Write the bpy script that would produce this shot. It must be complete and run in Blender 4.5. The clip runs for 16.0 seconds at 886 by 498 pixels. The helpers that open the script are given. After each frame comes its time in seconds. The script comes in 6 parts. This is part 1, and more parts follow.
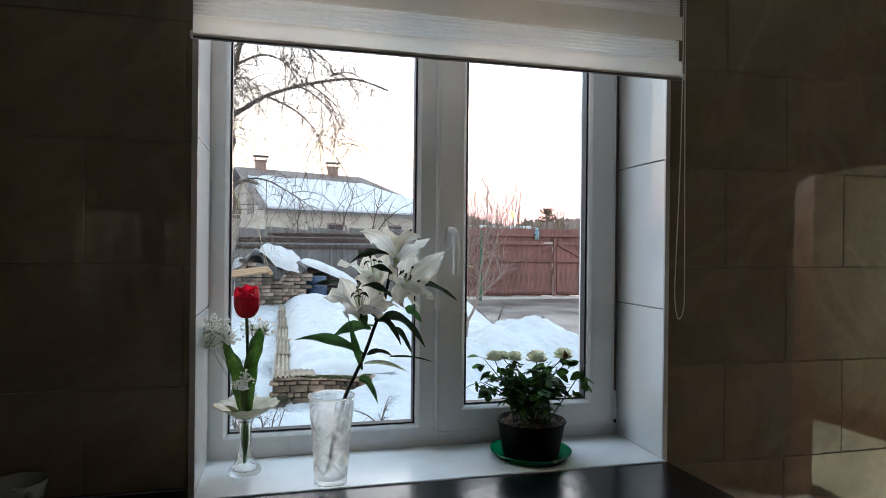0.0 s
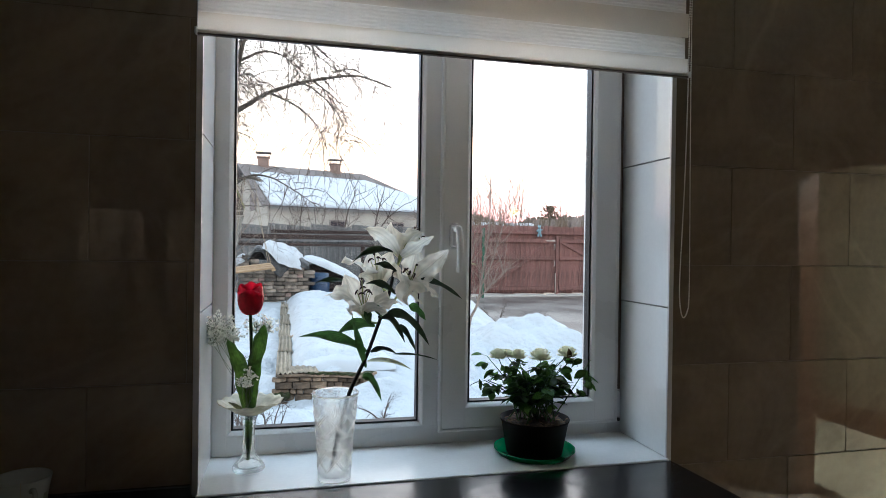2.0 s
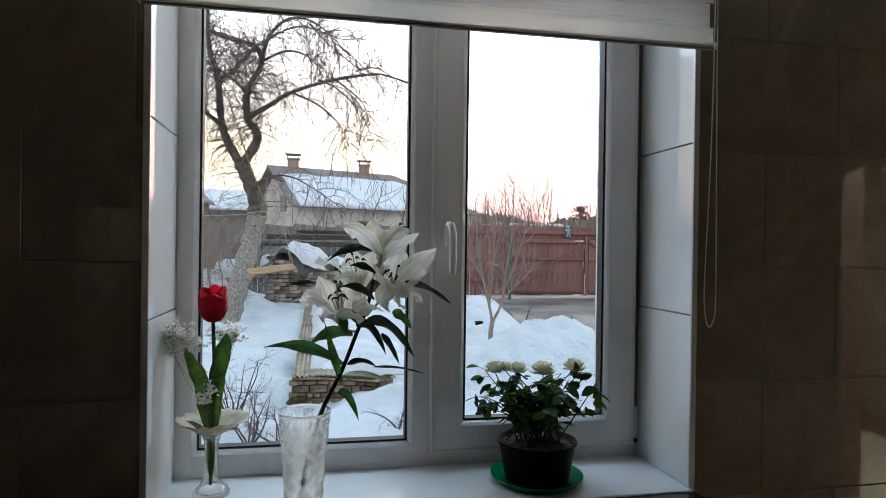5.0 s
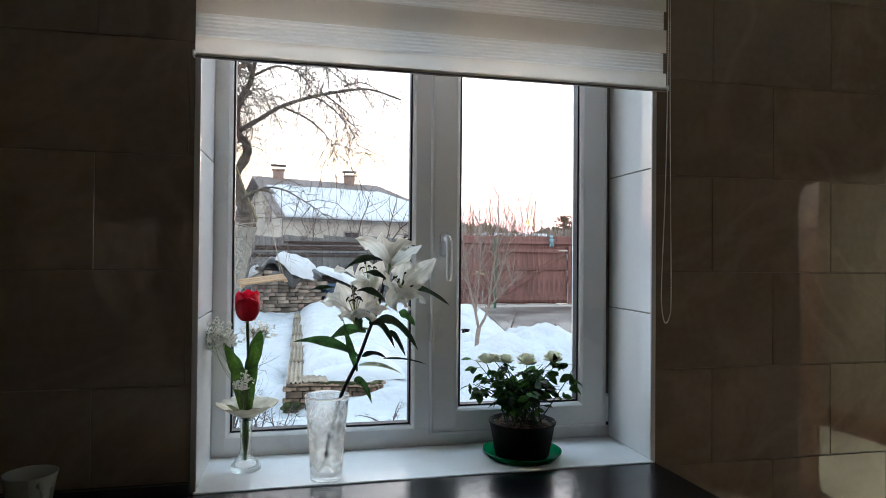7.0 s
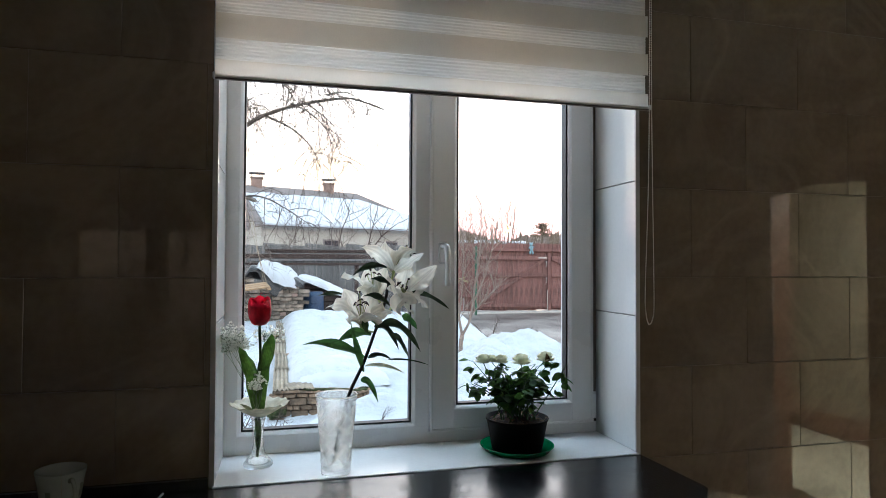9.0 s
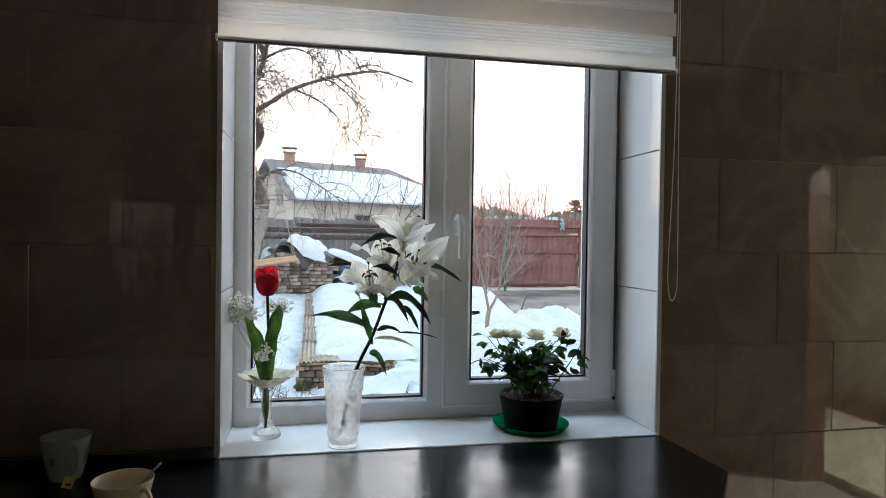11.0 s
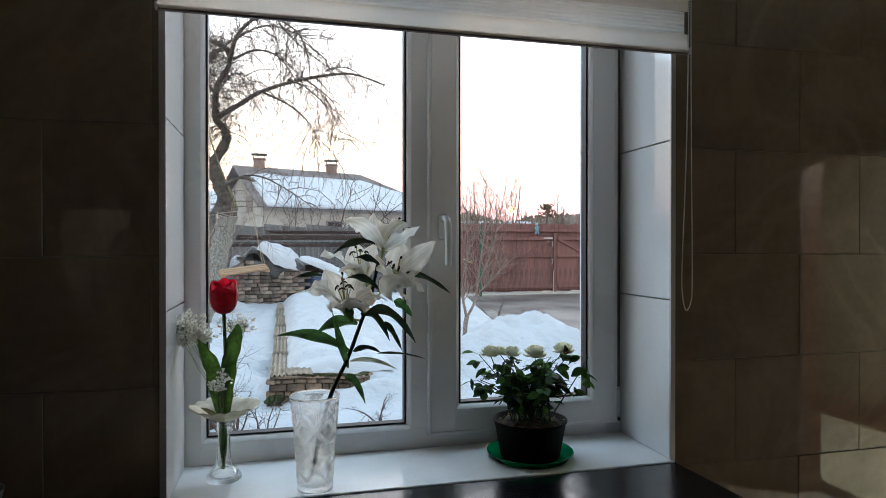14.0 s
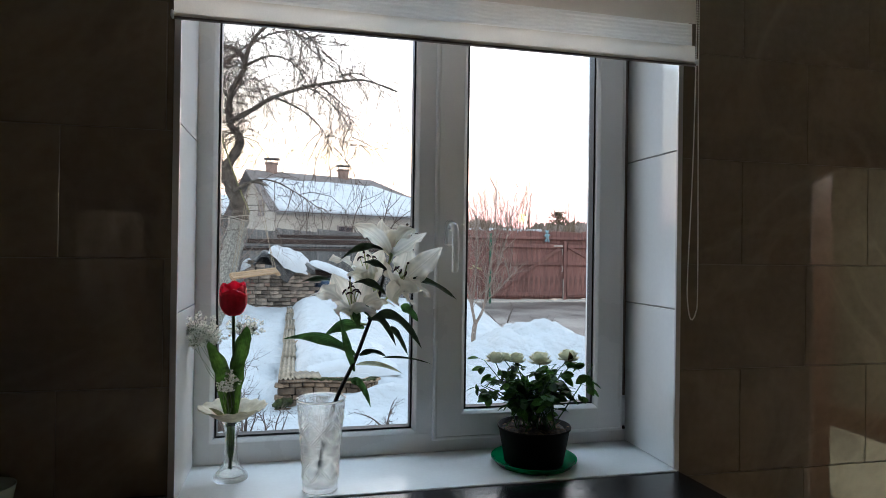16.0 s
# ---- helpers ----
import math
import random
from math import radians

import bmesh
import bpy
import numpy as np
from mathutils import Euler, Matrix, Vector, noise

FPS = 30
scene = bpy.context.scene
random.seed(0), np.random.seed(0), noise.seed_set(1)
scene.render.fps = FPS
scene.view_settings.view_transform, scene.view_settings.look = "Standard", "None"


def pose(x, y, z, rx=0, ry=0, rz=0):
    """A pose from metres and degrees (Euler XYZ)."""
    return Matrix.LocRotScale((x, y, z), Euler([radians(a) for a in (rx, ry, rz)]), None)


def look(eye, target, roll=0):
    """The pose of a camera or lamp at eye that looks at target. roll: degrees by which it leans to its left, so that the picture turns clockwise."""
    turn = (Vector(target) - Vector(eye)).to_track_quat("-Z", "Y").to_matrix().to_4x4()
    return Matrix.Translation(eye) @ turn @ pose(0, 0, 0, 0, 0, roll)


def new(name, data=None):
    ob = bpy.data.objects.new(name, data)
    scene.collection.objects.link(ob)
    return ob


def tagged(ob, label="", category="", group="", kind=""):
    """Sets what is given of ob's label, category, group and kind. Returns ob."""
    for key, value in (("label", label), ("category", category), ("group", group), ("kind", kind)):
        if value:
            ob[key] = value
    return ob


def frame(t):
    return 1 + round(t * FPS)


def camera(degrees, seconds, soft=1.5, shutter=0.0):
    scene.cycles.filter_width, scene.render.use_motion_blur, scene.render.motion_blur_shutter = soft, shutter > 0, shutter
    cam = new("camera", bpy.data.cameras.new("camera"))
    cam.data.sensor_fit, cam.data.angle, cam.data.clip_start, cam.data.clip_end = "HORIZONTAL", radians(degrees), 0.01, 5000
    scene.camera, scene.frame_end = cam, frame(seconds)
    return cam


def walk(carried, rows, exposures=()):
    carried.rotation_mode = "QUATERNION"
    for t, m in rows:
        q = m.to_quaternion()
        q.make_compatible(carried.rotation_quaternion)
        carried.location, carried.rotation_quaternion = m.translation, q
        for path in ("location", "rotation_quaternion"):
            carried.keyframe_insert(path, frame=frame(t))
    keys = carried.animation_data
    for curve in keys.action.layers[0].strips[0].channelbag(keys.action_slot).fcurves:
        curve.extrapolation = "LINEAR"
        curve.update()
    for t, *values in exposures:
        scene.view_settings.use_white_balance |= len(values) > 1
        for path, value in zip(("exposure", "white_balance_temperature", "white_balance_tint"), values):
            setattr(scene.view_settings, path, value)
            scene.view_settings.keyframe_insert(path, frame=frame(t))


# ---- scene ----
cam = camera(70.63, 16.0, soft=0.6)
PATH = [
    (0, (0.198, -1.532, 1.488), (0.687, 0.408, 1.487), 0.6),
    (0.5, (0.198, -1.532, 1.489), (0.677, 0.41, 1.502), 0.4),
    (1, (0.193, -1.529, 1.488), (0.676, 0.412, 1.497), 1.1),
    (1.5, (0.192, -1.529, 1.488), (0.675, 0.412, 1.49), 0.8),
    (2, (0.194, -1.527, 1.489), (0.676, 0.414, 1.479), 0.8),
    (2.5, (0.198, -1.527, 1.487), (0.679, 0.414, 1.476), 0.7),
    (3, (0.216, -1.523, 1.483), (0.674, 0.424, 1.464), 0.0),
    (3.5, (0.24, -1.515, 1.479), (0.663, 0.439, 1.451), 0.0),
    (3.7, (0.266, -1.51, 1.472), (0.653, 0.452, 1.432), 0.2),
    (5.8, (0.343, -1.295, 1.491), (0.76, 0.66, 1.5), 1.6),
    (6, (0.317, -1.325, 1.488), (0.77, 0.623, 1.486), 1.2),
    (6.5, (0.241, -1.465, 1.475), (0.76, 0.466, 1.446), -0.1),
    (7, (0.248, -1.613, 1.484), (0.684, 0.339, 1.508), 0.5),
    (7.5, (0.251, -1.711, 1.481), (0.637, 0.252, 1.483), 0.9),
    (8, (0.191, -1.716, 1.479), (0.677, 0.224, 1.509), -0.0),
    (8.2, (0.169, -1.717, 1.48), (0.672, 0.218, 1.53), 0.2),
    (10.3, (0.158, -1.7, 1.483), (0.655, 0.237, 1.503), 0.4),
    (10.5, (0.165, -1.695, 1.48), (0.652, 0.244, 1.486), 0.3),
    (11, (0.23, -1.667, 1.469), (0.634, 0.292, 1.44), 0.8),
    (11.5, (0.292, -1.595, 1.457), (0.639, 0.37, 1.333), 0.5),
    (12, (0.3, -1.444, 1.47), (0.682, 0.519, 1.437), 1.0),
    (12.5, (0.329, -1.38, 1.472), (0.713, 0.582, 1.419), 0.9),
    (13, (0.37, -1.383, 1.472), (0.734, 0.584, 1.44), 1.0),
    (13.5, (0.332, -1.397, 1.471), (0.748, 0.559, 1.459), 1.5),
    (14, (0.247, -1.433, 1.468), (0.735, 0.506, 1.457), -0.0),
    (14.5, (0.235, -1.449, 1.462), (0.737, 0.487, 1.448), 1.0),
    (15, (0.243, -1.456, 1.466), (0.717, 0.486, 1.474), 1.0),
    (15.5, (0.246, -1.456, 1.465), (0.701, 0.492, 1.476), 1.1),
    (16, (0.251, -1.453, 1.468), (0.707, 0.494, 1.477), 0.8),
]
walk(cam, [(t, look(eye, target, roll)) for t, eye, target, roll in PATH], [(0, 3.93, 4950, 5), (3.5, 3.95, 4950, 5), (6, 3.37, 4950, 5), (7, 4.0, 4950, 5), (8, 4.15, 4950, 5), (10.5, 4.18, 4950, 5), (11.5, 4.12, 4950, 5), (12.5, 3.66, 4950, 5), (14.5, 3.68, 4950, 5), (16, 3.76, 4950, 5)])

# ---- world, sun, lamps ----
SUN_AZ, SUN_EL = radians(20.2), radians(3.2)
world = bpy.data.worlds.new("world")
scene.world = world
world.use_nodes = True
wn = world.node_tree.nodes
sky = wn.new("ShaderNodeTexSky")
sky.sky_type = "NISHITA"
sky.sun_disc = False
sky.sun_elevation = SUN_EL
sky.sun_rotation = SUN_AZ
sky.air_density, sky.dust_density, sky.ozone_density = 3.4, 1.0, 1.0
haze_node = wn.new("ShaderNodeGamma")
haze_node.inputs[1].default_value = 0.5
world.node_tree.links.new(sky.outputs[0], haze_node.inputs[0])
pale = wn.new("ShaderNodeHueSaturation")
pale.inputs["Saturation"].default_value = 0.64
pale.inputs["Hue"].default_value = 0.483
world.node_tree.links.new(haze_node.outputs[0], pale.inputs["Color"])
world.node_tree.links.new(pale.outputs[0], wn["Background"].inputs[0])
wn["Background"].inputs[1].default_value = 0.15

sun = new("sun", bpy.data.lights.new("sun", "SUN"))
sun.data.energy, sun.data.angle, sun.data.color = 0.5, radians(0.6), (1.0, 0.66, 0.36)
sun_way = Vector((math.sin(SUN_AZ) * math.cos(SUN_EL), math.cos(SUN_AZ) * math.cos(SUN_EL), math.sin(SUN_EL)))
sun.matrix_world = look(sun_way * 50, (0, 0, 0))

# added lamp, unseen above the window outside, brightens sill and reveals
sky_fill = new("sky_fill_above_window", bpy.data.lights.new("sky_fill_above_window", "AREA"))
sky_fill.data.shape, sky_fill.data.size, sky_fill.data.size_y = "RECTANGLE", 2.6, 0.6
sky_fill.data.energy, sky_fill.data.color = 1.38, (0.90, 0.98, 1.0)
sky_fill.matrix_world = look((0.68, 0.80, 2.45), (0.55, 0.10, 0.95))

hall_lamp = new("hall_lamp_light", bpy.data.lights.new("hall_lamp_light", "AREA"))
hall_lamp.data.shape, hall_lamp.data.size, hall_lamp.data.size_y = "RECTANGLE", 0.7, 0.7
hall_lamp.data.energy, hall_lamp.data.color = 22.0, (1.0, 0.88, 0.64)
hall_lamp.matrix_world = pose(4.22, -1.0, 2.40)


# ---- materials ----
def mat(name, base, rough=0.6, metal=0.0, spec=0.5, var=0.12, scale=8.0, fine=90.0, bump=0.15, dist=0.002,
        second=None, trans=0.0, island=False, obj=0.0, coat=0.0, stretch=(1, 1, 1), sub=0.0, veins=0, ridge=0.25):
    """A surface with two scales of variation: broad stains and fine grain."""
    m = bpy.data.materials.new(name)
    m.use_nodes = True
    n, l = m.node_tree.nodes, m.node_tree.links
    b = n["Principled BSDF"]
    tc = n.new("ShaderNodeTexCoord")
    mp = n.new("ShaderNodeMapping")
    mp.inputs["Scale"].default_value = stretch
    l.new(tc.outputs["Object"], mp.inputs[0])
    big = n.new("ShaderNodeTexNoise")
    big.inputs["Scale"].default_value, big.inputs["Detail"].default_value = scale, 5.0
    l.new(mp.outputs[0], big.inputs["Vector"])
    small = n.new("ShaderNodeTexNoise")
    small.inputs["Scale"].default_value, small.inputs["Detail"].default_value = fine, 4.0
    l.new(mp.outputs[0], small.inputs["Vector"])
    dark = tuple(c * (1 - var * 1.6) for c in base)
    light = tuple(min(1.0, c * (1 + var)) for c in (second or base))
    ramp = n.new("ShaderNodeValToRGB")
    ramp.color_ramp.elements[0].position, ramp.color_ramp.elements[1].position = 0.32, 0.68
    ramp.color_ramp.elements[0].color = (*dark, 1)
    ramp.color_ramp.elements[1].color = (*light, 1)
    l.new(big.outputs[0], ramp.inputs[0])
    mul = n.new("ShaderNodeMix")
    mul.data_type, mul.blend_type = "RGBA", "MULTIPLY"
    mul.inputs[0].default_value = min(1.0, var * 2.5)
    l.new(ramp.outputs[0], mul.inputs[6])
    l.new(small.outputs[0], mul.inputs[7])
    top = mul.outputs[2]
    if island or obj:
        if island:
            rnd = n.new("ShaderNodeNewGeometry").outputs["Random Per Island"]
        else:
            rnd = n.new("ShaderNodeObjectInfo").outputs["Random"]
        mr = n.new("ShaderNodeMapRange")
        mr.inputs[3].default_value, mr.inputs[4].default_value = 1 - (obj or 0.3), 1 + (obj or 0.3)
        l.new(rnd, mr.inputs[0])
        hsv = n.new("ShaderNodeHueSaturation")
        l.new(mr.outputs[0], hsv.inputs["Value"])
        l.new(top, hsv.inputs["Color"])
        top = hsv.outputs[0]
    if veins:
        at = n.new("ShaderNodeAttribute")
        at.attribute_name = "across"
        turns = n.new("ShaderNodeMath")
        turns.operation = "MULTIPLY"
        turns.inputs[1].default_value = veins * 6.2832
        l.new(at.outputs["Fac"], turns.inputs[0])
        wave = n.new("ShaderNodeMath")
        wave.operation = "SINE"
        l.new(turns.outputs[0], wave.inputs[0])
        vr = n.new("ShaderNodeMapRange")
        vr.inputs[1].default_value, vr.inputs[3].default_value, vr.inputs[4].default_value = -1.0, 1 - ridge, 1 + ridge
        l.new(wave.outputs[0], vr.inputs[0])
        hv = n.new("ShaderNodeHueSaturation")
        l.new(vr.outputs[0], hv.inputs["Value"])
        l.new(top, hv.inputs["Color"])
        top = hv.outputs[0]
    l.new(top, b.inputs["Base Color"])
    b.inputs["Roughness"].default_value = rough
    b.inputs["Metallic"].default_value = metal
    b.inputs["Specular IOR Level"].default_value = spec
    b.inputs["Coat Weight"].default_value = coat
    if sub:
        b.inputs["Subsurface Weight"].default_value = sub
        b.inputs["Subsurface Radius"].default_value = (0.02, 0.02, 0.02)
    rr = n.new("ShaderNodeMapRange")
    rr.inputs[3].default_value, rr.inputs[4].default_value = max(0.02, rough * 0.82), min(1.0, rough * 1.2)
    l.new(big.outputs[0], rr.inputs[0])
    l.new(rr.outputs[0], b.inputs["Roughness"])
    if bump:
        bp = n.new("ShaderNodeBump")
        bp.inputs["Strength"].default_value, bp.inputs["Distance"].default_value = bump, dist
        l.new(small.outputs[0], bp.inputs["Height"])
        l.new(bp.outputs[0], b.inputs["Normal"])
    if trans:
        tr = n.new("ShaderNodeBsdfTranslucent")
        l.new(top, tr.inputs[0])
        mix = n.new("ShaderNodeMixShader")
        mix.inputs[0].default_value = trans
        l.new(b.outputs[0], mix.inputs[1])
        l.new(tr.outputs[0], mix.inputs[2])
        l.new(mix.outputs[0], n["Material Output"].inputs[0])
    return m


def marble(name, base, vein, rough, spec=0.5):
    """Glossy marbled ceramic with soft diagonal veins."""
    m = mat(name, base, rough, spec=spec, var=0.14, scale=2.6, fine=40, bump=0.02, dist=0.001, obj=0.08)
    n, l = m.node_tree.nodes, m.node_tree.links
    b = n["Principled BSDF"]
    tc = n.new("ShaderNodeNewGeometry")
    mp = n.new("ShaderNodeMapping")
    mp.inputs["Rotation"].default_value = (0, 0.7, 0)
    l.new(tc.outputs["Position"], mp.inputs[0])
    w = n.new("ShaderNodeTexNoise")
    w.inputs["Scale"].default_value, w.inputs["Detail"].default_value, w.inputs["Distortion"].default_value = 2.1, 6.0, 1.6
    l.new(mp.outputs[0], w.inputs["Vector"])
    r = n.new("ShaderNodeValToRGB")
    r.color_ramp.elements[0].position, r.color_ramp.elements[1].position = 0.42, 0.56
    e = r.color_ramp.elements.new(0.49)
    r.color_ramp.elements[0].color, e.color, r.color_ramp.elements[2].color = (0, 0, 0, 1), (0.32, 0.32, 0.32, 1), (0, 0, 0, 1)
    l.new(w.outputs[0], r.inputs[0])
    mx = n.new("ShaderNodeMix")
    mx.data_type = "RGBA"
    was = b.inputs["Base Color"].links[0].from_socket
    l.new(r.outputs[0], mx.inputs[0])
    l.new(was, mx.inputs[6])
    mx.inputs[7].default_value = (*vein, 1)
    l.new(mx.outputs[2], b.inputs["Base Color"])
    return m


def glassy(name, colour=(1, 1, 1), rough=0.0, ior=1.45):
    m = bpy.data.materials.new(name)
    m.use_nodes = True
    b = m.node_tree.nodes["Principled BSDF"]
    b.inputs["Base Color"].default_value = (*colour, 1)
    b.inputs["Transmission Weight"].default_value = 1.0
    b.inputs["Roughness"].default_value = rough
    b.inputs["IOR"].default_value = ior
    return m


def pane_glass(name, gloss, tint=(0.985, 0.99, 0.988)):
    """Thin glass: lets light straight through and mirrors a little."""
    m = bpy.data.materials.new(name)
    m.use_nodes = True
    n, l = m.node_tree.nodes, m.node_tree.links
    t, g, x = n.new("ShaderNodeBsdfTransparent"), n.new("ShaderNodeBsdfGlossy"), n.new("ShaderNodeMixShader")
    t.inputs[0].default_value = (*tint, 1)
    g.inputs["Roughness"].default_value = 0.0
    x.inputs[0].default_value = gloss
    l.new(t.outputs[0], x.inputs[1])
    l.new(g.outputs[0], x.inputs[2])
    l.new(x.outputs[0], n["Material Output"].inputs[0])
    return m


M = dict(
    wall_tile=marble("wall_tile", (0.182, 0.142, 0.102), (0.24, 0.186, 0.130), 0.014, 0.65),
    grout=mat("grout", (0.19, 0.15, 0.115), 0.6),
    white_tile=mat("white_tile", (0.80, 0.80, 0.79), 0.06, var=0.03, scale=3, bump=0.01),
    sill_white=mat("sill_white", (0.80, 0.80, 0.79), 0.2, var=0.04, scale=6, bump=0.03),
    white_grout=mat("white_grout", (0.42, 0.42, 0.40), 0.8),
    edge_trim=mat("edge_trim", (0.55, 0.53, 0.55), 0.35, metal=0.6, var=0.05),
    upvc=mat("upvc", (0.80, 0.79, 0.78), 0.28, var=0.03, scale=4, fine=200, bump=0.02),
    gasket=mat("gasket", (0.012, 0.012, 0.013), 0.6),
    pane=pane_glass("pane", 0.02),
    handle_white=mat("handle_white", (0.82, 0.82, 0.82), 0.25, var=0.02),
    counter=mat("counter", (0.010, 0.010, 0.011), 0.24, spec=0.9, var=0.3, scale=22, fine=60, bump=0.0),
    plaster=mat("plaster", (0.82, 0.80, 0.77), 0.9, var=0.08, scale=2, fine=120, bump=0.2),
    cream_wall=mat("cream_wall", (0.27, 0.235, 0.16), 0.85, var=0.06, scale=2, fine=100, bump=0.15),
    ceiling=mat("ceiling", (0.84, 0.84, 0.83), 0.9, var=0.04, scale=2),
    golden_twig=mat("golden_twig", (0.17, 0.125, 0.075), 0.85, var=0.2, scale=10),
    dark_wall=mat("dark_wall", (0.28, 0.23, 0.18), 0.8, var=0.1, scale=2),
    red_wood=mat("red_wood", (0.17, 0.075, 0.042), 0.45, var=0.25, scale=5, stretch=(6, 6, 0.6)),
    hall_floor=mat("hall_floor", (0.55, 0.49, 0.36), 0.35, var=0.12, scale=3),
    floor=mat("floor", (0.42, 0.35, 0.28), 0.45, var=0.2, scale=3, stretch=(1, 8, 1)),
    opaque_fabric=mat("opaque_fabric", (0.84, 0.79, 0.71), 0.85, var=0.04, scale=5, fine=300, bump=0.2, trans=0.46),
    sheer_fabric=mat("sheer_fabric", (0.93, 0.91, 0.87), 0.85, var=0.04, scale=5, fine=300, bump=0.2, trans=0.62),
    bar_foot=mat("bar_foot", (0.16, 0.12, 0.095), 0.5, var=0.1),
    bar_white=mat("bar_white", (0.80, 0.79, 0.77), 0.35, var=0.04),
    chain_white=mat("chain_white", (0.80, 0.76, 0.70), 0.4, var=0.05),
    # both snow bases tinted blue, the sky's light put into the colour
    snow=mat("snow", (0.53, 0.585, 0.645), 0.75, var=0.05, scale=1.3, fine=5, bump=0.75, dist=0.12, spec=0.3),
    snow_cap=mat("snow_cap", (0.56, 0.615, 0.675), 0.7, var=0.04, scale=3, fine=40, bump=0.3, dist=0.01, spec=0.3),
    asphalt=mat("asphalt", (0.215, 0.205, 0.195), 0.35, var=0.45, scale=1.1, fine=30, bump=0.5, dist=0.02, second=(0.36, 0.345, 0.325), stretch=(1.2, 0.6, 1)),
    slush=mat("slush", (0.55, 0.54, 0.52), 0.5, var=0.15, scale=4, fine=30, bump=0.6, dist=0.02),
    stone=mat("stone", (0.15, 0.118, 0.085), 0.85, var=0.3, scale=9, fine=60, bump=0.8, dist=0.012, obj=0.7, second=(0.33, 0.25, 0.17)),
    mortar=mat("mortar", (0.13, 0.12, 0.10), 0.95, var=0.3),
    brick=mat("brick", (0.25, 0.235, 0.21), 0.9, var=0.35, scale=10, fine=70, bump=0.6, dist=0.008, obj=0.6, second=(0.38, 0.335, 0.28)),
    corrugated=mat("corrugated", (0.46, 0.41, 0.32), 0.85, var=0.25, scale=7, fine=70, bump=0.4, dist=0.005, obj=0.15),
    moss=mat("moss", (0.075, 0.10, 0.025), 0.95, var=0.4, scale=20, fine=90, bump=0.9, dist=0.02),
    tarp=mat("tarp", (0.075, 0.083, 0.09), 0.5, var=0.25, scale=5, fine=60, bump=0.3),
    barrel_blue=mat("barrel_blue", (0.02, 0.055, 0.13), 0.4, var=0.15, scale=6),
    bark=mat("bark", (0.125, 0.118, 0.098), 0.95, var=0.35, scale=14, fine=60, bump=0.9, dist=0.02, second=(0.20, 0.18, 0.15)),
    lime_bark=mat("lime_bark", (0.76, 0.77, 0.71), 0.9, var=0.4, scale=38, fine=80, bump=1.0, dist=0.03, second=(0.56, 0.57, 0.52), stretch=(1, 1, 0.6)),
    twig=mat("twig", (0.115, 0.09, 0.075), 0.9, var=0.2, scale=20),
    young_twig=mat("young_twig", (0.31, 0.26, 0.22), 0.8, var=0.2, scale=20),
    swing_wood=mat("swing_wood", (0.42, 0.30, 0.17), 0.7, var=0.2, scale=6, stretch=(1, 8, 8)),
    maroon=mat("maroon", (0.09, 0.012, 0.018), 0.5, var=0.2, scale=8),
    green_rope=mat("green_rope", (0.27, 0.27, 0.14), 0.9, var=0.2, scale=50),
    old_rope=mat("old_rope", (0.42, 0.41, 0.37), 0.9, var=0.15, scale=60),
    rope=mat("rope", (0.36, 0.31, 0.23), 0.9, var=0.15, scale=60),
    grey_board=mat("grey_board", (0.215, 0.222, 0.225), 0.9, var=0.3, scale=5, fine=40, bump=0.5, stretch=(6, 6, 0.6), obj=0.3),
    red_board=mat("red_board", (0.280, 0.148, 0.134), 0.75, var=0.35, scale=5, fine=40, bump=0.4, stretch=(6, 6, 0.6), obj=0.20),
    dark_plank=mat("dark_plank", (0.075, 0.055, 0.05), 0.85, var=0.3, scale=4, stretch=(0.5, 6, 6)),
    galvanised=mat("galvanised", (0.5, 0.5, 0.5), 0.4, metal=0.8, var=0.15),
    toy_blue=mat("toy_blue", (0.25, 0.42, 0.52), 0.6, var=0.15),
    green_post=mat("green_post", (0.03, 0.13, 0.08), 0.6, var=0.2),
    house_wall=mat("house_wall", (0.43, 0.415, 0.37), 0.9, var=0.12, scale=0.8, fine=20, bump=0.3),
    far_boards=mat("far_boards", (0.15, 0.105, 0.08), 0.9, var=0.25, scale=1.5, stretch=(6, 6, 0.6)),
    roof_slate=mat("roof_slate", (0.25, 0.23, 0.225), 0.85, var=0.2, scale=0.9, fine=12),
    chimney_brick=mat("chimney_brick", (0.36, 0.27, 0.23), 0.9, var=0.2, scale=6),
    far_glass=mat("far_glass", (0.03, 0.035, 0.045), 0.15, var=0.1),
    # far wood paled: the distance haze is put into its base colour
    far_wood=mat("far_wood", (0.34, 0.29, 0.26), 1.0, var=0.3, scale=0.2, fine=3),
    far_conifer=mat("far_conifer", (0.17, 0.13, 0.08), 1.0, var=0.3, scale=0.5, fine=4),
    white_paint=mat("white_paint", (0.78, 0.77, 0.74), 0.5, var=0.04),
)


# worktop: pressed sheen, broken by raised duller flecks in drifts
cn, cl = M["counter"].node_tree.nodes, M["counter"].node_tree.links
tcn = cn.new("ShaderNodeTexCoord")
fl, drift = cn.new("ShaderNodeTexNoise"), cn.new("ShaderNodeTexNoise")
fl.inputs["Scale"].default_value, fl.inputs["Detail"].default_value, fl.inputs["Roughness"].default_value = 75.0, 6.0, 0.65
drift.inputs["Scale"].default_value, drift.inputs["Detail"].default_value = 9.0, 3.0
for tex in (fl, drift):
    cl.new(tcn.outputs["Object"], tex.inputs["Vector"])
both = cn.new("ShaderNodeMath")
both.operation = "ADD"
cl.new(fl.outputs[0], both.inputs[0])
cl.new(drift.outputs[0], both.inputs[1])
fleck = cn.new("ShaderNodeMapRange")
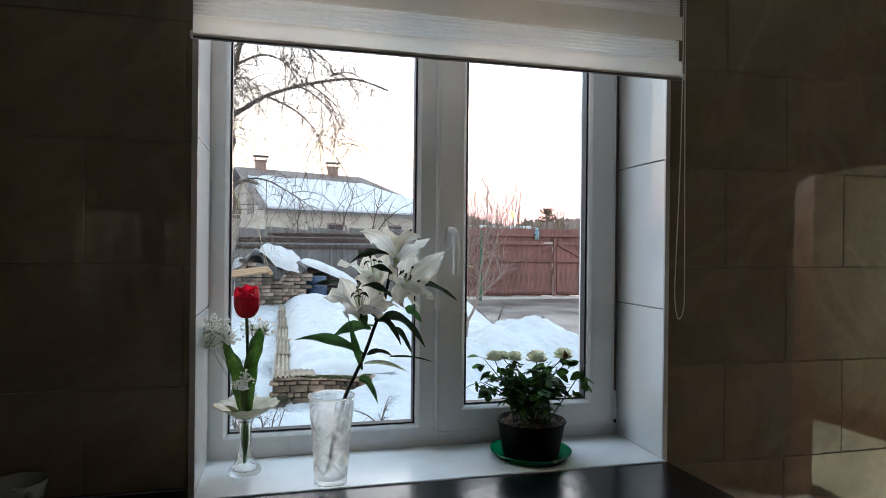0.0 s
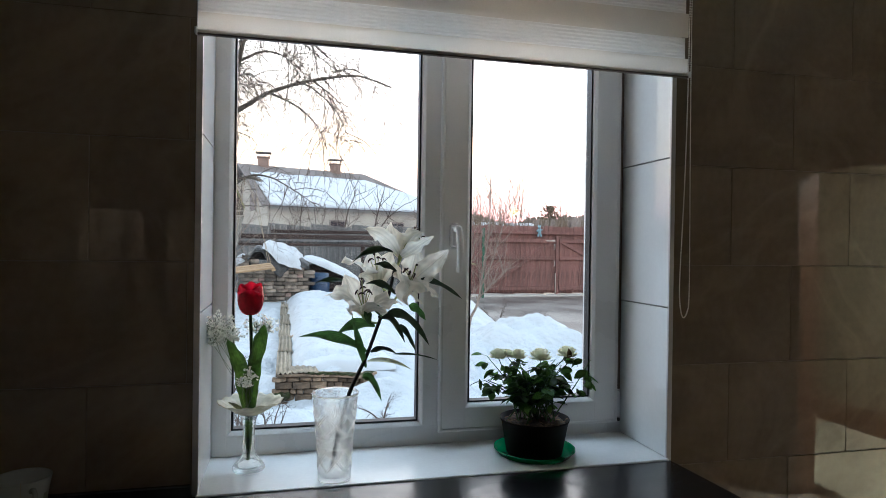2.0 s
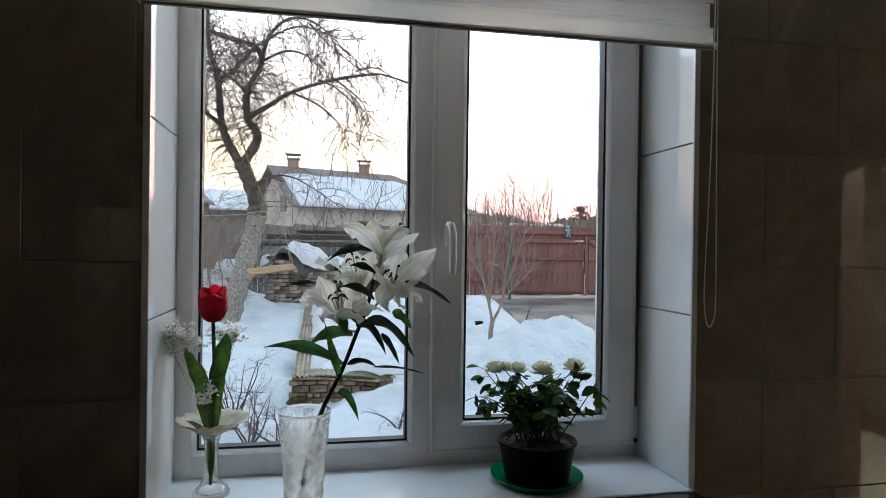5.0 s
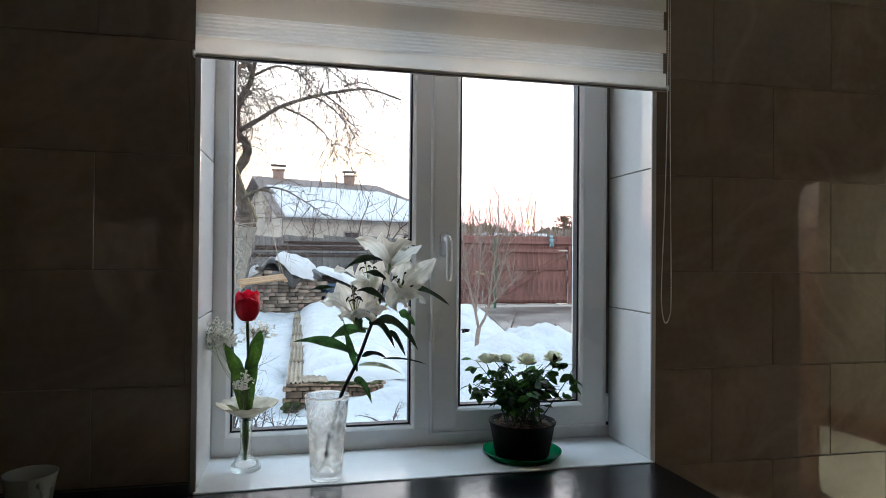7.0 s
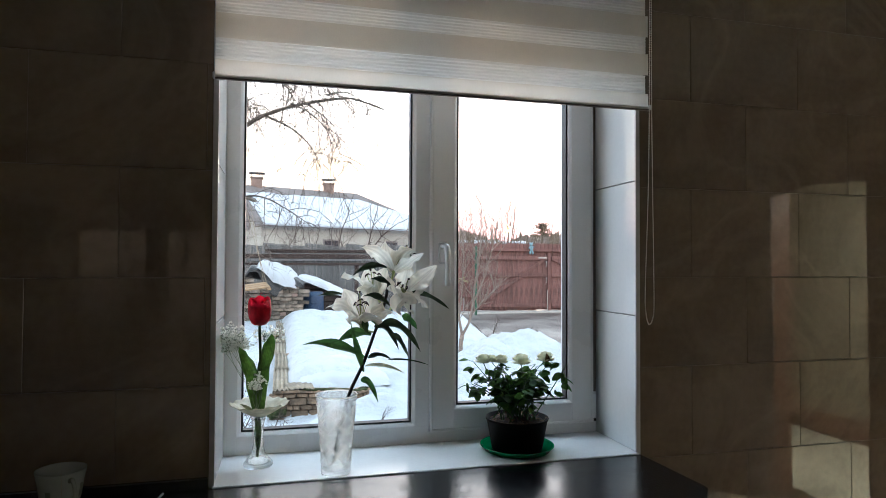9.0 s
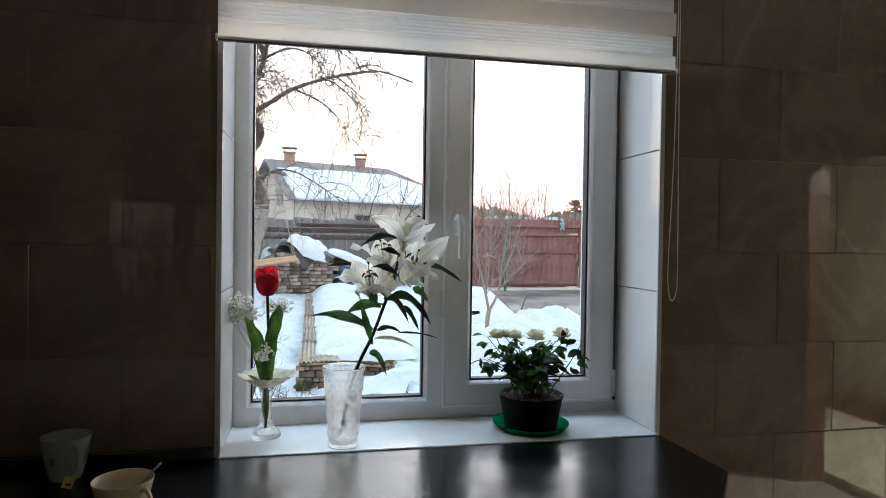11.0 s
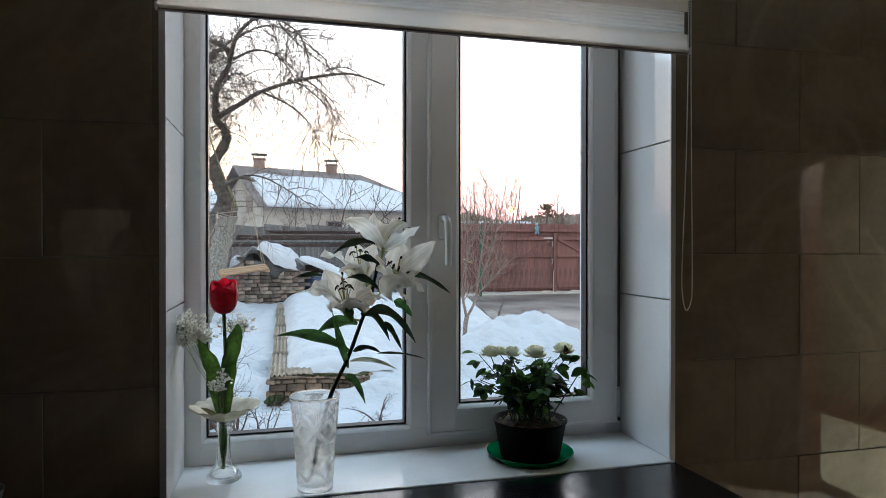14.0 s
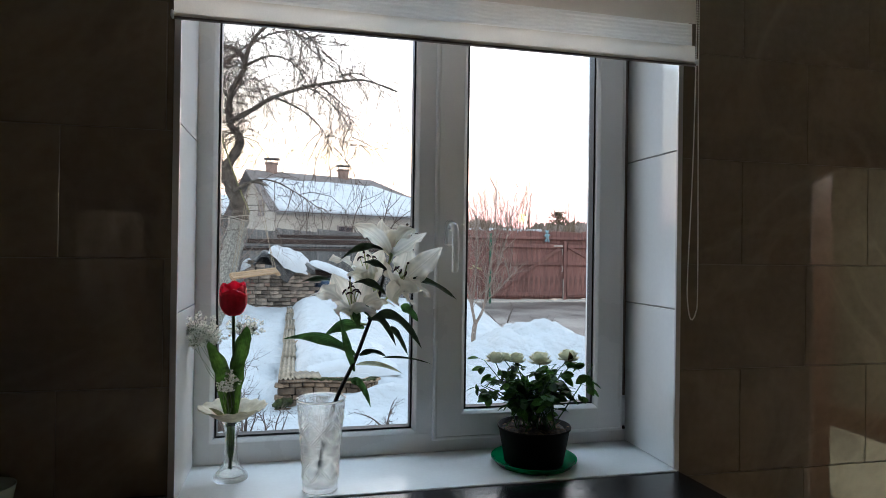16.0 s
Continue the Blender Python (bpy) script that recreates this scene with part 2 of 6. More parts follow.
fleck.inputs[1].default_value, fleck.inputs[2].default_value = 1.0, 1.24
cl.new(both.outputs[0], fleck.inputs[0])
dull = cn.new("ShaderNodeMapRange")
dull.inputs[3].default_value, dull.inputs[4].default_value = 0.20, 0.27
cl.new(fleck.outputs[0], dull.inputs[0])
cl.new(dull.outputs[0], cn["Principled BSDF"].inputs["Roughness"])
cb = cn.new("ShaderNodeBump")
cb.inputs["Strength"].default_value, cb.inputs["Distance"].default_value = 0.22, 0.0010
cl.new(fleck.outputs[0], cb.inputs["Height"])
cl.new(cb.outputs[0], cn["Principled BSDF"].inputs["Normal"])


def emitter(name, colour, strength):
    m = bpy.data.materials.new(name)
    m.use_nodes = True
    b = m.node_tree.nodes["Principled BSDF"]
    b.inputs["Base Color"].default_value = (0, 0, 0, 1)
    b.inputs["Emission Color"].default_value = (*colour, 1)
    b.inputs["Emission Strength"].default_value = strength
    return m


# ---- mesh helpers ----
ORIGIN = {}


def thing(name, at, label, category, group="", kind=""):
    """An empty at the thing's base, to carry its parts."""
    e = new(name)
    e.location = at
    e.empty_display_size = 0.05
    ORIGIN[e.name] = Vector(at)
    return tagged(e, label, category, group, kind)


class Geo:
    """Vertices and faces in world metres, gathered before they become one mesh."""

    def __init__(self):
        self.v, self.f = [], []

    def quad_strip(self, rings, close=True, cap=True):
        base, n = len(self.v), len(rings[0])
        for r in rings:
            self.v.extend(tuple(p) for p in r)
        for i in range(len(rings) - 1):
            for j in range(n if close else n - 1):
                k = (j + 1) % n
                a, b = base + i * n, base + (i + 1) * n
                self.f.append((a + j, a + k, b + k, b + j))
        if cap and close:
            self.f.append(tuple(base + j for j in reversed(range(n))))
            self.f.append(tuple(base + (len(rings) - 1) * n + j for j in range(n)))
        return self

    def tube(self, pts, radii, n=6, cap=True):
        pts = [Vector(p) for p in pts]
        if isinstance(radii, (int, float)):
            radii = [radii] * len(pts)
        rings, side = [], None
        for i, p in enumerate(pts):
            d = (pts[min(i + 1, len(pts) - 1)] - pts[max(i - 1, 0)]).normalized()
            if side is None:
                side = d.orthogonal().normalized()
            side = (side - d * side.dot(d)).normalized()
            up = d.cross(side)
            rings.append([p + (side * math.cos(2 * math.pi * k / n) + up * math.sin(2 * math.pi * k / n)) * radii[i] for k in range(n)])
        return self.quad_strip(rings, True, cap)

    def lathe(self, centre, profile, n=32, wave=None, cap=False):
        """profile: (radius, height) rows; wave(angle, row) -> (radius factor, height shift)."""
        c, rings = Vector(centre), []
        for i, (r, z) in enumerate(profile):
            ring = []
            for k in range(n):
                a = 2 * math.pi * k / n
                s, dz = wave(a, i) if wave else (1, 0)
                ring.append(c + Vector((r * s * math.cos(a), r * s * math.sin(a), z + dz)))
            rings.append(ring)
        return self.quad_strip(rings, True, cap)

    def box(self, x0, x1, y0, y1, z0, z1, c=0.0, m=None):
        """A box with chamfered edges of size c."""
        bm = bmesh.new()
        bmesh.ops.create_cube(bm, size=1.0)
        for v in bm.verts:
            v.co = Vector(((x0 + x1) / 2 + v.co.x * (x1 - x0), (y0 + y1) / 2 + v.co.y * (y1 - y0), (z0 + z1) / 2 + v.co.z * (z1 - z0)))
        if c:
            bmesh.ops.bevel(bm, geom=bm.edges[:], offset=c, segments=1, affect="EDGES")
        bm.verts.index_update()
        base = len(self.v)
        self.v.extend(tuple(m @ v.co) if m else tuple(v.co) for v in bm.verts)
        self.f.extend(tuple(base + v.index for v in f.verts) for f in bm.faces)
        bm.free()
        return self

    def prism(self, poly, z0, z1):
        """A flat polygon in plan, given as (x, y) rows, raised from z0 to z1."""
        return self.quad_strip([[(x, y, z0) for x, y in poly], [(x, y, z1) for x, y in poly]])

    def blob(self, centre, size, n=10, rough=0.12, seed=0):
        """A lumpy rounded mass."""
        c, rings = Vector(centre), []
        for i in range(1, n):
            t = math.pi * i / n
            ring = []
            for k in range(n + 4):
                a = 2 * math.pi * k / (n + 4)
                d = Vector((math.sin(t) * math.cos(a), math.sin(t) * math.sin(a), -math.cos(t)))
                s = 1 + rough * noise.noise(d * 2.3 + Vector((seed, seed * 0.7, 0)))*2
                ring.append(c + Vector((d.x * size[0], d.y * size[1], d.z * size[2])) * s)
            rings.append(ring)
        return self.quad_strip(rings)

    def leaf(self, base, way, up, length, width, bend=0.3, n=5, fold=0.15, curl=0.0):
        """A pointed blade that bends down along its length."""
        base, way, up = Vector(base), Vector(way).normalized(), Vector(up)
        side = way.cross(up).normalized()
        up = side.cross(way).normalized()
        s = len(self.v)
        p, d = base.copy(), way.copy()
        for i in range(n + 1):
            t = i / n
            w = width * 0.5 * (math.sin(math.pi * min(1, t ** 0.75 * 0.97 + 0.03)) ** 0.85)
            nrm = side.cross(d).normalized()
            self.v.extend([tuple(p - side * w + nrm * w * fold * 2), tuple(p), tuple(p + side * w + nrm * w * fold * 2)])
            p = p + d * (length / n)
            d = (d - up * (bend / n) + side * (curl / n)).normalized()
        for i in range(n):
            a = s + 3 * i
            self.f.extend([(a, a + 1, a + 4, a + 3), (a + 1, a + 2, a + 5, a + 4)])
        return self


def mesh_of(name, geo, origin, smooth):
    me = bpy.data.meshes.new(name)
    o = Vector(origin)
    if isinstance(geo, Geo):
        me.from_pydata([tuple(Vector(p) - o) for p in geo.v], [], geo.f)
    else:
        for v in geo.verts:
            v.co -= o
        geo.to_mesh(me)
        geo.free()
    if smooth:
        me.polygons.foreach_set("use_smooth", [True] * len(me.polygons))
    me.validate()
    return me


def part(name, geo, material, parent, label="", smooth=False, thick=0.0, kind=""):
    """Links geometry as one mesh under a thing or a part; thick gives a sheet its thickness."""
    o = ORIGIN[parent.name]
    ob = new(name, mesh_of(name, geo, o, smooth))
    ob.data.materials.append(material)
    ob.parent = parent
    ORIGIN[ob.name] = o
    if label:
        ob["label"] = label
    if kind:
        ob["kind"] = kind
    if thick:
        s = ob.modifiers.new("thickness", "SOLIDIFY")
        s.thickness, s.offset = thick, 0
    return ob


def single(name, geo, material, label, category, group="", kind="", smooth=False, at=(0, 0, 0), thick=0.0):
    """A thing or piece of the setting that is one mesh."""
    ob = new(name, mesh_of(name, geo, at, smooth))
    ob.location = at
    ORIGIN[ob.name] = Vector(at)
    ob.data.materials.append(material)
    if thick:
        s = ob.modifiers.new("thickness", "SOLIDIFY")
        s.thickness, s.offset = thick, 0
    return tagged(ob, label, category, group, kind)


def piece(name, data, parent, at, turn=(0, 0, 0)):
    """One of many alike pieces: an object of its own on a shared mesh."""
    ob = bpy.data.objects.new(name, data)
    scene.collection.objects.link(ob)
    ob.parent = parent
    ob.location = Vector(at) - ORIGIN[parent.name]
    ob.rotation_euler = turn
    return ob


def shape(name, geo, material, smooth=False):
    me = mesh_of(name, geo, (0, 0, 0), smooth)
    me.materials.append(material)
    return me


def smooth_path(pts, n=6):
    """A Catmull-Rom curve through the points."""
    p = [Vector(a) for a in pts]
    p = [p[0] * 2 - p[1]] + p + [p[-1] * 2 - p[-2]]
    out = []
    for i in range(1, len(p) - 2):
        for k in range(n):
            t = k / n
            a, b, c, d = p[i - 1], p[i], p[i + 1], p[i + 2]
            out.append(0.5 * ((2 * b) + (c - a) * t + (2 * a - 5 * b + 4 * c - d) * t * t + (3 * b - a - 3 * c + d) * t ** 3))
    out.append(p[-2])
    return out


# ---- the kitchen shell ----
W0, W1, Z0, Z1, DEPTH = 0.0, 1.218, 0.91, 2.30, 0.252
XL, XR, YB, HIGH = -1.9, 3.2, -3.6, 2.6
wall = thing("wall_north", (0, 0, 0), "brown marbled glossy tiled kitchen wall around the window", "wall", kind="structure")
BACK, OUT = 0.008, 0.44
g = Geo()
g.box(XL, W0 - 0.012, 0.0016, OUT, 0, HIGH).box(W1 + 0.012, XR, 0.0016, OUT, 0, HIGH)
g.box(W0 - 0.012, W1 + 0.012, BACK, OUT, 0, Z0 - 0.03).box(W0 - 0.012, W1 + 0.012, BACK, OUT, Z1 + 0.012, HIGH)
part("wall_core", g, M["grout"], wall)

g = Geo().box(XR, XR + 0.12, YB - 0.7, -1.69, 0, HIGH).box(XR, XR + 0.12, -0.90, BACK, 0, HIGH).box(XR, XR + 0.12, -1.69, -0.90, 2.01, HIGH)
single("wall_east", g, M["plaster"], "plain plastered kitchen wall with a doorway to the hall", "wall", kind="structure")
single("wall_west", Geo().box(XL - 0.12, XL, YB, OUT, 0, HIGH), M["dark_wall"], "plain dark brown kitchen wall", "wall", kind="structure")
single("wall_south", Geo().box(XL - 0.12, XR, YB - 0.12, YB, 0, HIGH), M["plaster"], "plain plastered kitchen wall", "wall", kind="structure")
single("floor", Geo().box(XL - 0.12, XR + 0.144, YB - 0.12, BACK, -0.06, 0), M["floor"], "brown wooden kitchen floor", "floor", kind="structure")
single("hall_floor", Geo().box(XR + 0.145, 4.8, -4.4, 0.4, -0.06, 0.06), M["hall_floor"], "pale tiled hall floor", "floor", kind="structure")
single("ceiling", Geo().box(XL - 0.12, 4.8, -4.4, OUT, HIGH, HIGH + 0.1), M["ceiling"], "plain white ceiling", "ceiling", kind="structure")
hall = thing("hall_wall", (4.65, -2, 0), "cream painted hall walls beyond the doorway", "wall", kind="structure")
part("hall_end", Geo().box(4.65, 4.75, -4.3, 0.4, 0, HIGH), M["cream_wall"], hall)
part("hall_side", Geo().box(3.32, 4.65, 0.3, 0.4, 0, HIGH), M["cream_wall"], hall)
part("hall_side", Geo().box(3.32, 4.65, -4.3, -4.2, 0, HIGH), M["cream_wall"], hall)
part("baseboard", Geo().box(4.63, 4.648, -4.2, 0.3, 0.06, 0.245, 0.004), M["red_wood"], hall, "dark red-brown skirting board")
dc = thing("door_frame", (XR, -1.12, 0), "white painted wooden frame of the open doorway", "door frame", kind="structure")
part("jamb", Geo().box(XR - 0.013, XR - 0.005, -1.71, -1.622, 0, 2.0, 0.003), M["white_paint"], dc)
part("jamb_lining", Geo().box(XR - 0.004, XR + 0.14, -1.684, -1.625, 0, 1.968, 0.004), M["red_wood"], dc, "red-brown wooden lining")
part("jamb_lining", Geo().box(XR - 0.004, XR + 0.14, -0.955, -0.904, 0, 1.968, 0.004), M["red_wood"], dc, "red-brown wooden lining")
part("jamb", Geo().box(XR - 0.02, XR + 0.002, -0.903, -0.84, 0, 2.0, 0.004), M["white_paint"], dc)
part("head_lining", Geo().box(XR - 0.004, XR + 0.14, -1.684, -0.904, 1.97, 2.008, 0.004), M["red_wood"], dc, "red-brown wooden lining")
part("head", Geo().box(XR - 0.022, XR - 0.005, -1.71, -0.84, 2.002, 2.08, 0.004), M["white_paint"], dc)

# ---- window lining: reveals, sill, corner trims ----
lining = thing("window_reveal", (W0, 0.0, Z0), "white glazed tiles lining the window recess", "window reveal", kind="structure")
part("backing", Geo().box(W0 - 0.012, W0 - 0.007, 0.002, DEPTH + 0.07, Z0 - 0.03, Z1), M["white_grout"], lining)
part("backing", Geo().box(W1 + 0.007, W1 + 0.012, 0.002, DEPTH + 0.07, Z0 - 0.03, Z1), M["white_grout"], lining)
part("backing", Geo().box(W0 - 0.012, W1 + 0.012, 0.002, DEPTH + 0.07, Z1 + 0.004, Z1 + 0.012), M["white_grout"], lining)
for x0, x1 in ((W0 - 0.007, W0), (W1, W1 + 0.007)):
    for z0, z1 in ((Z0, 1.325), (1.327, 1.741), (1.743, 2.157), (2.159, Z1)):
        part("reveal_tile", Geo().box(x0, x1, 0.0, DEPTH + 0.06, z0 + 0.0008, z1 - 0.0008, 0.0012), M["white_tile"], lining)
part("reveal_tile", Geo().box(W0, W1, 0.0, DEPTH + 0.06, Z1 - 0.006, Z1 + 0.004, 0.001), M["white_tile"], lining)
sill = thing("window_sill", (0.6, 0.1, Z0), "glossy white window sill slab, wiped clean", "window sill", kind="structure")
part("slab", Geo().box(W0 - 0.004, W1 + 0.004, -0.012, DEPTH + 0.06, Z0 - 0.03, Z0, 0.002), M["sill_white"], sill)
trim = thing("corner_trim", (W1, 0, Z0), "thin grey metal trim on the tile corner", "trim", kind="structure")
part("strip", Geo().box(W1 - 0.001, W1 + 0.013, -0.0035, 0.004, Z0 - 0.03, Z1, 0.001), M["edge_trim"], trim)
part("strip", Geo().box(W0 - 0.013, W0 + 0.001, -0.0035, 0.004, Z0, Z1, 0.001), M["edge_trim"], trim)

# ---- window ----
win = thing("window_1", (0.6, DEPTH + 0.03, Z0), "white plastic double window, both leaves shut", "window", kind="structure")
FY = DEPTH
def profile(x0, x1, z0, z1, steps, y_back):
    """A mitred frame round an opening: steps are (distance out from the opening, y) from the inner edge outwards."""
    g = Geo()
    rings = [[(x0 - d, y, z0 - d), (x1 + d, y, z0 - d), (x1 + d, y, z1 + d), (x0 - d, y, z1 + d)] for d, y in [(0.0, y_back)] + steps + [(steps[-1][0], y_back)]]
    return g.quad_strip(rings, cap=False)


GL = (0.050, 0.569, 0.976, 2.246)
GR = (0.716, 1.1085, 1.0265, 2.20)
# fixed light: frame members with rounded inner edges
fr = Geo()
E = 0.0128
for b in ((W0, GL[0] - E, Z0, Z1), (1.176, W1, Z0, Z1), (GL[0] - E, 1.176, Z0, GL[2] - E), (GL[0] - E, 1.176, GL[3] + E, Z1), (GL[1] + E, 0.668, GL[2] - E, GL[3] + E)):
    fr.box(b[0], b[1], FY, FY + 0.07, b[2], b[3], 0.0005)
part("window_frame", fr, M["upvc"], win)
part("glazing_bead", profile(*GL, [(0.0005, FY + 0.011), (0.004, FY + 0.006), (0.0095, FY + 0.001), (0.0118, FY - 0.0005), (0.0135, FY - 0.0007)], FY + 0.058), M["upvc"], win)


def gasket(x0, x1, z0, z1, y, w=0.0042):
    return profile(x0 + w, x1 - w, z0 + w, z1 - w, [(0.0, y), (w, y + 0.001)], y + 0.03)


part("seal", gasket(*GL, FY + 0.0115, 0.0050), M["gasket"], win, "black rubber seal")
p = part("pane", Geo().box(GL[0] - 0.004, GL[1] + 0.004, FY + 0.020, FY + 0.024, GL[2] - 0.004, GL[3] + 0.004), M["pane"], win, "clear glass pane")
p.visible_shadow = False
# opening sash, standing proud of the frame
SX0, SX1, SZ0, SZ1 = 0.628, 1.1965, 0.949, Z1 - 0.03
sash_geo = Geo()
for b in ((SX0, GR[0] - E, SZ0, SZ1), (GR[1] + E, SX1, SZ0, SZ1), (GR[0] - E, GR[1] + E, SZ0, GR[2] - E), (GR[0] - E, GR[1] + E, GR[3] + E, SZ1)):
    sash_geo.box(b[0], b[1], FY - 0.016, FY + 0.05, b[2], b[3], 0.0005)
sash = part("sash", sash_geo, M["upvc"], win)
part("overlap_edge", profile(SX0, SX1, SZ0, SZ1, [(-0.0070, FY - 0.0170), (-0.0045, FY - 0.0192), (-0.0015, FY - 0.0205), (0.0012, FY - 0.0195), (0.0028, FY - 0.0165), (0.0032, FY - 0.0095)], FY - 0.001), M["upvc"], sash, smooth=True)
part("glazing_bead", profile(*GR, [(0.0006, FY - 0.004), (0.004, FY - 0.010), (0.0095, FY - 0.015), (0.0118, FY - 0.0164), (0.0135, FY - 0.0167)], FY + 0.045), M["upvc"], sash)
part("seal", gasket(*GR, FY - 0.0035, 0.0050), M["gasket"], sash, "black rubber seal")
p = part("pane", Geo().box(GR[0] - 0.004, GR[1] + 0.004, FY + 0.006, FY + 0.010, GR[2] - 0.004, GR[3] + 0.004), M["pane"], sash, "clear glass pane")
p.visible_shadow = False
rose_plate = Geo().box(0.650, 0.679, FY - 0.026, FY - 0.0166, 1.482, 1.556, 0.008)
part("handle_plate", rose_plate, M["handle_white"], sash, "white plastic handle plate")
lever = smooth_path([(0.6645, FY - 0.024, 1.538), (0.665, FY - 0.046, 1.541), (0.667, FY - 0.062, 1.534), (0.669, FY - 0.067, 1.51), (0.670, FY - 0.066, 1.465), (0.670, FY - 0.063, 1.425), (0.670, FY - 0.061, 1.415)], 5)
part("window_handle", Geo().tube(lever, [0.0085 + 0.0016 * math.sin(math.pi * i / (len(lever) - 1)) for i in range(len(lever))], 12), M["handle_white"], sash, "white plastic lever handle", smooth=True)
part("hinge", Geo().box(1.1985, 1.2135, FY - 0.014, FY - 0.001, 0.960, 1.042, 0.003), M["handle_white"], win, "white hinge cover")
part("hinge", Geo().tube([(1.2045, FY - 0.017, 0.950), (1.2045, FY - 0.017, 0.959)], 0.0045, 8), M["gasket"], win, "dark hinge pin")
# brown strip put in for the shadow line between sash and reveal
part("joint_seal", Geo().box(1.206, 1.2165, FY - 0.0015, FY - 0.0002, 1.046, SZ1), M["bar_foot"], win, "dark strip painted as shadow beside the sash")

# ---- roller blind ----
BY = -0.05
blind = thing("roller_blind", (0.61, BY, 1.95), "beige striped day and night roller blind, half drawn up", "blind")
BX0, BX1 = -0.004, 1.226
def fabric(z0, z1, y, x0=BX0, x1=BX1, pleats=0):
    """A strip of cloth with slight waves; pleats gives a sheer strip its fine ribs."""
    rows, n = [], max(2, 4 * pleats)
    for k in range(25):
        t = k / 24
        w = 0.0012 * math.sin(t * 9 + z0 * 31)
        rows.append([(x0 + t * (x1 - x0), y + w + (0.0009 * math.sin(j * math.pi / 2) if pleats else 0.0), z0 + (z1 - z0) * j / n) for j in range(n + 1)])
    return Geo().quad_strip(rows, close=False)


STRIPS = ((1.950, 1.996, 0), (1.996, 2.052, 1), (2.052, 2.116, 0), (2.116, 2.168, 1), (2.168, 2.232, 0), (2.232, 2.284, 1), (2.284, 2.348, 0), (2.348, 2.40, 1))
for layer, back in enumerate((-0.010, 0.014)):
    for z0, z1, sheer in STRIPS:
        if layer and z0 < 1.98:
            continue
        lift = 0.006 * layer
        part("sheer_strip" if sheer else "opaque_strip", fabric(z0 + lift, z1 + lift, BY + back - 0.0015 * (not sheer), BX0, BX1 - (0.010 if sheer else 0.002 + 0.004 * layer), 6 if sheer else 0), M["sheer_fabric" if sheer else "opaque_fabric"], blind, smooth=not sheer)
bar = [(-0.010, 1.9505), (-0.004, 1.9505), (-0.0035, 1.953), (-0.004, 1.957), (-0.006, 1.958), (-0.010, 1.958)]
part("bottom_bar", Geo().quad_strip([[(x, BY + a, z) for a, z in bar] for x in (BX0, BX0 + 0.4, BX1 - 0.4, BX1)]), M["bar_white"], blind, smooth=False)
part("bar_foot", Geo().box(BX0, BX1, BY - 0.0135, BY - 0.003, 1.9462, 1.9502, 0.001), M["bar_foot"], blind, "brownish edge strip under the bar")
for x0, x1 in ((BX0 - 0.006, BX0 - 0.0005), (BX1 + 0.0005, BX1 + 0.006)):
    part("end_cap", Geo().box(x0, x1, BY - 0.016, BY - 0.001, 1.947, 1.963, 0.002), M["bar_white"], blind)
part("cassette", Geo().box(BX0 - 0.02, BX1 + 0.03, BY - 0.04, -0.0005, 2.395, 2.47, 0.008), M["bar_white"], blind)
# bead chain of the blind
beads = Geo()
loop = smooth_path([(1.252, -0.03, 2.42), (1.250, -0.028, 2.0), (1.247, -0.024, 1.7), (1.240, -0.018, 1.42), (1.2415, -0.017, 1.345), (1.252, -0.016, 1.302), (1.266, -0.016, 1.318), (1.2705, -0.017, 1.38), (1.264, -0.022, 1.7), (1.2575, -0.028, 2.0), (1.2565, -0.03, 2.42)], 60)
run, prev = 0.0, loop[0]
for q in loop:
    run += (q - prev).length
    prev = q
    if run > 0.0046:
        run = 0.0
        beads.lathe(q - Vector((0, 0, 0.0024)), [(0.0005, 0), (0.0017, 0.0007), (0.0020, 0.0020), (0.0017, 0.0033), (0.0005, 0.0040)], 6)
chain = part("chain", beads, M["chain_white"], blind, "beaded plastic pull chain", smooth=True)
part("cord", Geo().tube(loop[::5], 0.0008, 4), M["chain_white"], chain)

# ---- worktop ----
top = thing("worktop", (0, -0.3, 0.9), "black mottled glossy kitchen worktop under the window", "worktop")
poly = [(-1.9, 0.0), (1.228, 0.0), (1.242, -0.30), (1.03, -0.56), (0.82, -0.68), (-1.9, -0.68)]
bm = bmesh.new()
vs = [bm.verts.new((x, y, 0.866)) for x, y in poly]
f = bm.faces.new(vs)
up = bmesh.ops.extrude_face_region(bm, geom=[f])
bmesh.ops.translate(bm, verts=[v for v in up["geom"] if isinstance(v, bmesh.types.BMVert)], vec=(0, 0, 0.04))
bmesh.ops.recalc_face_normals(bm, faces=bm.faces[:])
bmesh.ops.bevel(bm, geom=bm.edges[:], offset=0.003, segments=2, affect="EDGES")
part("slab", bm, M["counter"], top)
part("upstand", Geo().box(-1.9, W0 - 0.014, -0.014, -0.0005, 0.907, 0.936, 0.003), M["counter"], top)
base = thing("base_cabinet", (0.2, -0.3, 0), "dark kitchen base cabinet under the worktop", "cabinet")
part("body", Geo().box(-1.9, 0.8, -0.60, -0.02, 0.1, 0.865, 0.003), M["dark_plank"], base)
part("plinth", Geo().box(-1.9, 0.8, -0.54, -0.04, 0.0, 0.1), M["dark_plank"], base)

# ---- outdoors: ground ----
def bump_at(x, y, cx, cy, sx, sy, h):
    return h * math.exp(-(((x - cx) / sx) ** 2 + ((y - cy) / sy) ** 2))


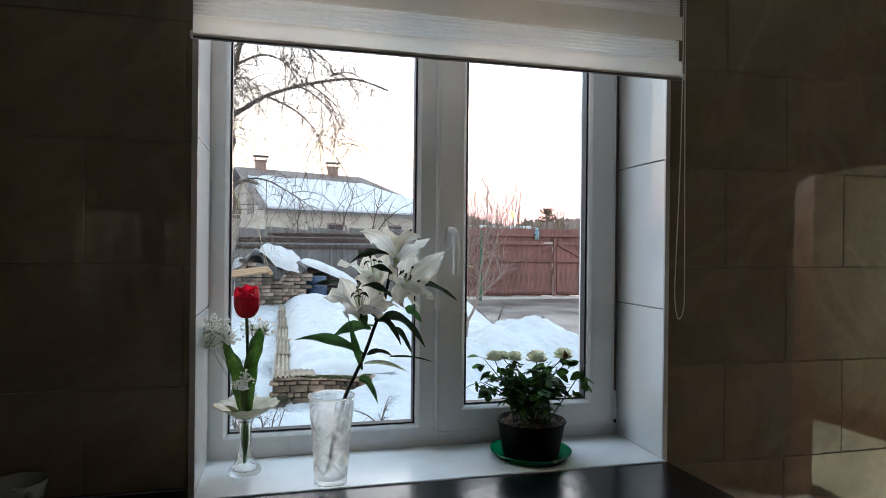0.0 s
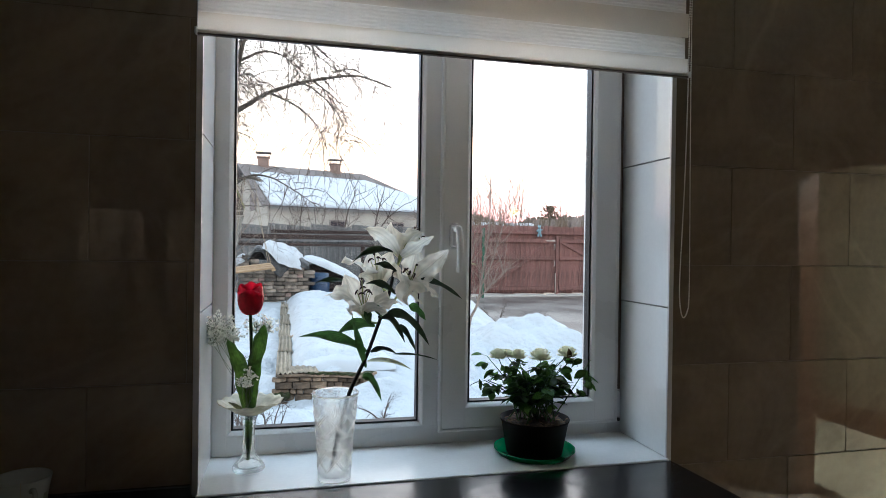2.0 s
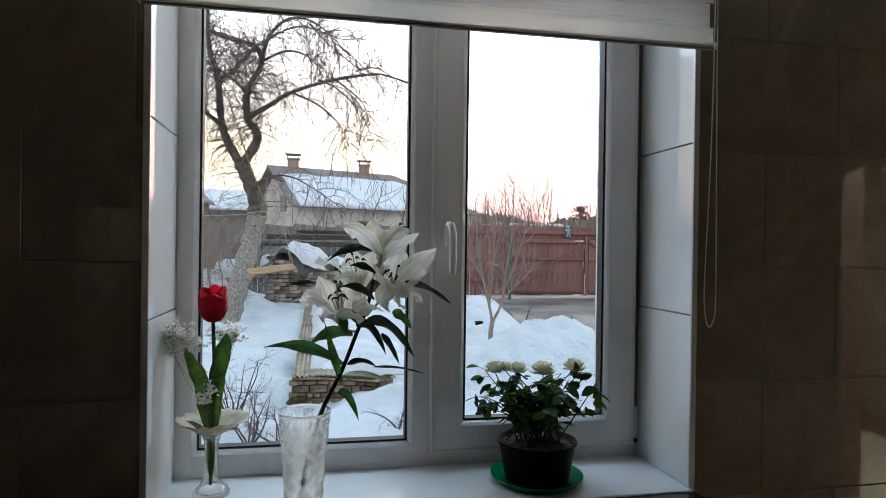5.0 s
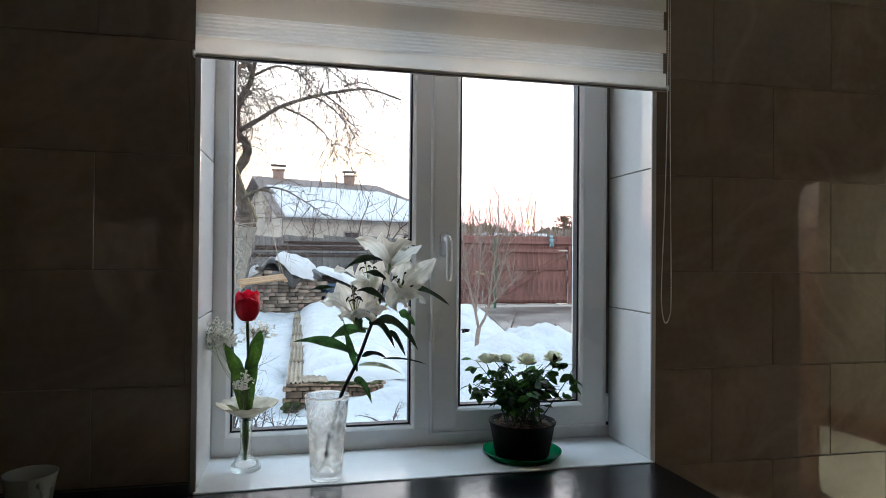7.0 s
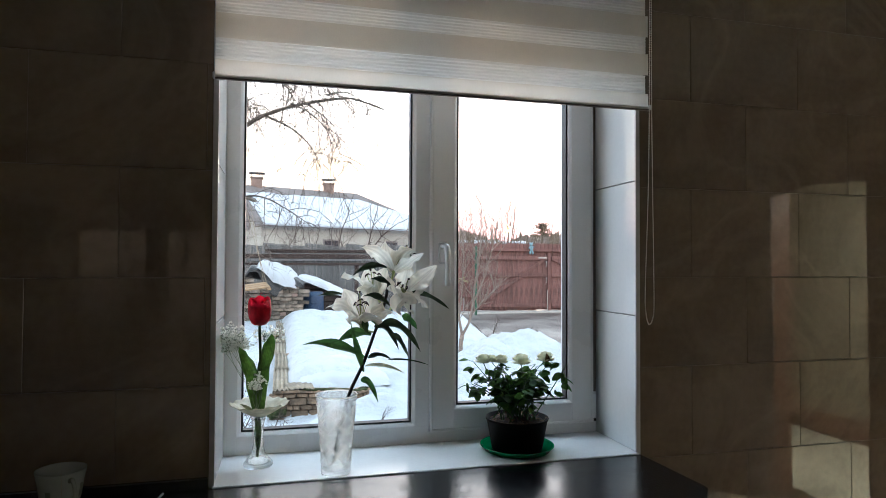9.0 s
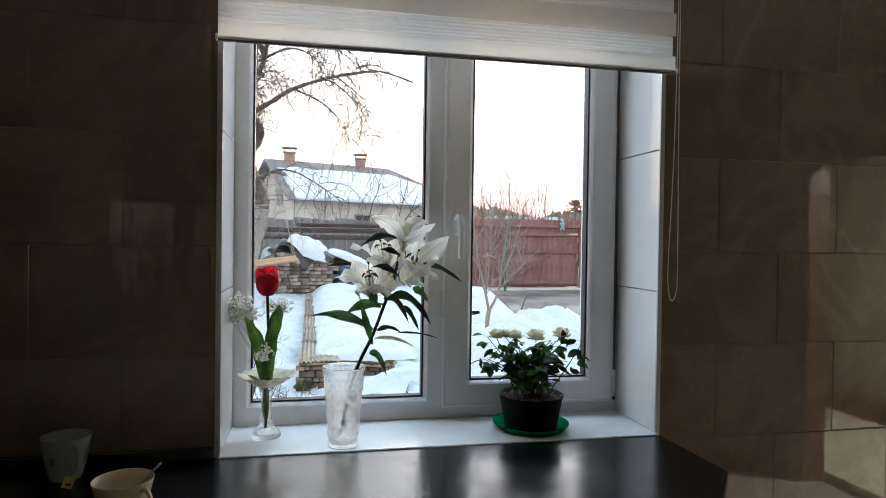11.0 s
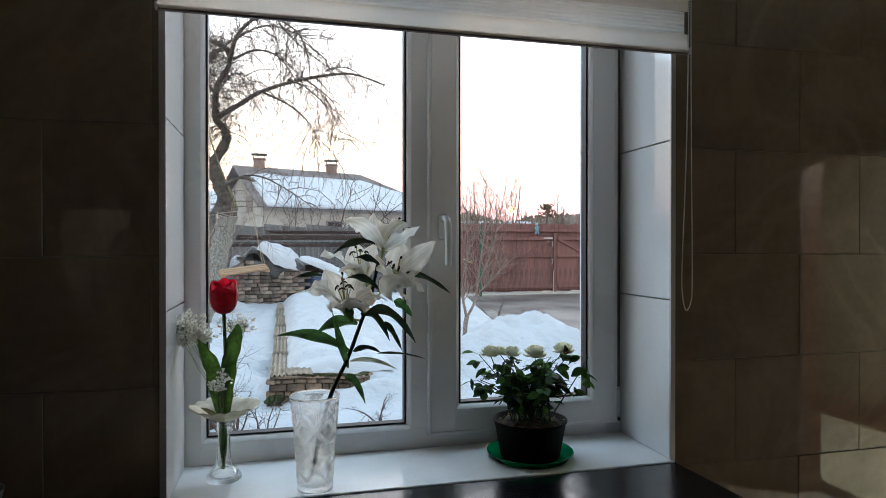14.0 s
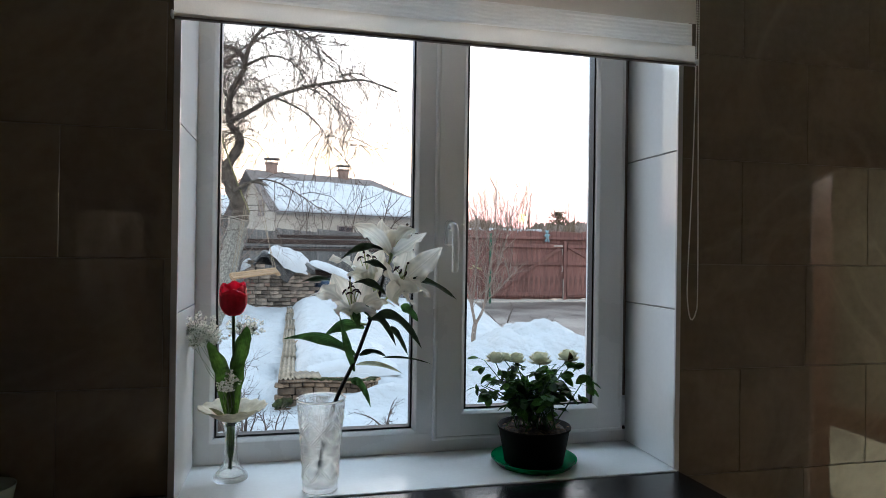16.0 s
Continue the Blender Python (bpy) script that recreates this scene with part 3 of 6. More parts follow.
def ground_z(x, y):
    """Height of the snow."""
    t = min(1.0, max(0.0, (y - 4.0) / 8.0))
    z = -0.10 + 0.36 * t
    right = min(1.0, max(0.0, (x - 3.0) / 1.6))
    z = z * (1 - right) - 0.02 * right
    z += bump_at(x, y, 3.40, 6.05, 1.0 if x < 3.40 else 0.42, 0.95, 0.55)
    z += bump_at(x, y, 2.2, 5.6, 0.9, 0.9, 0.14)
    z += bump_at(x, y, 3.02, 8.7, 0.75 if x < 3.02 else 0.50, 0.8, 0.56)
    z += bump_at(x, y, 3.2, 3.6, 1.6, 1.0, 0.16)
    z += bump_at(x, y, -1.15, 11.45, 0.48, 0.42, 0.34)
    z += bump_at(x, y, 1.12, 4.78, 0.42, 0.22, 0.17) - bump_at(x, y, 0.10, 4.88, 0.42, 0.30, 0.15)
    if 0.2 < x < 3.2 and 4.6 < y < 13:
        e = min(1, (x - 0.21) / 0.2) ** 0.6 if x > 0.21 else 0
        e *= max(0, min(1, (y - 5.10) / 0.35)) ** 0.6 * min(1, (13 - y) / 1.5)
        e *= max(0.0, min(1.0, (1.75 + 0.12 * (y - 5) - x) / 0.8)) if y < 9 else max(0.0, min(1.0, (2.6 - x) / 1.0))
        z += 0.34 * e * (1.0 - 0.35 * max(0, min(1, (y - 7) / 6)))
    if 0.5 < y < 14 and -6 < x < 7:
        z += 0.035 * noise.noise(Vector((x * 1.7, y * 1.3, 0))) + 0.02 * noise.noise(Vector((x * 4.5, y * 3.6, 3)))
        near = x > 1.9 and y < 8
        z += (0.25 if near else 0.07) * abs(noise.noise(Vector((x * 2.4, y * 1.9, 7))))
        z += (0.065 if near else 0.04) * noise.noise(Vector((x * 6.5, y * 5.0, 11))) + (0.020 if near else 0.012) * noise.noise(Vector((x * 13, y * 9, 17)))
    if y > 14:
        z = min(z, 0.2)
    if x > 3.0:
        z -= 0.25 * max(0, min(1, (y - 10.5 + 0.0) / 2)) * right
    return z


def axis(lo, hi, step, far):
    a, s, v = [], step, lo
    while v > -far:
        s *= 1.35
        v -= s
        a.append(v)
    b, s, v = [], step, hi
    while v < far:
        s *= 1.35
        v += s
        b.append(v)
    return sorted(a) + [lo + i * step for i in range(int(round((hi - lo) / step)) + 1)] + b


gx = axis(-4.0, 6.0, 0.06, 2600)
gy = [v for v in axis(0.44, 14.0, 0.06, 2600) if v >= 0.439]
g = Geo()
g.v = [(x, y, ground_z(x, y)) for y in gy for x in gx]
nx = len(gx)
g.f = [(j * nx + i, j * nx + i + 1, (j + 1) * nx + i + 1, (j + 1) * nx + i) for j in range(len(gy) - 1) for i in range(nx - 1)]
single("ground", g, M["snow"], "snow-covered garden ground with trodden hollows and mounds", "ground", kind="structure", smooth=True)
drive = [(3.4, 7.2), (3.6, 16), (30, 17), (30, 3), (5.0, 3)]
single("driveway", Geo().prism(drive, 0.02, 0.115), M["asphalt"], "wet dark asphalt yard before the gate", "driveway", kind="structure")

# ---- red gate and fence ----
FYR = 15.1
def board_fence(ob, x0, x1, y, z0, z1, w, me, jitter):
    x, i = x0, 0
    while x < x1:
        piece("board", me, ob, (x + w / 2, y + 0.006 * ((i * 7) % 3 - 1), z0 + jitter * (((i * 13) % 7) / 7 - 0.5)), (0, radians(0.25 * ((i * 5) % 5 - 2)), 0))
        x += w + 0.006
        i += 1


fence_red = thing("board_fence", (4.3, FYR + 0.12, 0.1), "dark red painted vertical board fence", "fence")
me_red = shape("board", Geo().box(-0.062, 0.062, -0.011, 0.011, 0, 1.92, 0.003), M["red_board"])
board_fence(fence_red, 3.6, 10.5, FYR + 0.14, 0.17, 2.09, 0.124, me_red, 0.03)
for z in (0.55, 1.86):
    part("rail", Geo().box(3.6, 10.5, FYR + 0.07, FYR + 0.12, z, z + 0.08, 0.004), M["red_board"], fence_red)
gate = thing("gate_leaf", (6.5, FYR, 0.15), "dark red wooden yard gate leaf, shut", "gate")
me_gate = shape("gate_board", Geo().box(-0.075, 0.075, -0.011, 0.011, 0, 1.5, 0.003), M["red_board"])
x = 5.52
while x < 7.55:
    piece("board", me_gate, gate, (x + 0.075, FYR + 0.03, 0.22))
    x += 0.153
for z in (0.27, 1.13, 1.62):
    part("rail", Geo().box(5.5, 7.62, FYR - 0.03, FYR + 0.017, z, z + 0.10, 0.004), M["red_board"], gate)
d = Vector((7.55 - 5.6, 0, 1.62 - 0.36))
part("brace", Geo().box(-d.length / 2, d.length / 2, -0.02, 0.02, -0.05, 0.05, 0.004, Matrix.Translation((6.575, FYR - 0.004, 0.99)) @ Matrix.Rotation(-math.atan2(d.z, d.x), 4, "Y")), M["red_board"], gate)
part("latch", Geo().box(7.35, 7.62, FYR - 0.045, FYR - 0.03, 1.655, 1.70, 0.003), M["galvanised"], gate, "galvanised latch")
for zz in (1.42, 0.95):
    part("gate_handle", Geo().tube(smooth_path([(7.585, FYR - 0.03, zz), (7.585, FYR - 0.09, zz + 0.02), (7.585, FYR - 0.09, zz + 0.14), (7.585, FYR - 0.03, zz + 0.16)], 4), 0.012, 6), M["galvanised"], gate)
wicket = thing("wicket_gate", (8.2, FYR, 0.15), "dark red narrow wicket gate beside the yard gate", "gate")
x = 7.78
while x < 8.65:
    piece("board", me_gate, wicket, (x + 0.075, FYR + 0.03, 0.22))
    x += 0.153
for z in (0.27, 1.13, 1.62):
    part("rail", Geo().box(7.77, 8.72, FYR - 0.03, FYR + 0.017, z, z + 0.10, 0.004), M["red_board"], wicket)
d = Vector((8.65 - 7.82, 0, -0.42))
part("brace", Geo().box(-0.46, 0.46, -0.02, 0.02, -0.045, 0.045, 0.004, Matrix.Translation((8.24, FYR - 0.004, 1.44)) @ Matrix.Rotation(-math.atan2(d.z, d.x), 4, "Y")), M["red_board"], wicket)
post = thing("gate_post", (7.7, FYR, 0.1), "dark red gate post with a pale edge", "post")
part("post", Geo().box(7.66, 7.75, FYR - 0.02, FYR + 0.07, 0.1, 1.82, 0.006), M["red_board"], post)
part("edge", Geo().box(7.635, 7.655, FYR - 0.03, FYR, 0.1, 0.75, 0.003), M["galvanised"], post, "pale metal edge")
toy = Geo().blob((7.16, FYR + 0.02, 1.93), (0.05, 0.045, 0.10), 8, 0.1, 3).blob((7.15, FYR + 0.02, 2.06), (0.045, 0.04, 0.05), 8, 0.1, 5)
toy.blob((7.12, FYR + 0.02, 1.82), (0.03, 0.03, 0.05), 6, 0.1, 6).blob((7.20, FYR + 0.02, 1.82), (0.03, 0.03, 0.05), 6, 0.1, 7)
for side in (-1, 1):
    toy.tube([(7.155 + 0.03 * side, FYR + 0.015, 1.995), (7.155 + 0.085 * side, FYR + 0.005, 1.955 + 0.02 * side)], [0.022, 0.017], 6).blob((7.15 + 0.035 * side, FYR + 0.02, 2.105), (0.018, 0.015, 0.022), 6, 0.1, 9)
single("hanging_toy", toy, M["toy_blue"], "small faded pale blue toy hung on the fence", "toy", smooth=True, at=(7.16, FYR, 1.8))
ledge = Geo().box(4.6, 9.4, FYR - 0.35, FYR + 0.10, 0.10, 0.155, 0.01)
single("gate_threshold", ledge, M["slush"], "strip of icy slush along the gate foot", "threshold", kind="structure")
single("stake", Geo().box(5.24, 5.30, 14.4, 14.46, 0.05, 1.98, 0.006), M["green_post"], "thin green painted garden stake", "stake", at=(5.27, 14.43, 0.05))

# ---- grey fence behind the garden ----
fence_grey = thing("board_fence", (0, 15.6, 0.2), "weathered grey vertical board fence", "fence")
me_grey = shape("board", Geo().box(-0.075, 0.075, -0.012, 0.012, 0, 1.85, 0.003), M["grey_board"])
board_fence(fence_grey, -7.0, 3.6, 15.6, 0.15, 2.0, 0.15, me_grey, 0.09)
for z in (0.6, 1.55):
    part("rail", Geo().box(-7, 3.6, 15.52, 15.58, z, z + 0.08, 0.004), M["grey_board"], fence_grey)
rack = thing("plank_rack", (0.4, 13.6, 0.2), "long dark planks laid on posts along the fence", "plank rack")
for k, (z, y, x0, x1) in enumerate(((1.60, 13.5, -0.85, 2.6), (1.74, 13.62, -0.2, 2.9), (1.44, 13.4, -1.9, 2.2))):
    part("plank", Geo().box(x0, x1, y, y + 0.22, z, z + (0.11, 0.08, 0.06)[k], 0.006), M["dark_plank"], rack)
for x in (-1.6, 0.1, 1.9):
    part("post", Geo().box(x, x + 0.09, 13.5, 13.6, 0.1, 1.50, 0.006), M["dark_plank"], rack)

# ---- neighbour's house ----
HX, HY, HT = -3.0, 44.0, radians(22)
hu, hv = Vector((math.cos(HT), math.sin(HT), 0)), Vector((math.sin(HT), -math.cos(HT), 0))
def hp(a, b, z):
    return Vector((HX, HY, 0)) + hu * a + hv * b + Vector((0, 0, z))
house = thing("neighbour_house", hp(5, 0, 0), "cream rendered house with a snow-covered slate roof", "house")
LEN, HALF, EAVE, RIDGE = 12.6, 5.0, 3.95, 6.9
def slab(pts, t):
    return Geo().quad_strip([[p for p in pts], [p + Vector((0, 0, t)) for p in pts]])
walls = Geo().quad_strip([[hp(0.3, -HALF + 0.5, z), hp(LEN + 1.6, -HALF + 0.5, z), hp(LEN + 1.6, HALF - 0.6, z), hp(0.3, HALF - 0.6, z)] for z in (0.0, EAVE)])
b0 = len(walls.v)
walls.v += [tuple(hp(0.3, -HALF + 0.5, EAVE)), tuple(hp(0.3, HALF - 0.6, EAVE)), tuple(hp(0.3, 0, RIDGE - 0.2)), tuple(hp(0.6, -HALF + 0.5, EAVE)), tuple(hp(0.6, HALF - 0.6, EAVE)), tuple(hp(0.6, 0, RIDGE - 0.2))]
walls.f += [(b0, b0 + 1, b0 + 2), (b0 + 5, b0 + 4, b0 + 3)]
part("wall", walls, M["house_wall"], house)
part("roof", slab([hp(-0.3, 0, RIDGE), hp(LEN - 3.0, 0, RIDGE), hp(LEN + 2.2, HALF, EAVE - 0.1), hp(-0.3, HALF, EAVE - 0.1)], 0.12), M["roof_slate"], house)
part("roof", slab([hp(-0.3, 0, RIDGE), hp(-0.3, -HALF, EAVE), hp(LEN + 2.2, -HALF, EAVE), hp(LEN - 3.0, 0, RIDGE)], 0.12), M["roof_slate"], house)
part("roof", slab([hp(LEN - 3.0, 0.0, RIDGE), hp(LEN + 2.2, -HALF, EAVE), hp(LEN + 2.2, HALF, EAVE - 0.1)], 0.12), M["roof_slate"], house)
def rp(a, s, lift):
    """A point on the front slope: a along the ridge, s from ridge (0) to eave (1)."""
    return hp(a, HALF * s, RIDGE + (EAVE - 0.1 - RIDGE) * s + 0.12 + lift)
rows = []
for i in range(29):
    a = 0.25 + i * 0.468
    top_s = 0.2 + 0.07 * noise.noise(Vector((a * 0.8, 1, 0))) + max(0, (a - 9.2) * 0.115)
    rows.append([rp(a, top_s + (1.01 - top_s) * k / 8, 0.02 if k in (0,) else 0.16 + 0.05 * noise.noise(Vector((a, k, 2)))) for k in range(9)] + [rp(a, 1.01, -0.02), rp(a, top_s, 0.004)])
part("snow_cover", Geo().quad_strip(rows), M["snow_cap"], house, "thick snow lying on the roof", smooth=True)
for a in (1.6, 7.2):
    c = hp(a, -0.1, 0)
    ch = part("chimney", Geo().box(c.x - 0.38, c.x + 0.38, c.y - 0.38, c.y + 0.38, RIDGE - 0.4, RIDGE + 0.62, 0.02).box(c.x - 0.46, c.x + 0.46, c.y - 0.46, c.y + 0.46, RIDGE + 0.62, RIDGE + 0.72, 0.02), M["chimney_brick"], house)
    part("cowl", Geo().box(c.x - 0.55, c.x + 0.55, c.y - 0.5, c.y + 0.5, RIDGE + 0.98, RIDGE + 1.03, 0.01).box(c.x - 0.4, c.x - 0.35, c.y - 0.1, c.y + 0.1, RIDGE + 0.72, RIDGE + 0.98).box(c.x + 0.35, c.x + 0.4, c.y - 0.1, c.y + 0.1, RIDGE + 0.72, RIDGE + 0.98), M["roof_slate"], ch)
for a, z in ((4.6, 2.35), (9.4, 2.35)):
    q = [hp(a, HALF - 0.58, z), hp(a + 1.2, HALF - 0.58, z), hp(a + 1.2, HALF - 0.58, z + 0.8), hp(a, HALF - 0.58, z + 0.8)]
    wdw = part("window", Geo().quad_strip([q, [p + hv * 0.05 for p in q]]), M["roof_slate"], house)
    for k in range(2):
        q = [hp(a + 0.1 + k * 0.53, HALF - 0.52, z + 0.1), hp(a + 0.57 + k * 0.53, HALF - 0.52, z + 0.1), hp(a + 0.57 + k * 0.53, HALF - 0.52, z + 0.7), hp(a + 0.1 + k * 0.53, HALF - 0.52, z + 0.7)]
        part("pane", Geo().quad_strip([q, [p + hv * 0.02 for p in q]]), M["far_glass"], wdw)
q = [hp(0.28, 1.2, 3.7), hp(0.28, 2.3, 3.7), hp(0.28, 2.3, 4.8), hp(0.28, 1.2, 4.8)]
part("window", Geo().quad_strip([q, [p - hu * 0.06 for p in q]]), M["roof_slate"], house)

shed = thing("far_shed", (-9, 57, 0), "low far shed with snow on its sloping roof", "shed")
part("wall", Geo().box(-13, -5.5, 55, 60, 0, 4.4, 0.05), M["grey_board"], shed)
part("roof", Geo().quad_strip([[(x, 54.5, 4.35), (x, 60.3, 6.4), (x, 60.3, 6.55), (x, 54.5, 4.5)] for x in (-13.4, -5.2)]), M["snow_cap"], shed, "snow-covered roof")
gable = thing("far_house", (-11, 52, 0), "brown far house with a steep gable roof", "house")
part("wall", Geo().quad_strip([[(-13.2, y, 0), (-8.6, y, 0), (-8.6, y, 4.9), (-10.9, y, 7.1), (-13.2, y, 4.9)] for y in (49, 53)]), M["far_boards"], gable)
for sgn in (1, -1):
    part("roof", Geo().quad_strip([[(-10.9, y, 7.15), (-10.9 + sgn * 2.7, y, 4.57), (-10.9 + sgn * 2.7, y, 4.72), (-10.9, y, 7.35)] for y in (48.6, 53.4)]), M["roof_slate"], gable)
shed = thing("far_shed", (14, 30, 0), "low far shed with snow on its roof", "shed")
part("wall", Geo().box(9.4, 12.6, 30, 33, 0, 2.55, 0.05), M["grey_board"], shed)
part("roof", Geo().box(9.2, 12.9, 29.6, 33.4, 2.55, 2.75, 0.06), M["snow_cap"], shed)

# ---- sun's disc low over the far wood ----
D = 2200.0
el, az = radians(3.15), radians(20.4)
sc = Vector((math.sin(az) * math.cos(el), math.cos(az) * math.cos(el), math.sin(el))) * D
single("sun_disc", Geo().lathe(sc + Vector((0.25, -1.5, 1.5)), [(0.1, -15), (10.6, -10.6), (15, 0), (10.6, 10.6), (0.1, 15)], 24), emitter("sun_glow", (1.0, 0.6, 0.2), 0.8), "low setting sun", "sun", kind="structure", smooth=True)

# ---- things on the sill ----
def blade(geo, base, tip, width, lift=0.02, n=8, fold=0.25, up=(0, -0.35, 1), wave=0.0):
    """A long leaf from base to tip that arches by lift and is folded along its midrib."""
    a, b, u = Vector(base), Vector(tip), Vector(up).normalized()
    mid = (a + b) / 2 + Vector((0, 0, 1)) * lift
    s = len(geo.v)
    for i in range(n + 1):
        t = i / n
        p = a * (1 - t) ** 2 + mid * 2 * t * (1 - t) + b * t * t
        d = ((mid - a) * (1 - t) + (b - mid) * t).normalized()
        side = d.cross(u).normalized()
        nr = side.cross(d).normalized()
        w = width / 2 * (math.sin(math.pi * (0.06 + 0.94 * t ** 0.8)) ** 0.9 if t < 1 else 0.02)
        wob = wave * w * math.sin(9 * t)
        geo.v.extend([tuple(p - side * w + nr * (w * fold + wob)), tuple(p - side * w * 0.5 + nr * w * fold * 0.35), tuple(p), tuple(p + side * w * 0.5 + nr * w * fold * 0.35), tuple(p + side * w + nr * (w * fold - wob))])
    for i in range(n):
        for j in range(4):
            k = s + 5 * i + j
            geo.f.append((k, k + 1, k + 6, k + 5))
    return geo


def with_across(ob, n):
    """Marks where each point lies across a blade of n points a row, for its veins."""
    a = ob.data.attributes.new("across", "FLOAT", "POINT")
    a.data.foreach_set("value", [(i % n) / (n - 1) for i in range(len(ob.data.vertices))])
    return ob


def leafy(name, dark, light, trans, ridge=0.22):
    """Leaf with pale veins along it, letting some light through."""
    m = mat(name, dark, 0.38, var=0.25, scale=30, fine=120, bump=0.2, trans=trans, second=light, spec=0.5, veins=7, ridge=ridge)
    return m


def petalled(name, base, trans, rough=0.5, var=0.05, second=None, veins=0):
    return mat(name, base, rough, var=var, scale=35, fine=160, bump=0.15, trans=trans, second=second, spec=0.3, veins=veins, ridge=0.07)


def cut_glass(name, milk, ior=1.3, clear_part=0.4):
    """Glass whose cuts scatter part of the light; sunset warmth put into its milk."""
    m = glassy(name, (1.0, 0.99, 0.965), 0.0, ior)
    n, l = m.node_tree.nodes, m.node_tree.links
    tr = n.new("ShaderNodeBsdfTranslucent")
    tr.inputs[0].default_value = (0.97, 0.92, 0.80, 1)
    mix = n.new("ShaderNodeMixShader")
    mix.inputs[0].default_value = milk
    clear = n.new("ShaderNodeBsdfTransparent")
    half = n.new("ShaderNodeMixShader")
    half.inputs[0].default_value = clear_part
    l.new(n["Principled BSDF"].outputs[0], half.inputs[1])
    l.new(clear.outputs[0], half.inputs[2])
    l.new(half.outputs[0], mix.inputs[1])
    l.new(tr.outputs[0], mix.inputs[2])
    l.new(mix.outputs[0], n["Material Output"].inputs[0])
    return m


M.update(
    lily_leaf=leafy("lily_leaf", (0.04, 0.105, 0.026), (0.085, 0.18, 0.045), 0.45),
    # darker, less translucent copy of the lily leaf: shade put into its colour
    shaded_leaf=leafy("shaded_leaf", (0.026, 0.052, 0.02), (0.05, 0.085, 0.034), 0.14),
    pale_leaf=mat("pale_leaf", (0.45, 0.44, 0.22), 0.5, var=0.25, scale=25, fine=90, trans=0.4, veins=6, ridge=0.5),
    lily_stem=mat("lily_stem", (0.022, 0.018, 0.014), 0.45, var=0.3, scale=40),
    lily_petal=petalled("lily_petal", (0.88, 0.84, 0.74), 0.50, veins=5),
    lily_throat=petalled("lily_throat", (0.50, 0.56, 0.24), 0.3),
    anther=mat("anther", (0.05, 0.014, 0.006), 0.8, var=0.3, scale=200),
    filament=mat("filament", (0.42, 0.46, 0.16), 0.5, var=0.1, trans=0.2),
    tulip_petal=petalled("tulip_petal", (0.60, 0.006, 0.026), 0.42, 0.42, 0.16, (0.72, 0.010, 0.035), 5),
    tulip_leaf=leafy("tulip_leaf", (0.06, 0.13, 0.02), (0.13, 0.24, 0.035), 0.5, 0.1),
    tulip_stem=mat("tulip_stem", (0.17, 0.25, 0.075), 0.5, var=0.2, scale=40, trans=0.3),
    gyp_flower=petalled("gyp_flower", (0.93, 0.91, 0.84), 0.55, 0.8, 0.02),
    gyp_stem=mat("gyp_stem", (0.30, 0.36, 0.22), 0.7, var=0.2),
    crystal=cut_glass("crystal", 0.035, 1.45, 0.5),
    # white of the vase's cuts stands in for the sky glinting in them
    cut_edge=mat("cut_edge", (0.95, 0.93, 0.88), 0.25, var=0.03, trans=0.8),
    water=cut_glass("water", 0.05, 1.12, 0.6),
    clear_glass=cut_glass("clear_glass", 0.02, 1.45, 0.2),
    frosted=mat("frosted", (0.84, 0.76, 0.56), 0.4, var=0.12, scale=45, fine=150, bump=0.7, dist=0.002, trans=0.45, second=(0.88, 0.83, 0.68)),
    pot=mat("pot", (0.008, 0.006, 0.005), 0.65, spec=0.10, var=0.2, scale=9),
    saucer=mat("saucer", (0.006, 0.30, 0.085), 0.22, var=0.12, scale=8, trans=0.25),
    litter=mat("litter", (0.16, 0.095, 0.04), 0.8, var=0.3, scale=40, island=True, second=(0.30, 0.19, 0.08), trans=0.2),
    soil=mat("soil", (0.05, 0.034, 0.02), 0.95, var=0.5, scale=45, fine=160, bump=1.0, dist=0.006, second=(0.10, 0.065, 0.035)),
    rose_leaf=mat("rose_leaf", (0.05, 0.125, 0.022), 0.5, spec=0.25, var=0.3, scale=25, bump=0.15, trans=0.58, second=(0.12, 0.25, 0.04), obj=0.5),
    rose_petal=petalled("rose_petal", (0.78, 0.80, 0.52), 0.5, second=(0.88, 0.87, 0.70), var=0.1),
    # white mug's base greyed: the shade on it is put into the colour
    mug_white=mat("mug_white", (0.33, 0.34, 0.31), 0.16, var=0.05, scale=8),
    mug_cream=mat("mug_cream", (0.58, 0.45, 0.27), 0.16, var=0.06, scale=8),
    mug_print=mat("mug_print", (0.24, 0.25, 0.225), 0.25, var=0.2),
    tag_yellow=mat("tag_yellow", (0.62, 0.46, 0.07), 0.8, var=0.1),
    tag_print=mat("tag_print", (0.05, 0.05, 0.05), 0.8),
)


# cut crystal vase with the lily
VX, VY = 0.312, 0.026
vase = thing("crystal_vase", (VX, VY, Z0), "clear cut crystal vase half full of water", "vase")


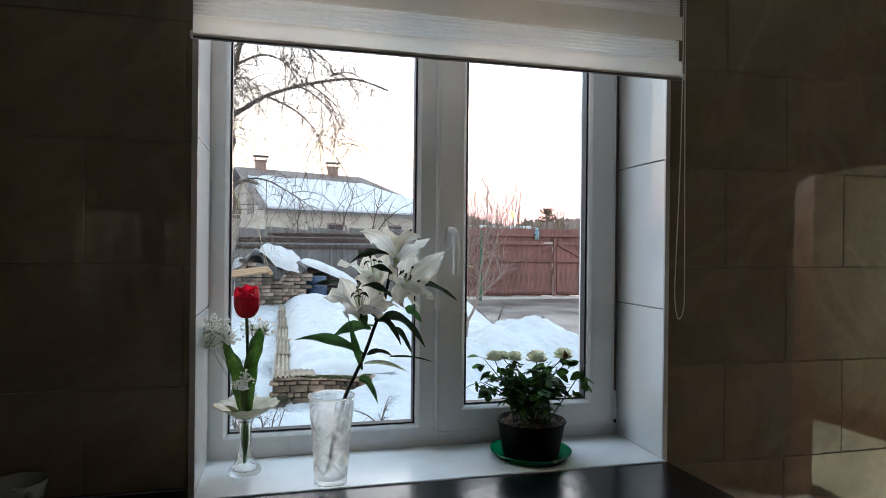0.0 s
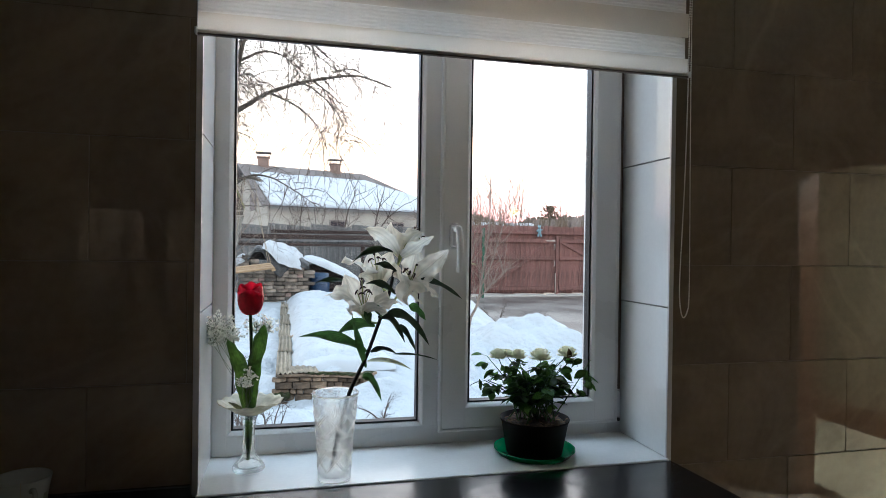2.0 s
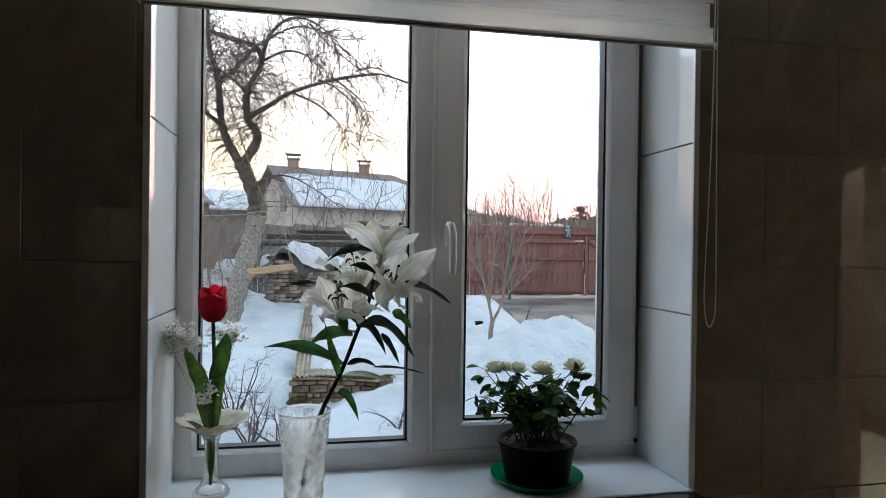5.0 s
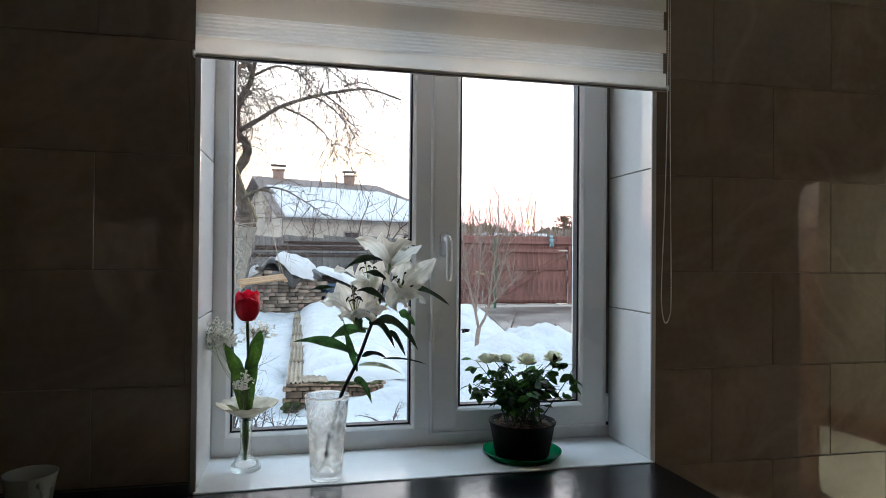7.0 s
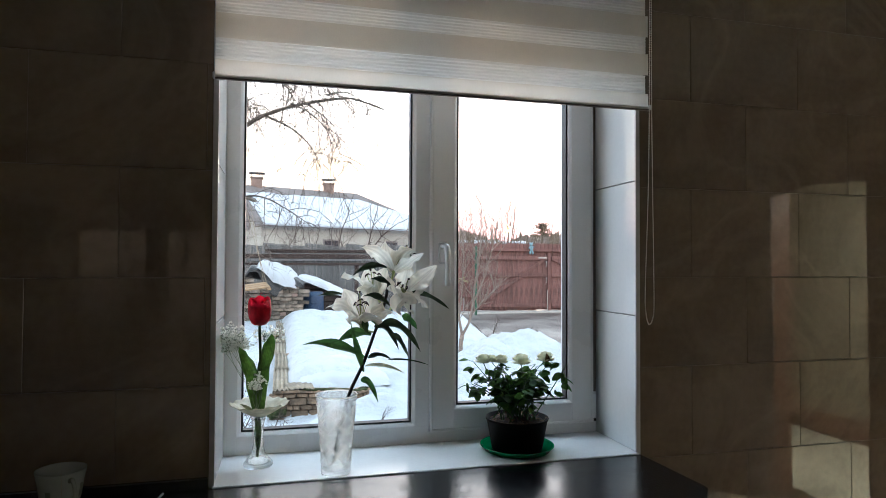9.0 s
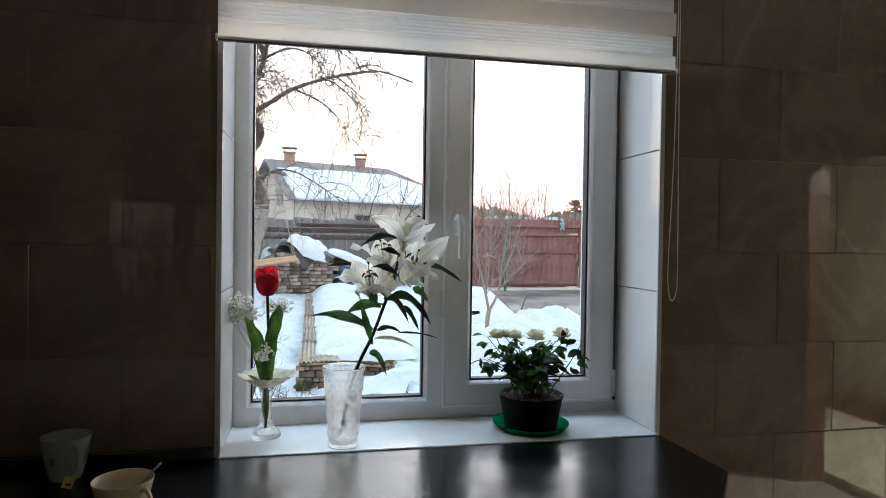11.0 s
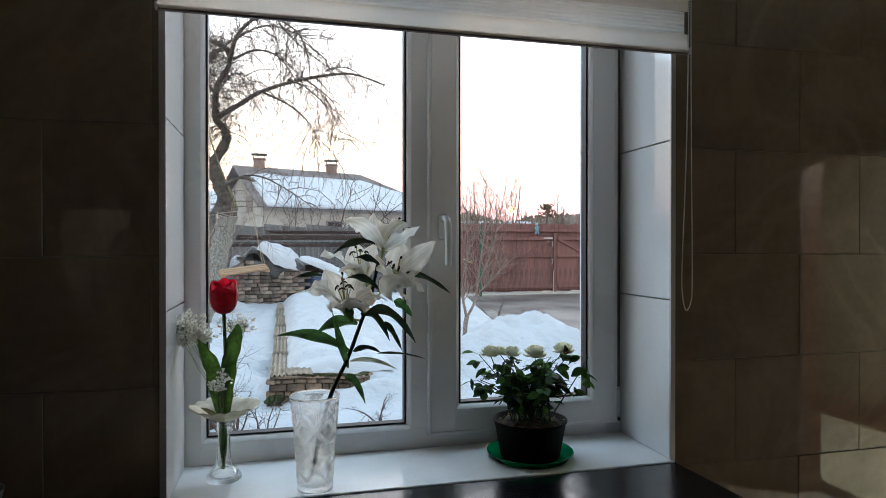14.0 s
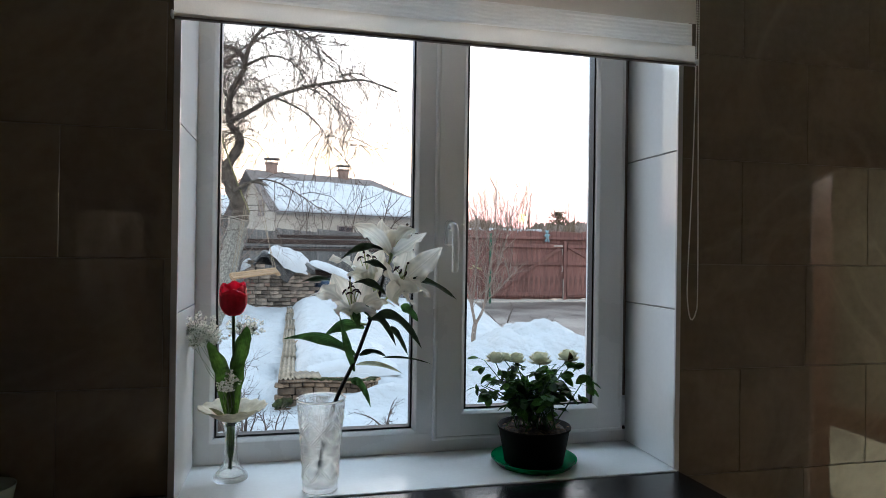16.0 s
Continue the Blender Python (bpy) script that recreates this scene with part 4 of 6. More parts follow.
def cut(a, v):
    """Depth of the cut pattern: fluted foot, crossed bands, a belt of stars, crossed bands again and fans under the rim."""
    u = a / (2 * math.pi) * 6
    if v > 0.93:
        return 0.0
    if v < 0.12:
        return 0.55 * abs(math.sin(u * math.pi * 3))
    w = abs((u % 1.0) - 0.5)
    if 0.40 < v < 0.52:
        ring = abs(math.hypot(w * 2.0, (v - 0.46) / 0.06 * 0.55) - 0.42)
        return max(0.0, 1 - ring / 0.12) + 0.3 * abs(math.sin(u * math.pi * 8))
    lo = 0.12 if v < 0.4 else 0.52
    k = (v - lo) / 0.28
    d1, d2 = (u + k) % 1.0, (u - k) % 1.0
    d = min(min(d1, 1 - d1), min(d2, 1 - d2))
    if v > 0.80:
        fan = (math.atan2(w, 0.10 + (v - 0.80) * 2.4) * 3.4) % 1.0
        return 0.8 * max(0.0, 1 - min(fan, 1 - fan) / 0.28)
    return max(0.0, 1 - d / 0.085)


H, NS, NA = 0.216, 64, 144
rings = []
for i in range(NS + 1):
    v = i / NS
    r = 0.040 + 0.0165 * v ** 1.4
    ring = []
    for k in range(NA):
        a = 2 * math.pi * k / NA
        rr = r - 0.0046 * cut(a, v)
        z = H * v + 0.0
        ring.append((VX + rr * math.cos(a), VY + rr * math.sin(a), Z0 + 0.001 + z))
    rings.append(ring)
for i in range(NS, 3, -3):
    v = i / NS
    r = 0.040 + 0.0165 * v ** 1.4 - 0.0052
    rings.append([(VX + r * math.cos(2 * math.pi * k / NA), VY + r * math.sin(2 * math.pi * k / NA), Z0 + 0.001 + H * v - (0.001 if i == NS else 0)) for k in range(NA)])
part("glass_body", Geo().quad_strip(rings), M["crystal"], vase, "cut glass body with crossed diagonals", smooth=True).visible_shadow = False
wr = []
for i in range(13):
    v = 0.085 + i / 12 * 0.50
    r = 0.040 + 0.0165 * v ** 1.4 - 0.0049
    wr.append([(VX + r * math.cos(2 * math.pi * k / 48), VY + r * math.sin(2 * math.pi * k / 48), Z0 + 0.001 + H * v) for k in range(48)])
lines = Geo()


def cut_line(rows):
    """A polished cut laid on the wall of the vase along rows of (turn, height, width)."""
    b = len(lines.v)
    for i, (u, v, w) in enumerate(rows):
        r = 0.040 + 0.0165 * v ** 1.4 + 0.0004
        (ua, va), (ub, vb) = rows[max(i - 1, 0)][:2], rows[min(i + 1, len(rows) - 1)][:2]
        d = Vector(((ub - ua) * r, (vb - va) * H)).normalized() * w / 2
        for s, lift in ((-1, 0.0), (0, 0.0006), (1, 0.0)):
            uu, vv = u - s * d.y / r, v + s * d.x / H
            lines.v.append((VX + (r + lift) * math.cos(uu), VY + (r + lift) * math.sin(uu), Z0 + 0.001 + H * vv))
    for i in range(len(rows) - 1):
        for k in (0, 1):
            q = b + 3 * i + k
            lines.f.append((q, q + 1, q + 4, q + 3))


SIXTH = math.pi / 3
for k in range(6):
    for lo in (0.13, 0.53):
        for sgn in (1, -1):
            for off in (-0.13, 0.0, 0.13):
                cut_line([((k + off + sgn * t / 8) * SIXTH, lo + 0.26 * t / 8, 0.0004 + (0.0011 if off else 0.0022) * math.sin(math.pi * (t + 0.5) / 9)) for t in range(9)])
    for j in range(-3, 4):
        cut_line([((k + 0.5 + a * j) * SIXTH, v - c * abs(j), w) for a, v, c, w in ((0.03, 0.74, 0, 0.0006), (0.08, 0.82, 0, 0.0020), (0.12, 0.90, 0.012, 0.0006))])
    for j in range(8):
        b0 = j * math.pi / 4
        cut_line([((k + 0.5 + a * math.cos(b0)) * SIXTH, 0.46 + c * math.sin(b0), w) for a, c, w in ((0.09, 0.014, 0.0016), (0.26, 0.046, 0.0006))])
for v, w in ((0.395, 0.001), (0.525, 0.001), (0.985, 0.003), (0.02, 0.002)):
    cut_line([(j * math.pi / 24, v, w) for j in range(49)])
part("cut_pattern", lines, M["cut_edge"], vase, "white cut lines, sky glint put into their colour", smooth=True, kind="stuff")
part("water", Geo().quad_strip(wr), M["water"], vase, "clear water", smooth=True).visible_shadow = False

lily = thing("lily_stem_with_blooms", (VX, VY, Z0 + 0.02), "white oriental lily with four open blooms in the crystal vase", "flower")
stem_pts = smooth_path([(0.306, 0.030, 0.94), (0.326, 0.038, 1.04), (0.350, 0.05, 1.12), (0.392, 0.075, 1.20), (0.425, 0.095, 1.28), (0.448, 0.105, 1.335), (0.462, 0.11, 1.39), (0.472, 0.112, 1.44)], 6)
part("stem", Geo().tube(stem_pts, [0.0055 - 0.0012 * i / (len(stem_pts) - 1) for i in range(len(stem_pts))], 10), M["lily_stem"], lily, smooth=True)


def lily_bloom(base, petals, tips, pistil, stalk):
    """An open bloom: each petal arches from the base over its middle to its tip, cupped about the bloom's axis, with ruffled edges."""
    b = Vector(base)
    a = (sum((Vector(p[1]) for p in petals), Vector()) / len(petals) - b).normalized()
    s0 = Vector(stalk)
    tube = smooth_path([s0, (s0 + b) / 2 - a * 0.010, b - a * 0.006, b + a * 0.008], 4)
    bloom = part("bloom", Geo().tube(tube, [0.003 + 0.0045 * (i / (len(tube) - 1)) ** 3 for i in range(len(tube))], 8), M["lily_throat"], lily, "open white lily bloom", smooth=True)
    for k, (mid, tip, wid) in enumerate(petals):
        m, t1 = Vector(mid), Vector(tip)
        c = m * 2 - (b + t1) / 2
        g = Geo()
        N = 20
        for i in range(N + 1):
            t = i / N
            p = b * (1 - t) ** 2 + c * 2 * t * (1 - t) + t1 * t * t
            d = ((c - b) * (1 - t) + (t1 - c) * t).normalized()
            n = b + a * max(0.02, (p - b).dot(a)) - p + Vector((0, -1, 0.25)) * (0.03 if m.y >= b.y else -0.012)
            n = (n - d * n.dot(d))
            n = n.normalized() if n.length > 1e-4 else d.orthogonal()
            side = d.cross(n)
            w = wid * 0.53 * (0.13 * (1 - t) + math.sin(math.pi * min(1.0, 0.03 + 0.97 * t ** 0.95)) ** 0.85) + 0.0004
            ruff = (0.34 * math.sin(17 * t + k * 2.1) + 0.16 * math.sin(31 * t + k)) * w * min(1, 2.2 * t)
            curl = 0.55 * max(0.0, t - 0.62) ** 1.5
            for s in (-1, -0.72, -0.38, -0.1, 0, 0.1, 0.38, 0.72, 1):
                cup = (0.42 * (1 - 0.9 * t) * abs(s) ** 1.6 - (0.10 if abs(s) < 0.05 else 0.0)) * w
                g.v.append(tuple(p + side * (w * s) + n * (cup - curl * 0.07 + ruff * abs(s) ** 3 * (1 if s > 0 else -0.8))))
        for i in range(N):
            for j in range(8):
                q = 9 * i + j
                g.f.append((q, q + 1, q + 10, q + 9))
        with_across(part("petal", g, M["lily_petal"], bloom, smooth=True), 9)
    st, an = Geo(), Geo()
    for k, q in enumerate(tips):
        q = Vector(q)
        pts = smooth_path([b + a * 0.012, b.lerp(q, 0.55) + a * 0.010, q], 5)
        st.tube(pts, 0.0011, 5)
        sd = a.cross((q - b).normalized() + Vector((0.2 * (k % 2) - 0.1, 0.3, 0.1))).normalized()
        an.tube([q - sd * 0.0085 - a * 0.004, q - sd * 0.005 + a * 0.001, q + sd * 0.001 + a * 0.002, q + sd * 0.006 - a * 0.001, q + sd * 0.008 - a * 0.005], [0.0008, 0.0021, 0.0024, 0.0021, 0.0008], 6)
    q = Vector(pistil)
    st.tube(smooth_path([b + a * 0.01, b.lerp(q, 0.6) + a * 0.006, q], 4), 0.0014, 6)
    an.tube([q, q + a * 0.003, q + a * 0.006], [0.0022, 0.0036, 0.0018], 6)
    part("stamens", st, M["filament"], bloom, "pale green filaments", smooth=True, kind="stuff")
    part("anthers", an, M["anther"], bloom, "dark brown anthers", smooth=True, kind="stuff")


lily_bloom((0.481, 0.100, 1.456), (
    ((0.430, 0.075, 1.511), (0.380, 0.060, 1.522), 0.037), ((0.466, 0.125, 1.508), (0.469, 0.140, 1.552), 0.048),
    ((0.511, 0.125, 1.507), (0.551, 0.140, 1.533), 0.053), ((0.518, 0.075, 1.482), (0.559, 0.055, 1.520), 0.036),
    ((0.455, 0.140, 1.499), (0.427, 0.170, 1.513), 0.040), ((0.522, 0.150, 1.514), (0.564, 0.180, 1.525), 0.038)),
    ((0.553, 0.150, 1.512), (0.560, 0.160, 1.505), (0.540, 0.160, 1.530)), (0.530, 0.150, 1.535), (0.472, 0.112, 1.43))
lily_bloom((0.500, 0.095, 1.383), (
    ((0.519, 0.115, 1.436), (0.532, 0.125, 1.485), 0.056), ((0.553, 0.080, 1.431), (0.602, 0.055, 1.478), 0.052),
    ((0.538, 0.060, 1.385), (0.571, 0.040, 1.355), 0.044), ((0.502, 0.050, 1.369), (0.470, 0.025, 1.358), 0.066),
    ((0.476, 0.070, 1.402), (0.467, 0.060, 1.449), 0.046), ((0.514, 0.070, 1.356), (0.536, 0.060, 1.346), 0.036)),
    ((0.484, 0.045, 1.426), (0.497, 0.042, 1.420), (0.510, 0.045, 1.414), (0.492, 0.055, 1.428)), (0.513, 0.042, 1.438), (0.464, 0.108, 1.335))
lily_bloom((0.388, 0.100, 1.305), (
    ((0.331, 0.060, 1.365), (0.281, 0.035, 1.349), 0.039), ((0.359, 0.110, 1.368), (0.341, 0.115, 1.412), 0.049),
    ((0.410, 0.125, 1.363), (0.426, 0.140, 1.400), 0.054), ((0.438, 0.065, 1.348), (0.476, 0.045, 1.330), 0.049),
    ((0.367, 0.055, 1.327), (0.341, 0.030, 1.323), 0.050), ((0.405, 0.050, 1.323), (0.439, 0.030, 1.321), 0.050)),
    ((0.363, 0.045, 1.371), (0.375, 0.040, 1.367), (0.390, 0.045, 1.374), (0.397, 0.050, 1.369), (0.381, 0.070, 1.380)), (0.376, 0.050, 1.401), (0.430, 0.098, 1.285))
lily_bloom((0.436, 0.140, 1.380), (
    ((0.376, 0.120, 1.437), (0.332, 0.090, 1.447), 0.046), ((0.422, 0.150, 1.434), (0.418, 0.155, 1.477), 0.054),
    ((0.450, 0.150, 1.430), (0.466, 0.155, 1.476), 0.046), ((0.400, 0.110, 1.409), (0.371, 0.085, 1.400), 0.042),
    ((0.431, 0.110, 1.413), (0.421, 0.090, 1.432), 0.048)),
    ((0.405, 0.110, 1.450), (0.425, 0.105, 1.456), (0.440, 0.110, 1.452)), (0.415, 0.105, 1.462), (0.460, 0.112, 1.37))
# a last value of 1 picks the leaf copy with shade in its colour
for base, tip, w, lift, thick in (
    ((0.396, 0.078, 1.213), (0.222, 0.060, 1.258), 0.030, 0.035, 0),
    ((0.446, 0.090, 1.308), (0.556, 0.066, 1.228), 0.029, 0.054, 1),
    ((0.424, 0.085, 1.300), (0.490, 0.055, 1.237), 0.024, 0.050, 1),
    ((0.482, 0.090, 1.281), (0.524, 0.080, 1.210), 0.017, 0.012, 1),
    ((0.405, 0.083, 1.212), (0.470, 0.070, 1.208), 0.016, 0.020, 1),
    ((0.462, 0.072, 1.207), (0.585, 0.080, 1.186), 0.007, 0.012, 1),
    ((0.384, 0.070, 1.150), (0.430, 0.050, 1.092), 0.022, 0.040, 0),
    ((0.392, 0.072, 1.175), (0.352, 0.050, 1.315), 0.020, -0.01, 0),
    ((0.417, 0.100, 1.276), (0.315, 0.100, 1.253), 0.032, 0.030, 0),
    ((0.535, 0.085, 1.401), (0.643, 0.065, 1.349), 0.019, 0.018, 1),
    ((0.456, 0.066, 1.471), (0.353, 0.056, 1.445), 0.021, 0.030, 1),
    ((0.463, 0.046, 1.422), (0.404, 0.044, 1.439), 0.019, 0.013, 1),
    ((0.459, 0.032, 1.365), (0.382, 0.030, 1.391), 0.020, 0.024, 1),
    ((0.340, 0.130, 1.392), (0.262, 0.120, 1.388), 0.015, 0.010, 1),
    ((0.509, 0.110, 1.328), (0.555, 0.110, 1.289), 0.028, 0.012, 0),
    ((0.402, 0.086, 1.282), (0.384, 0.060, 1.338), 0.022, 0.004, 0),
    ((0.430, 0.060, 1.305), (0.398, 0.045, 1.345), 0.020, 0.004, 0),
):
    with_across(part("leaf", blade(Geo(), base, tip, w * 0.92, lift * 1.1, 14, 0.4, up=(0, -1.0, 0.7), wave=0.4), M["shaded_leaf" if thick else "lily_leaf"], lily, smooth=True), 5)
with_across(part("leaf", blade(Geo(), (0.396, 0.076, 1.19), (0.512, 0.070, 1.165), 0.024, 0.022, 9, 0.2), M["pale_leaf"], lily, "yellowing striped leaf", smooth=True), 5)

# bud vase with tulip and baby's breath
TX, TY = 0.104, 0.138
bud = thing("bud_vase", (TX, TY, Z0), "clear glass bud vase with a frosted ruffled cream collar", "vase")
prof = [(0.0390, 0.0), (0.0408, 0.004), (0.0400, 0.010), (0.0345, 0.018), (0.0255, 0.027), (0.0185, 0.040), (0.0152, 0.058), (0.0140, 0.085), (0.0146, 0.108), (0.0172, 0.126), (0.0222, 0.139), (0.0235, 0.1425), (0.0222, 0.1435), (0.0154, 0.126), (0.0126, 0.106), (0.0120, 0.085), (0.0132, 0.057), (0.0168, 0.038), (0.024, 0.0245), (0.0325, 0.0145), (0.028, 0.009), (0.004, 0.007)]
part("glass_body", Geo().lathe((TX, TY, Z0 + 0.0008), prof, 40, cap=True), M["clear_glass"], bud, "clear glass stem and foot", smooth=True).visible_shadow = False


def ruffle(a, i):
    k = max(0, i - 1)
    return 1 + 0.004 * k * math.sin(15 * a + 0.6) + 0.003 * k * math.sin(7 * a), 0.0004 * k * math.sin(15 * a + 1.2) + 0.0003 * k * math.sin(4 * a)


part("collar", Geo().lathe((TX + 0.002, TY, Z0 + 0.142), [(0.017, 0.0), (0.026, 0.004), (0.036, 0.009), (0.048, 0.016), (0.060, 0.0250), (0.070, 0.0310), (0.077, 0.0345), (0.080, 0.0355)], 72, ruffle), M["frosted"], bud, "frosted cream glass collar with a ruffled rim", smooth=True, thick=0.0022)

tulip = thing("tulip", (TX, TY, Z0 + 0.03), "single red tulip with broad green leaves", "flower")
part("stem", Geo().tube(smooth_path([(TX - 0.002, TY, Z0 + 0.025), (TX + 0.003, TY - 0.002, 1.06), (TX + 0.004, TY, 1.18), (TX, TY, 1.315)], 6), 0.0042, 8), M["tulip_stem"], tulip, smooth=True)
head = part("flower_head", Geo().lathe((TX, TY, 1.308), [(0.004, 0), (0.010, 0.004), (0.014, 0.012), (0.006, 0.02)], 12), M["tulip_petal"], tulip, smooth=True)
for k, (turn, tall, inner) in enumerate(((150, 0.94, 0), (35, 0.97, 0), (-88, 0.78, 0), (92, 1.0, 1), (-150, 0.88, 1), (-28, 0.90, 1))):
    ang = radians(turn)
    g = Geo()
    for i in range(23):
        t = i / 22
        z = 1.307 + 0.083 * tall * t ** 0.9
        v = (z - 1.307) / 0.087
        r = (0.0325 - 0.003 * inner) * math.sin(math.pi * (0.06 + 0.78 * v ** 0.85)) ** 0.55 + (0.005 * max(0.0, t - 0.75) * (3 if k == 2 else 1))
        half = 1.18 * min(1.0, 0.5 + 1.7 * t) * math.sqrt(max(0.0, 1 - (max(0.0, t - 0.50) / 0.515) ** 2.4))
        for j in range(9):
            s = (j - 4) / 4
            aa = ang + half * s
            rr = r * (1 + 0.05 * s * s) + 0.0012 * math.sin(7 * t + 2 * k + 3 * s) * t
            g.v.append((TX + rr * math.cos(aa), TY + rr * math.sin(aa), z - 0.0035 * s * s * t + 0.0015 * t * math.sin(9 * s + k)))
    for i in range(22):
        for j in range(8):
            q = 9 * i + j
            g.f.append((q, q + 1, q + 10, q + 9))
    with_across(part("petal", g, M["tulip_petal"], head, smooth=True), 9)


def tulip_leaf(rows, cup, ruffle, turn):
    """A broad fleshy leaf along rows of (x, y, z, width), cupped round the stem, with a ruffled edge and a blunt tip."""
    pts = smooth_path([r[:3] for r in rows], 6)
    wid = smooth_path([(r[3], 0, 0) for r in rows], 6)
    n, g = len(pts), Geo()
    for i, p in enumerate(pts):
        p = Vector(p)
        d = (Vector(pts[min(i + 1, n - 1)]) - Vector(pts[max(i - 1, 0)])).normalized()
        side = d.cross(Vector((math.sin(turn), -math.cos(turn), 0.1))).normalized()
        nr = side.cross(d).normalized()
        w = max(0.0008, wid[i][0] / 2)
        for j in range(9):
            s = (j - 4) / 4
            wave = ruffle * w * s * abs(s) * math.sin(0.55 * i + (1.4 if s > 0 else 0.0))
            g.v.append(tuple(p + side * w * s * (1 + 0.06 * math.sin(0.9 * i + 2 * s)) + nr * (cup * w * s * s + wave)))
    for i in range(n - 1):
        for j in range(8):
            q = 9 * i + j
            g.f.append((q, q + 1, q + 10, q + 9))
    return g


for rows, cup, ruffle, turn in (
    (((0.001, 0.002, 1.055, 0.020), (0.003, -0.002, 1.10, 0.030), (0.006, -0.004, 1.15, 0.034), (0.013, -0.008, 1.20, 0.036), (0.024, -0.014, 1.245, 0.034), (0.031, -0.020, 1.27, 0.022), (0.033, -0.022, 1.283, 0.003)), 0.55, 0.22, 0.30),
    (((-0.003, -0.006, 1.055, 0.020), (-0.006, -0.012, 1.10, 0.032), (-0.012, -0.016, 1.15, 0.040), (-0.024, -0.020, 1.195, 0.037), (-0.038, -0.026, 1.225, 0.027), (-0.047, -0.030, 1.240, 0.016), (-0.052, -0.032, 1.249, 0.003)), 0.50, 0.20, -0.35),
    (((0.002, -0.014, 1.05, 0.018), (0.003, -0.020, 1.085, 0.028), (0.004, -0.022, 1.12, 0.030), (0.006, -0.024, 1.15, 0.024), (0.008, -0.026, 1.172, 0.004)), 0.45, 0.12, 0.05),
):
    with_across(part("leaf", tulip_leaf([(TX + x, TY + y, z, w) for x, y, z, w in rows], cup, ruffle, turn), M["tulip_leaf"], tulip, smooth=True), 9)
part("pistil", Geo().lathe((TX, TY - 0.004, 1.325), [(0.003, 0), (0.0035, 0.02), (0.0045, 0.036), (0.006, 0.042), (0.001, 0.045)], 8), M["pale_leaf"], head, "pale yellow pistil", smooth=True)
with_across(part("leaf", blade(Geo(), (TX - 0.01, TY - 0.02, 1.062), (TX - 0.048, TY - 0.045, 1.096), 0.011, 0.006, 8, 0.3, up=(0, -1, 0.4)), M["pale_leaf"], tulip, "narrow yellowish leaf", smooth=True), 5)

for dx, w in ((-0.006, 0.012), (0.005, 0.010)):
    part("leaf_base", blade(Geo(), (TX + dx * 0.4, TY - 0.004, Z0 + 0.045), (TX + dx, TY - 0.006, 1.085), w, 0.0, 6, 0.5, up=(0, -1, 0.2)), M["tulip_leaf"], tulip, smooth=True)

rng = random.Random(5)
gyp = thing("babys_breath", (TX, TY, Z0 + 0.05), "sprigs of small white baby's breath in the bud vase", "flower")
gs, gf = Geo(), Geo()


def floret(p, r):
    r *= 1.3
    for k in range(5):
        a = rng.random() * 6.3
        t = rng.uniform(-0.5, 1.1)
        d = Vector((math.cos(a) * math.cos(t), math.sin(a) * math.cos(t), math.sin(t)))
        s = d.orthogonal().normalized()
        u = d.cross(s)
        b = len(gf.v)
        gf.v.extend([tuple(p), tuple(p + d * r * 0.6 + s * r * 0.5), tuple(p + d * r + u * r * 0.2), tuple(p + d * r * 0.6 - s * r * 0.5)])
        gf.f.append((b, b + 1, b + 2, b + 3))


for cx, cy, cz, sx, sz, cnt, root in ((0.040, 0.150, 1.266, 0.040, 0.026, 480, (0.10, 0.145, 1.10)), (0.130, 0.178, 1.272, 0.026, 0.018, 150, (0.106, 0.155, 1.10)), (0.094, 0.100, 1.148, 0.018, 0.018, 90, (0.10, 0.12, 1.07))):
    for _ in range(7):
        h = Vector((cx + rng.gauss(0, sx * 0.5), cy + rng.gauss(0, 0.015), cz + rng.gauss(0, sz * 0.4) - 0.012))
        gs.tube(smooth_path([root, (Vector(root) + h) / 2 + Vector((rng.gauss(0, 0.006), 0, 0)), h], 4), 0.0007, 4)
        for k in range(cnt // 7):
            p = h + Vector((rng.gauss(0, sx * 0.42), rng.gauss(0, 0.012), abs(rng.gauss(0, sz * 0.7))))
            gs.tube([h, (h + p) / 2 + Vector((0, 0, 0.003)), p], 0.0004, 3)
            floret(p, rng.uniform(0.0032, 0.0054))
part("stem_spray", gs, M["gyp_stem"], gyp)
part("floret_spray", gf, M["gyp_flower"], gyp, kind="stuff")

# potted rose on a green saucer
PX, PY = 0.873, 0.112
dish = thing("plant_saucer", (PX, PY, Z0), "green plastic plant saucer on the sill", "saucer")
part("dish", Geo().lathe((PX, PY, Z0 + 0.0006), [(0.001, 0.0), (0.094, 0.0), (0.098, 0.002), (0.1075, 0.016), (0.111, 0.0185), (0.1135, 0.0185), (0.1135, 0.0165), (0.1095, 0.0145), (0.102, 0.003), (0.001, 0.0025)][::-1], 56), M["saucer"], dish, smooth=True)
pot = thing("flower_pot", (PX, PY, Z0 + 0.0035), "dark brown plastic flower pot on its saucer", "flower pot")
part("pot_body", Geo().lathe((PX, PY, Z0 + 0.0035), [(0.001, 0), (0.074, 0), (0.0775, 0.003), (0.0935, 0.090), (0.0965, 0.0925), (0.0975, 0.0965), (0.0965, 0.0985), (0.0945, 0.0975), (0.089, 0.076), (0.001, 0.074)], 48), M["pot"], pot, smooth=True)
soil = Geo().lathe((PX, PY, Z0 + 0.087), [(0.0905, -0.004), (0.08, 0.004), (0.05, 0.008), (0.02, 0.010), (0.001, 0.010)], 36, lambda a, i: (1, 0.003 * math.sin(7 * a + i) + 0.002 * math.sin(13 * a - i)))
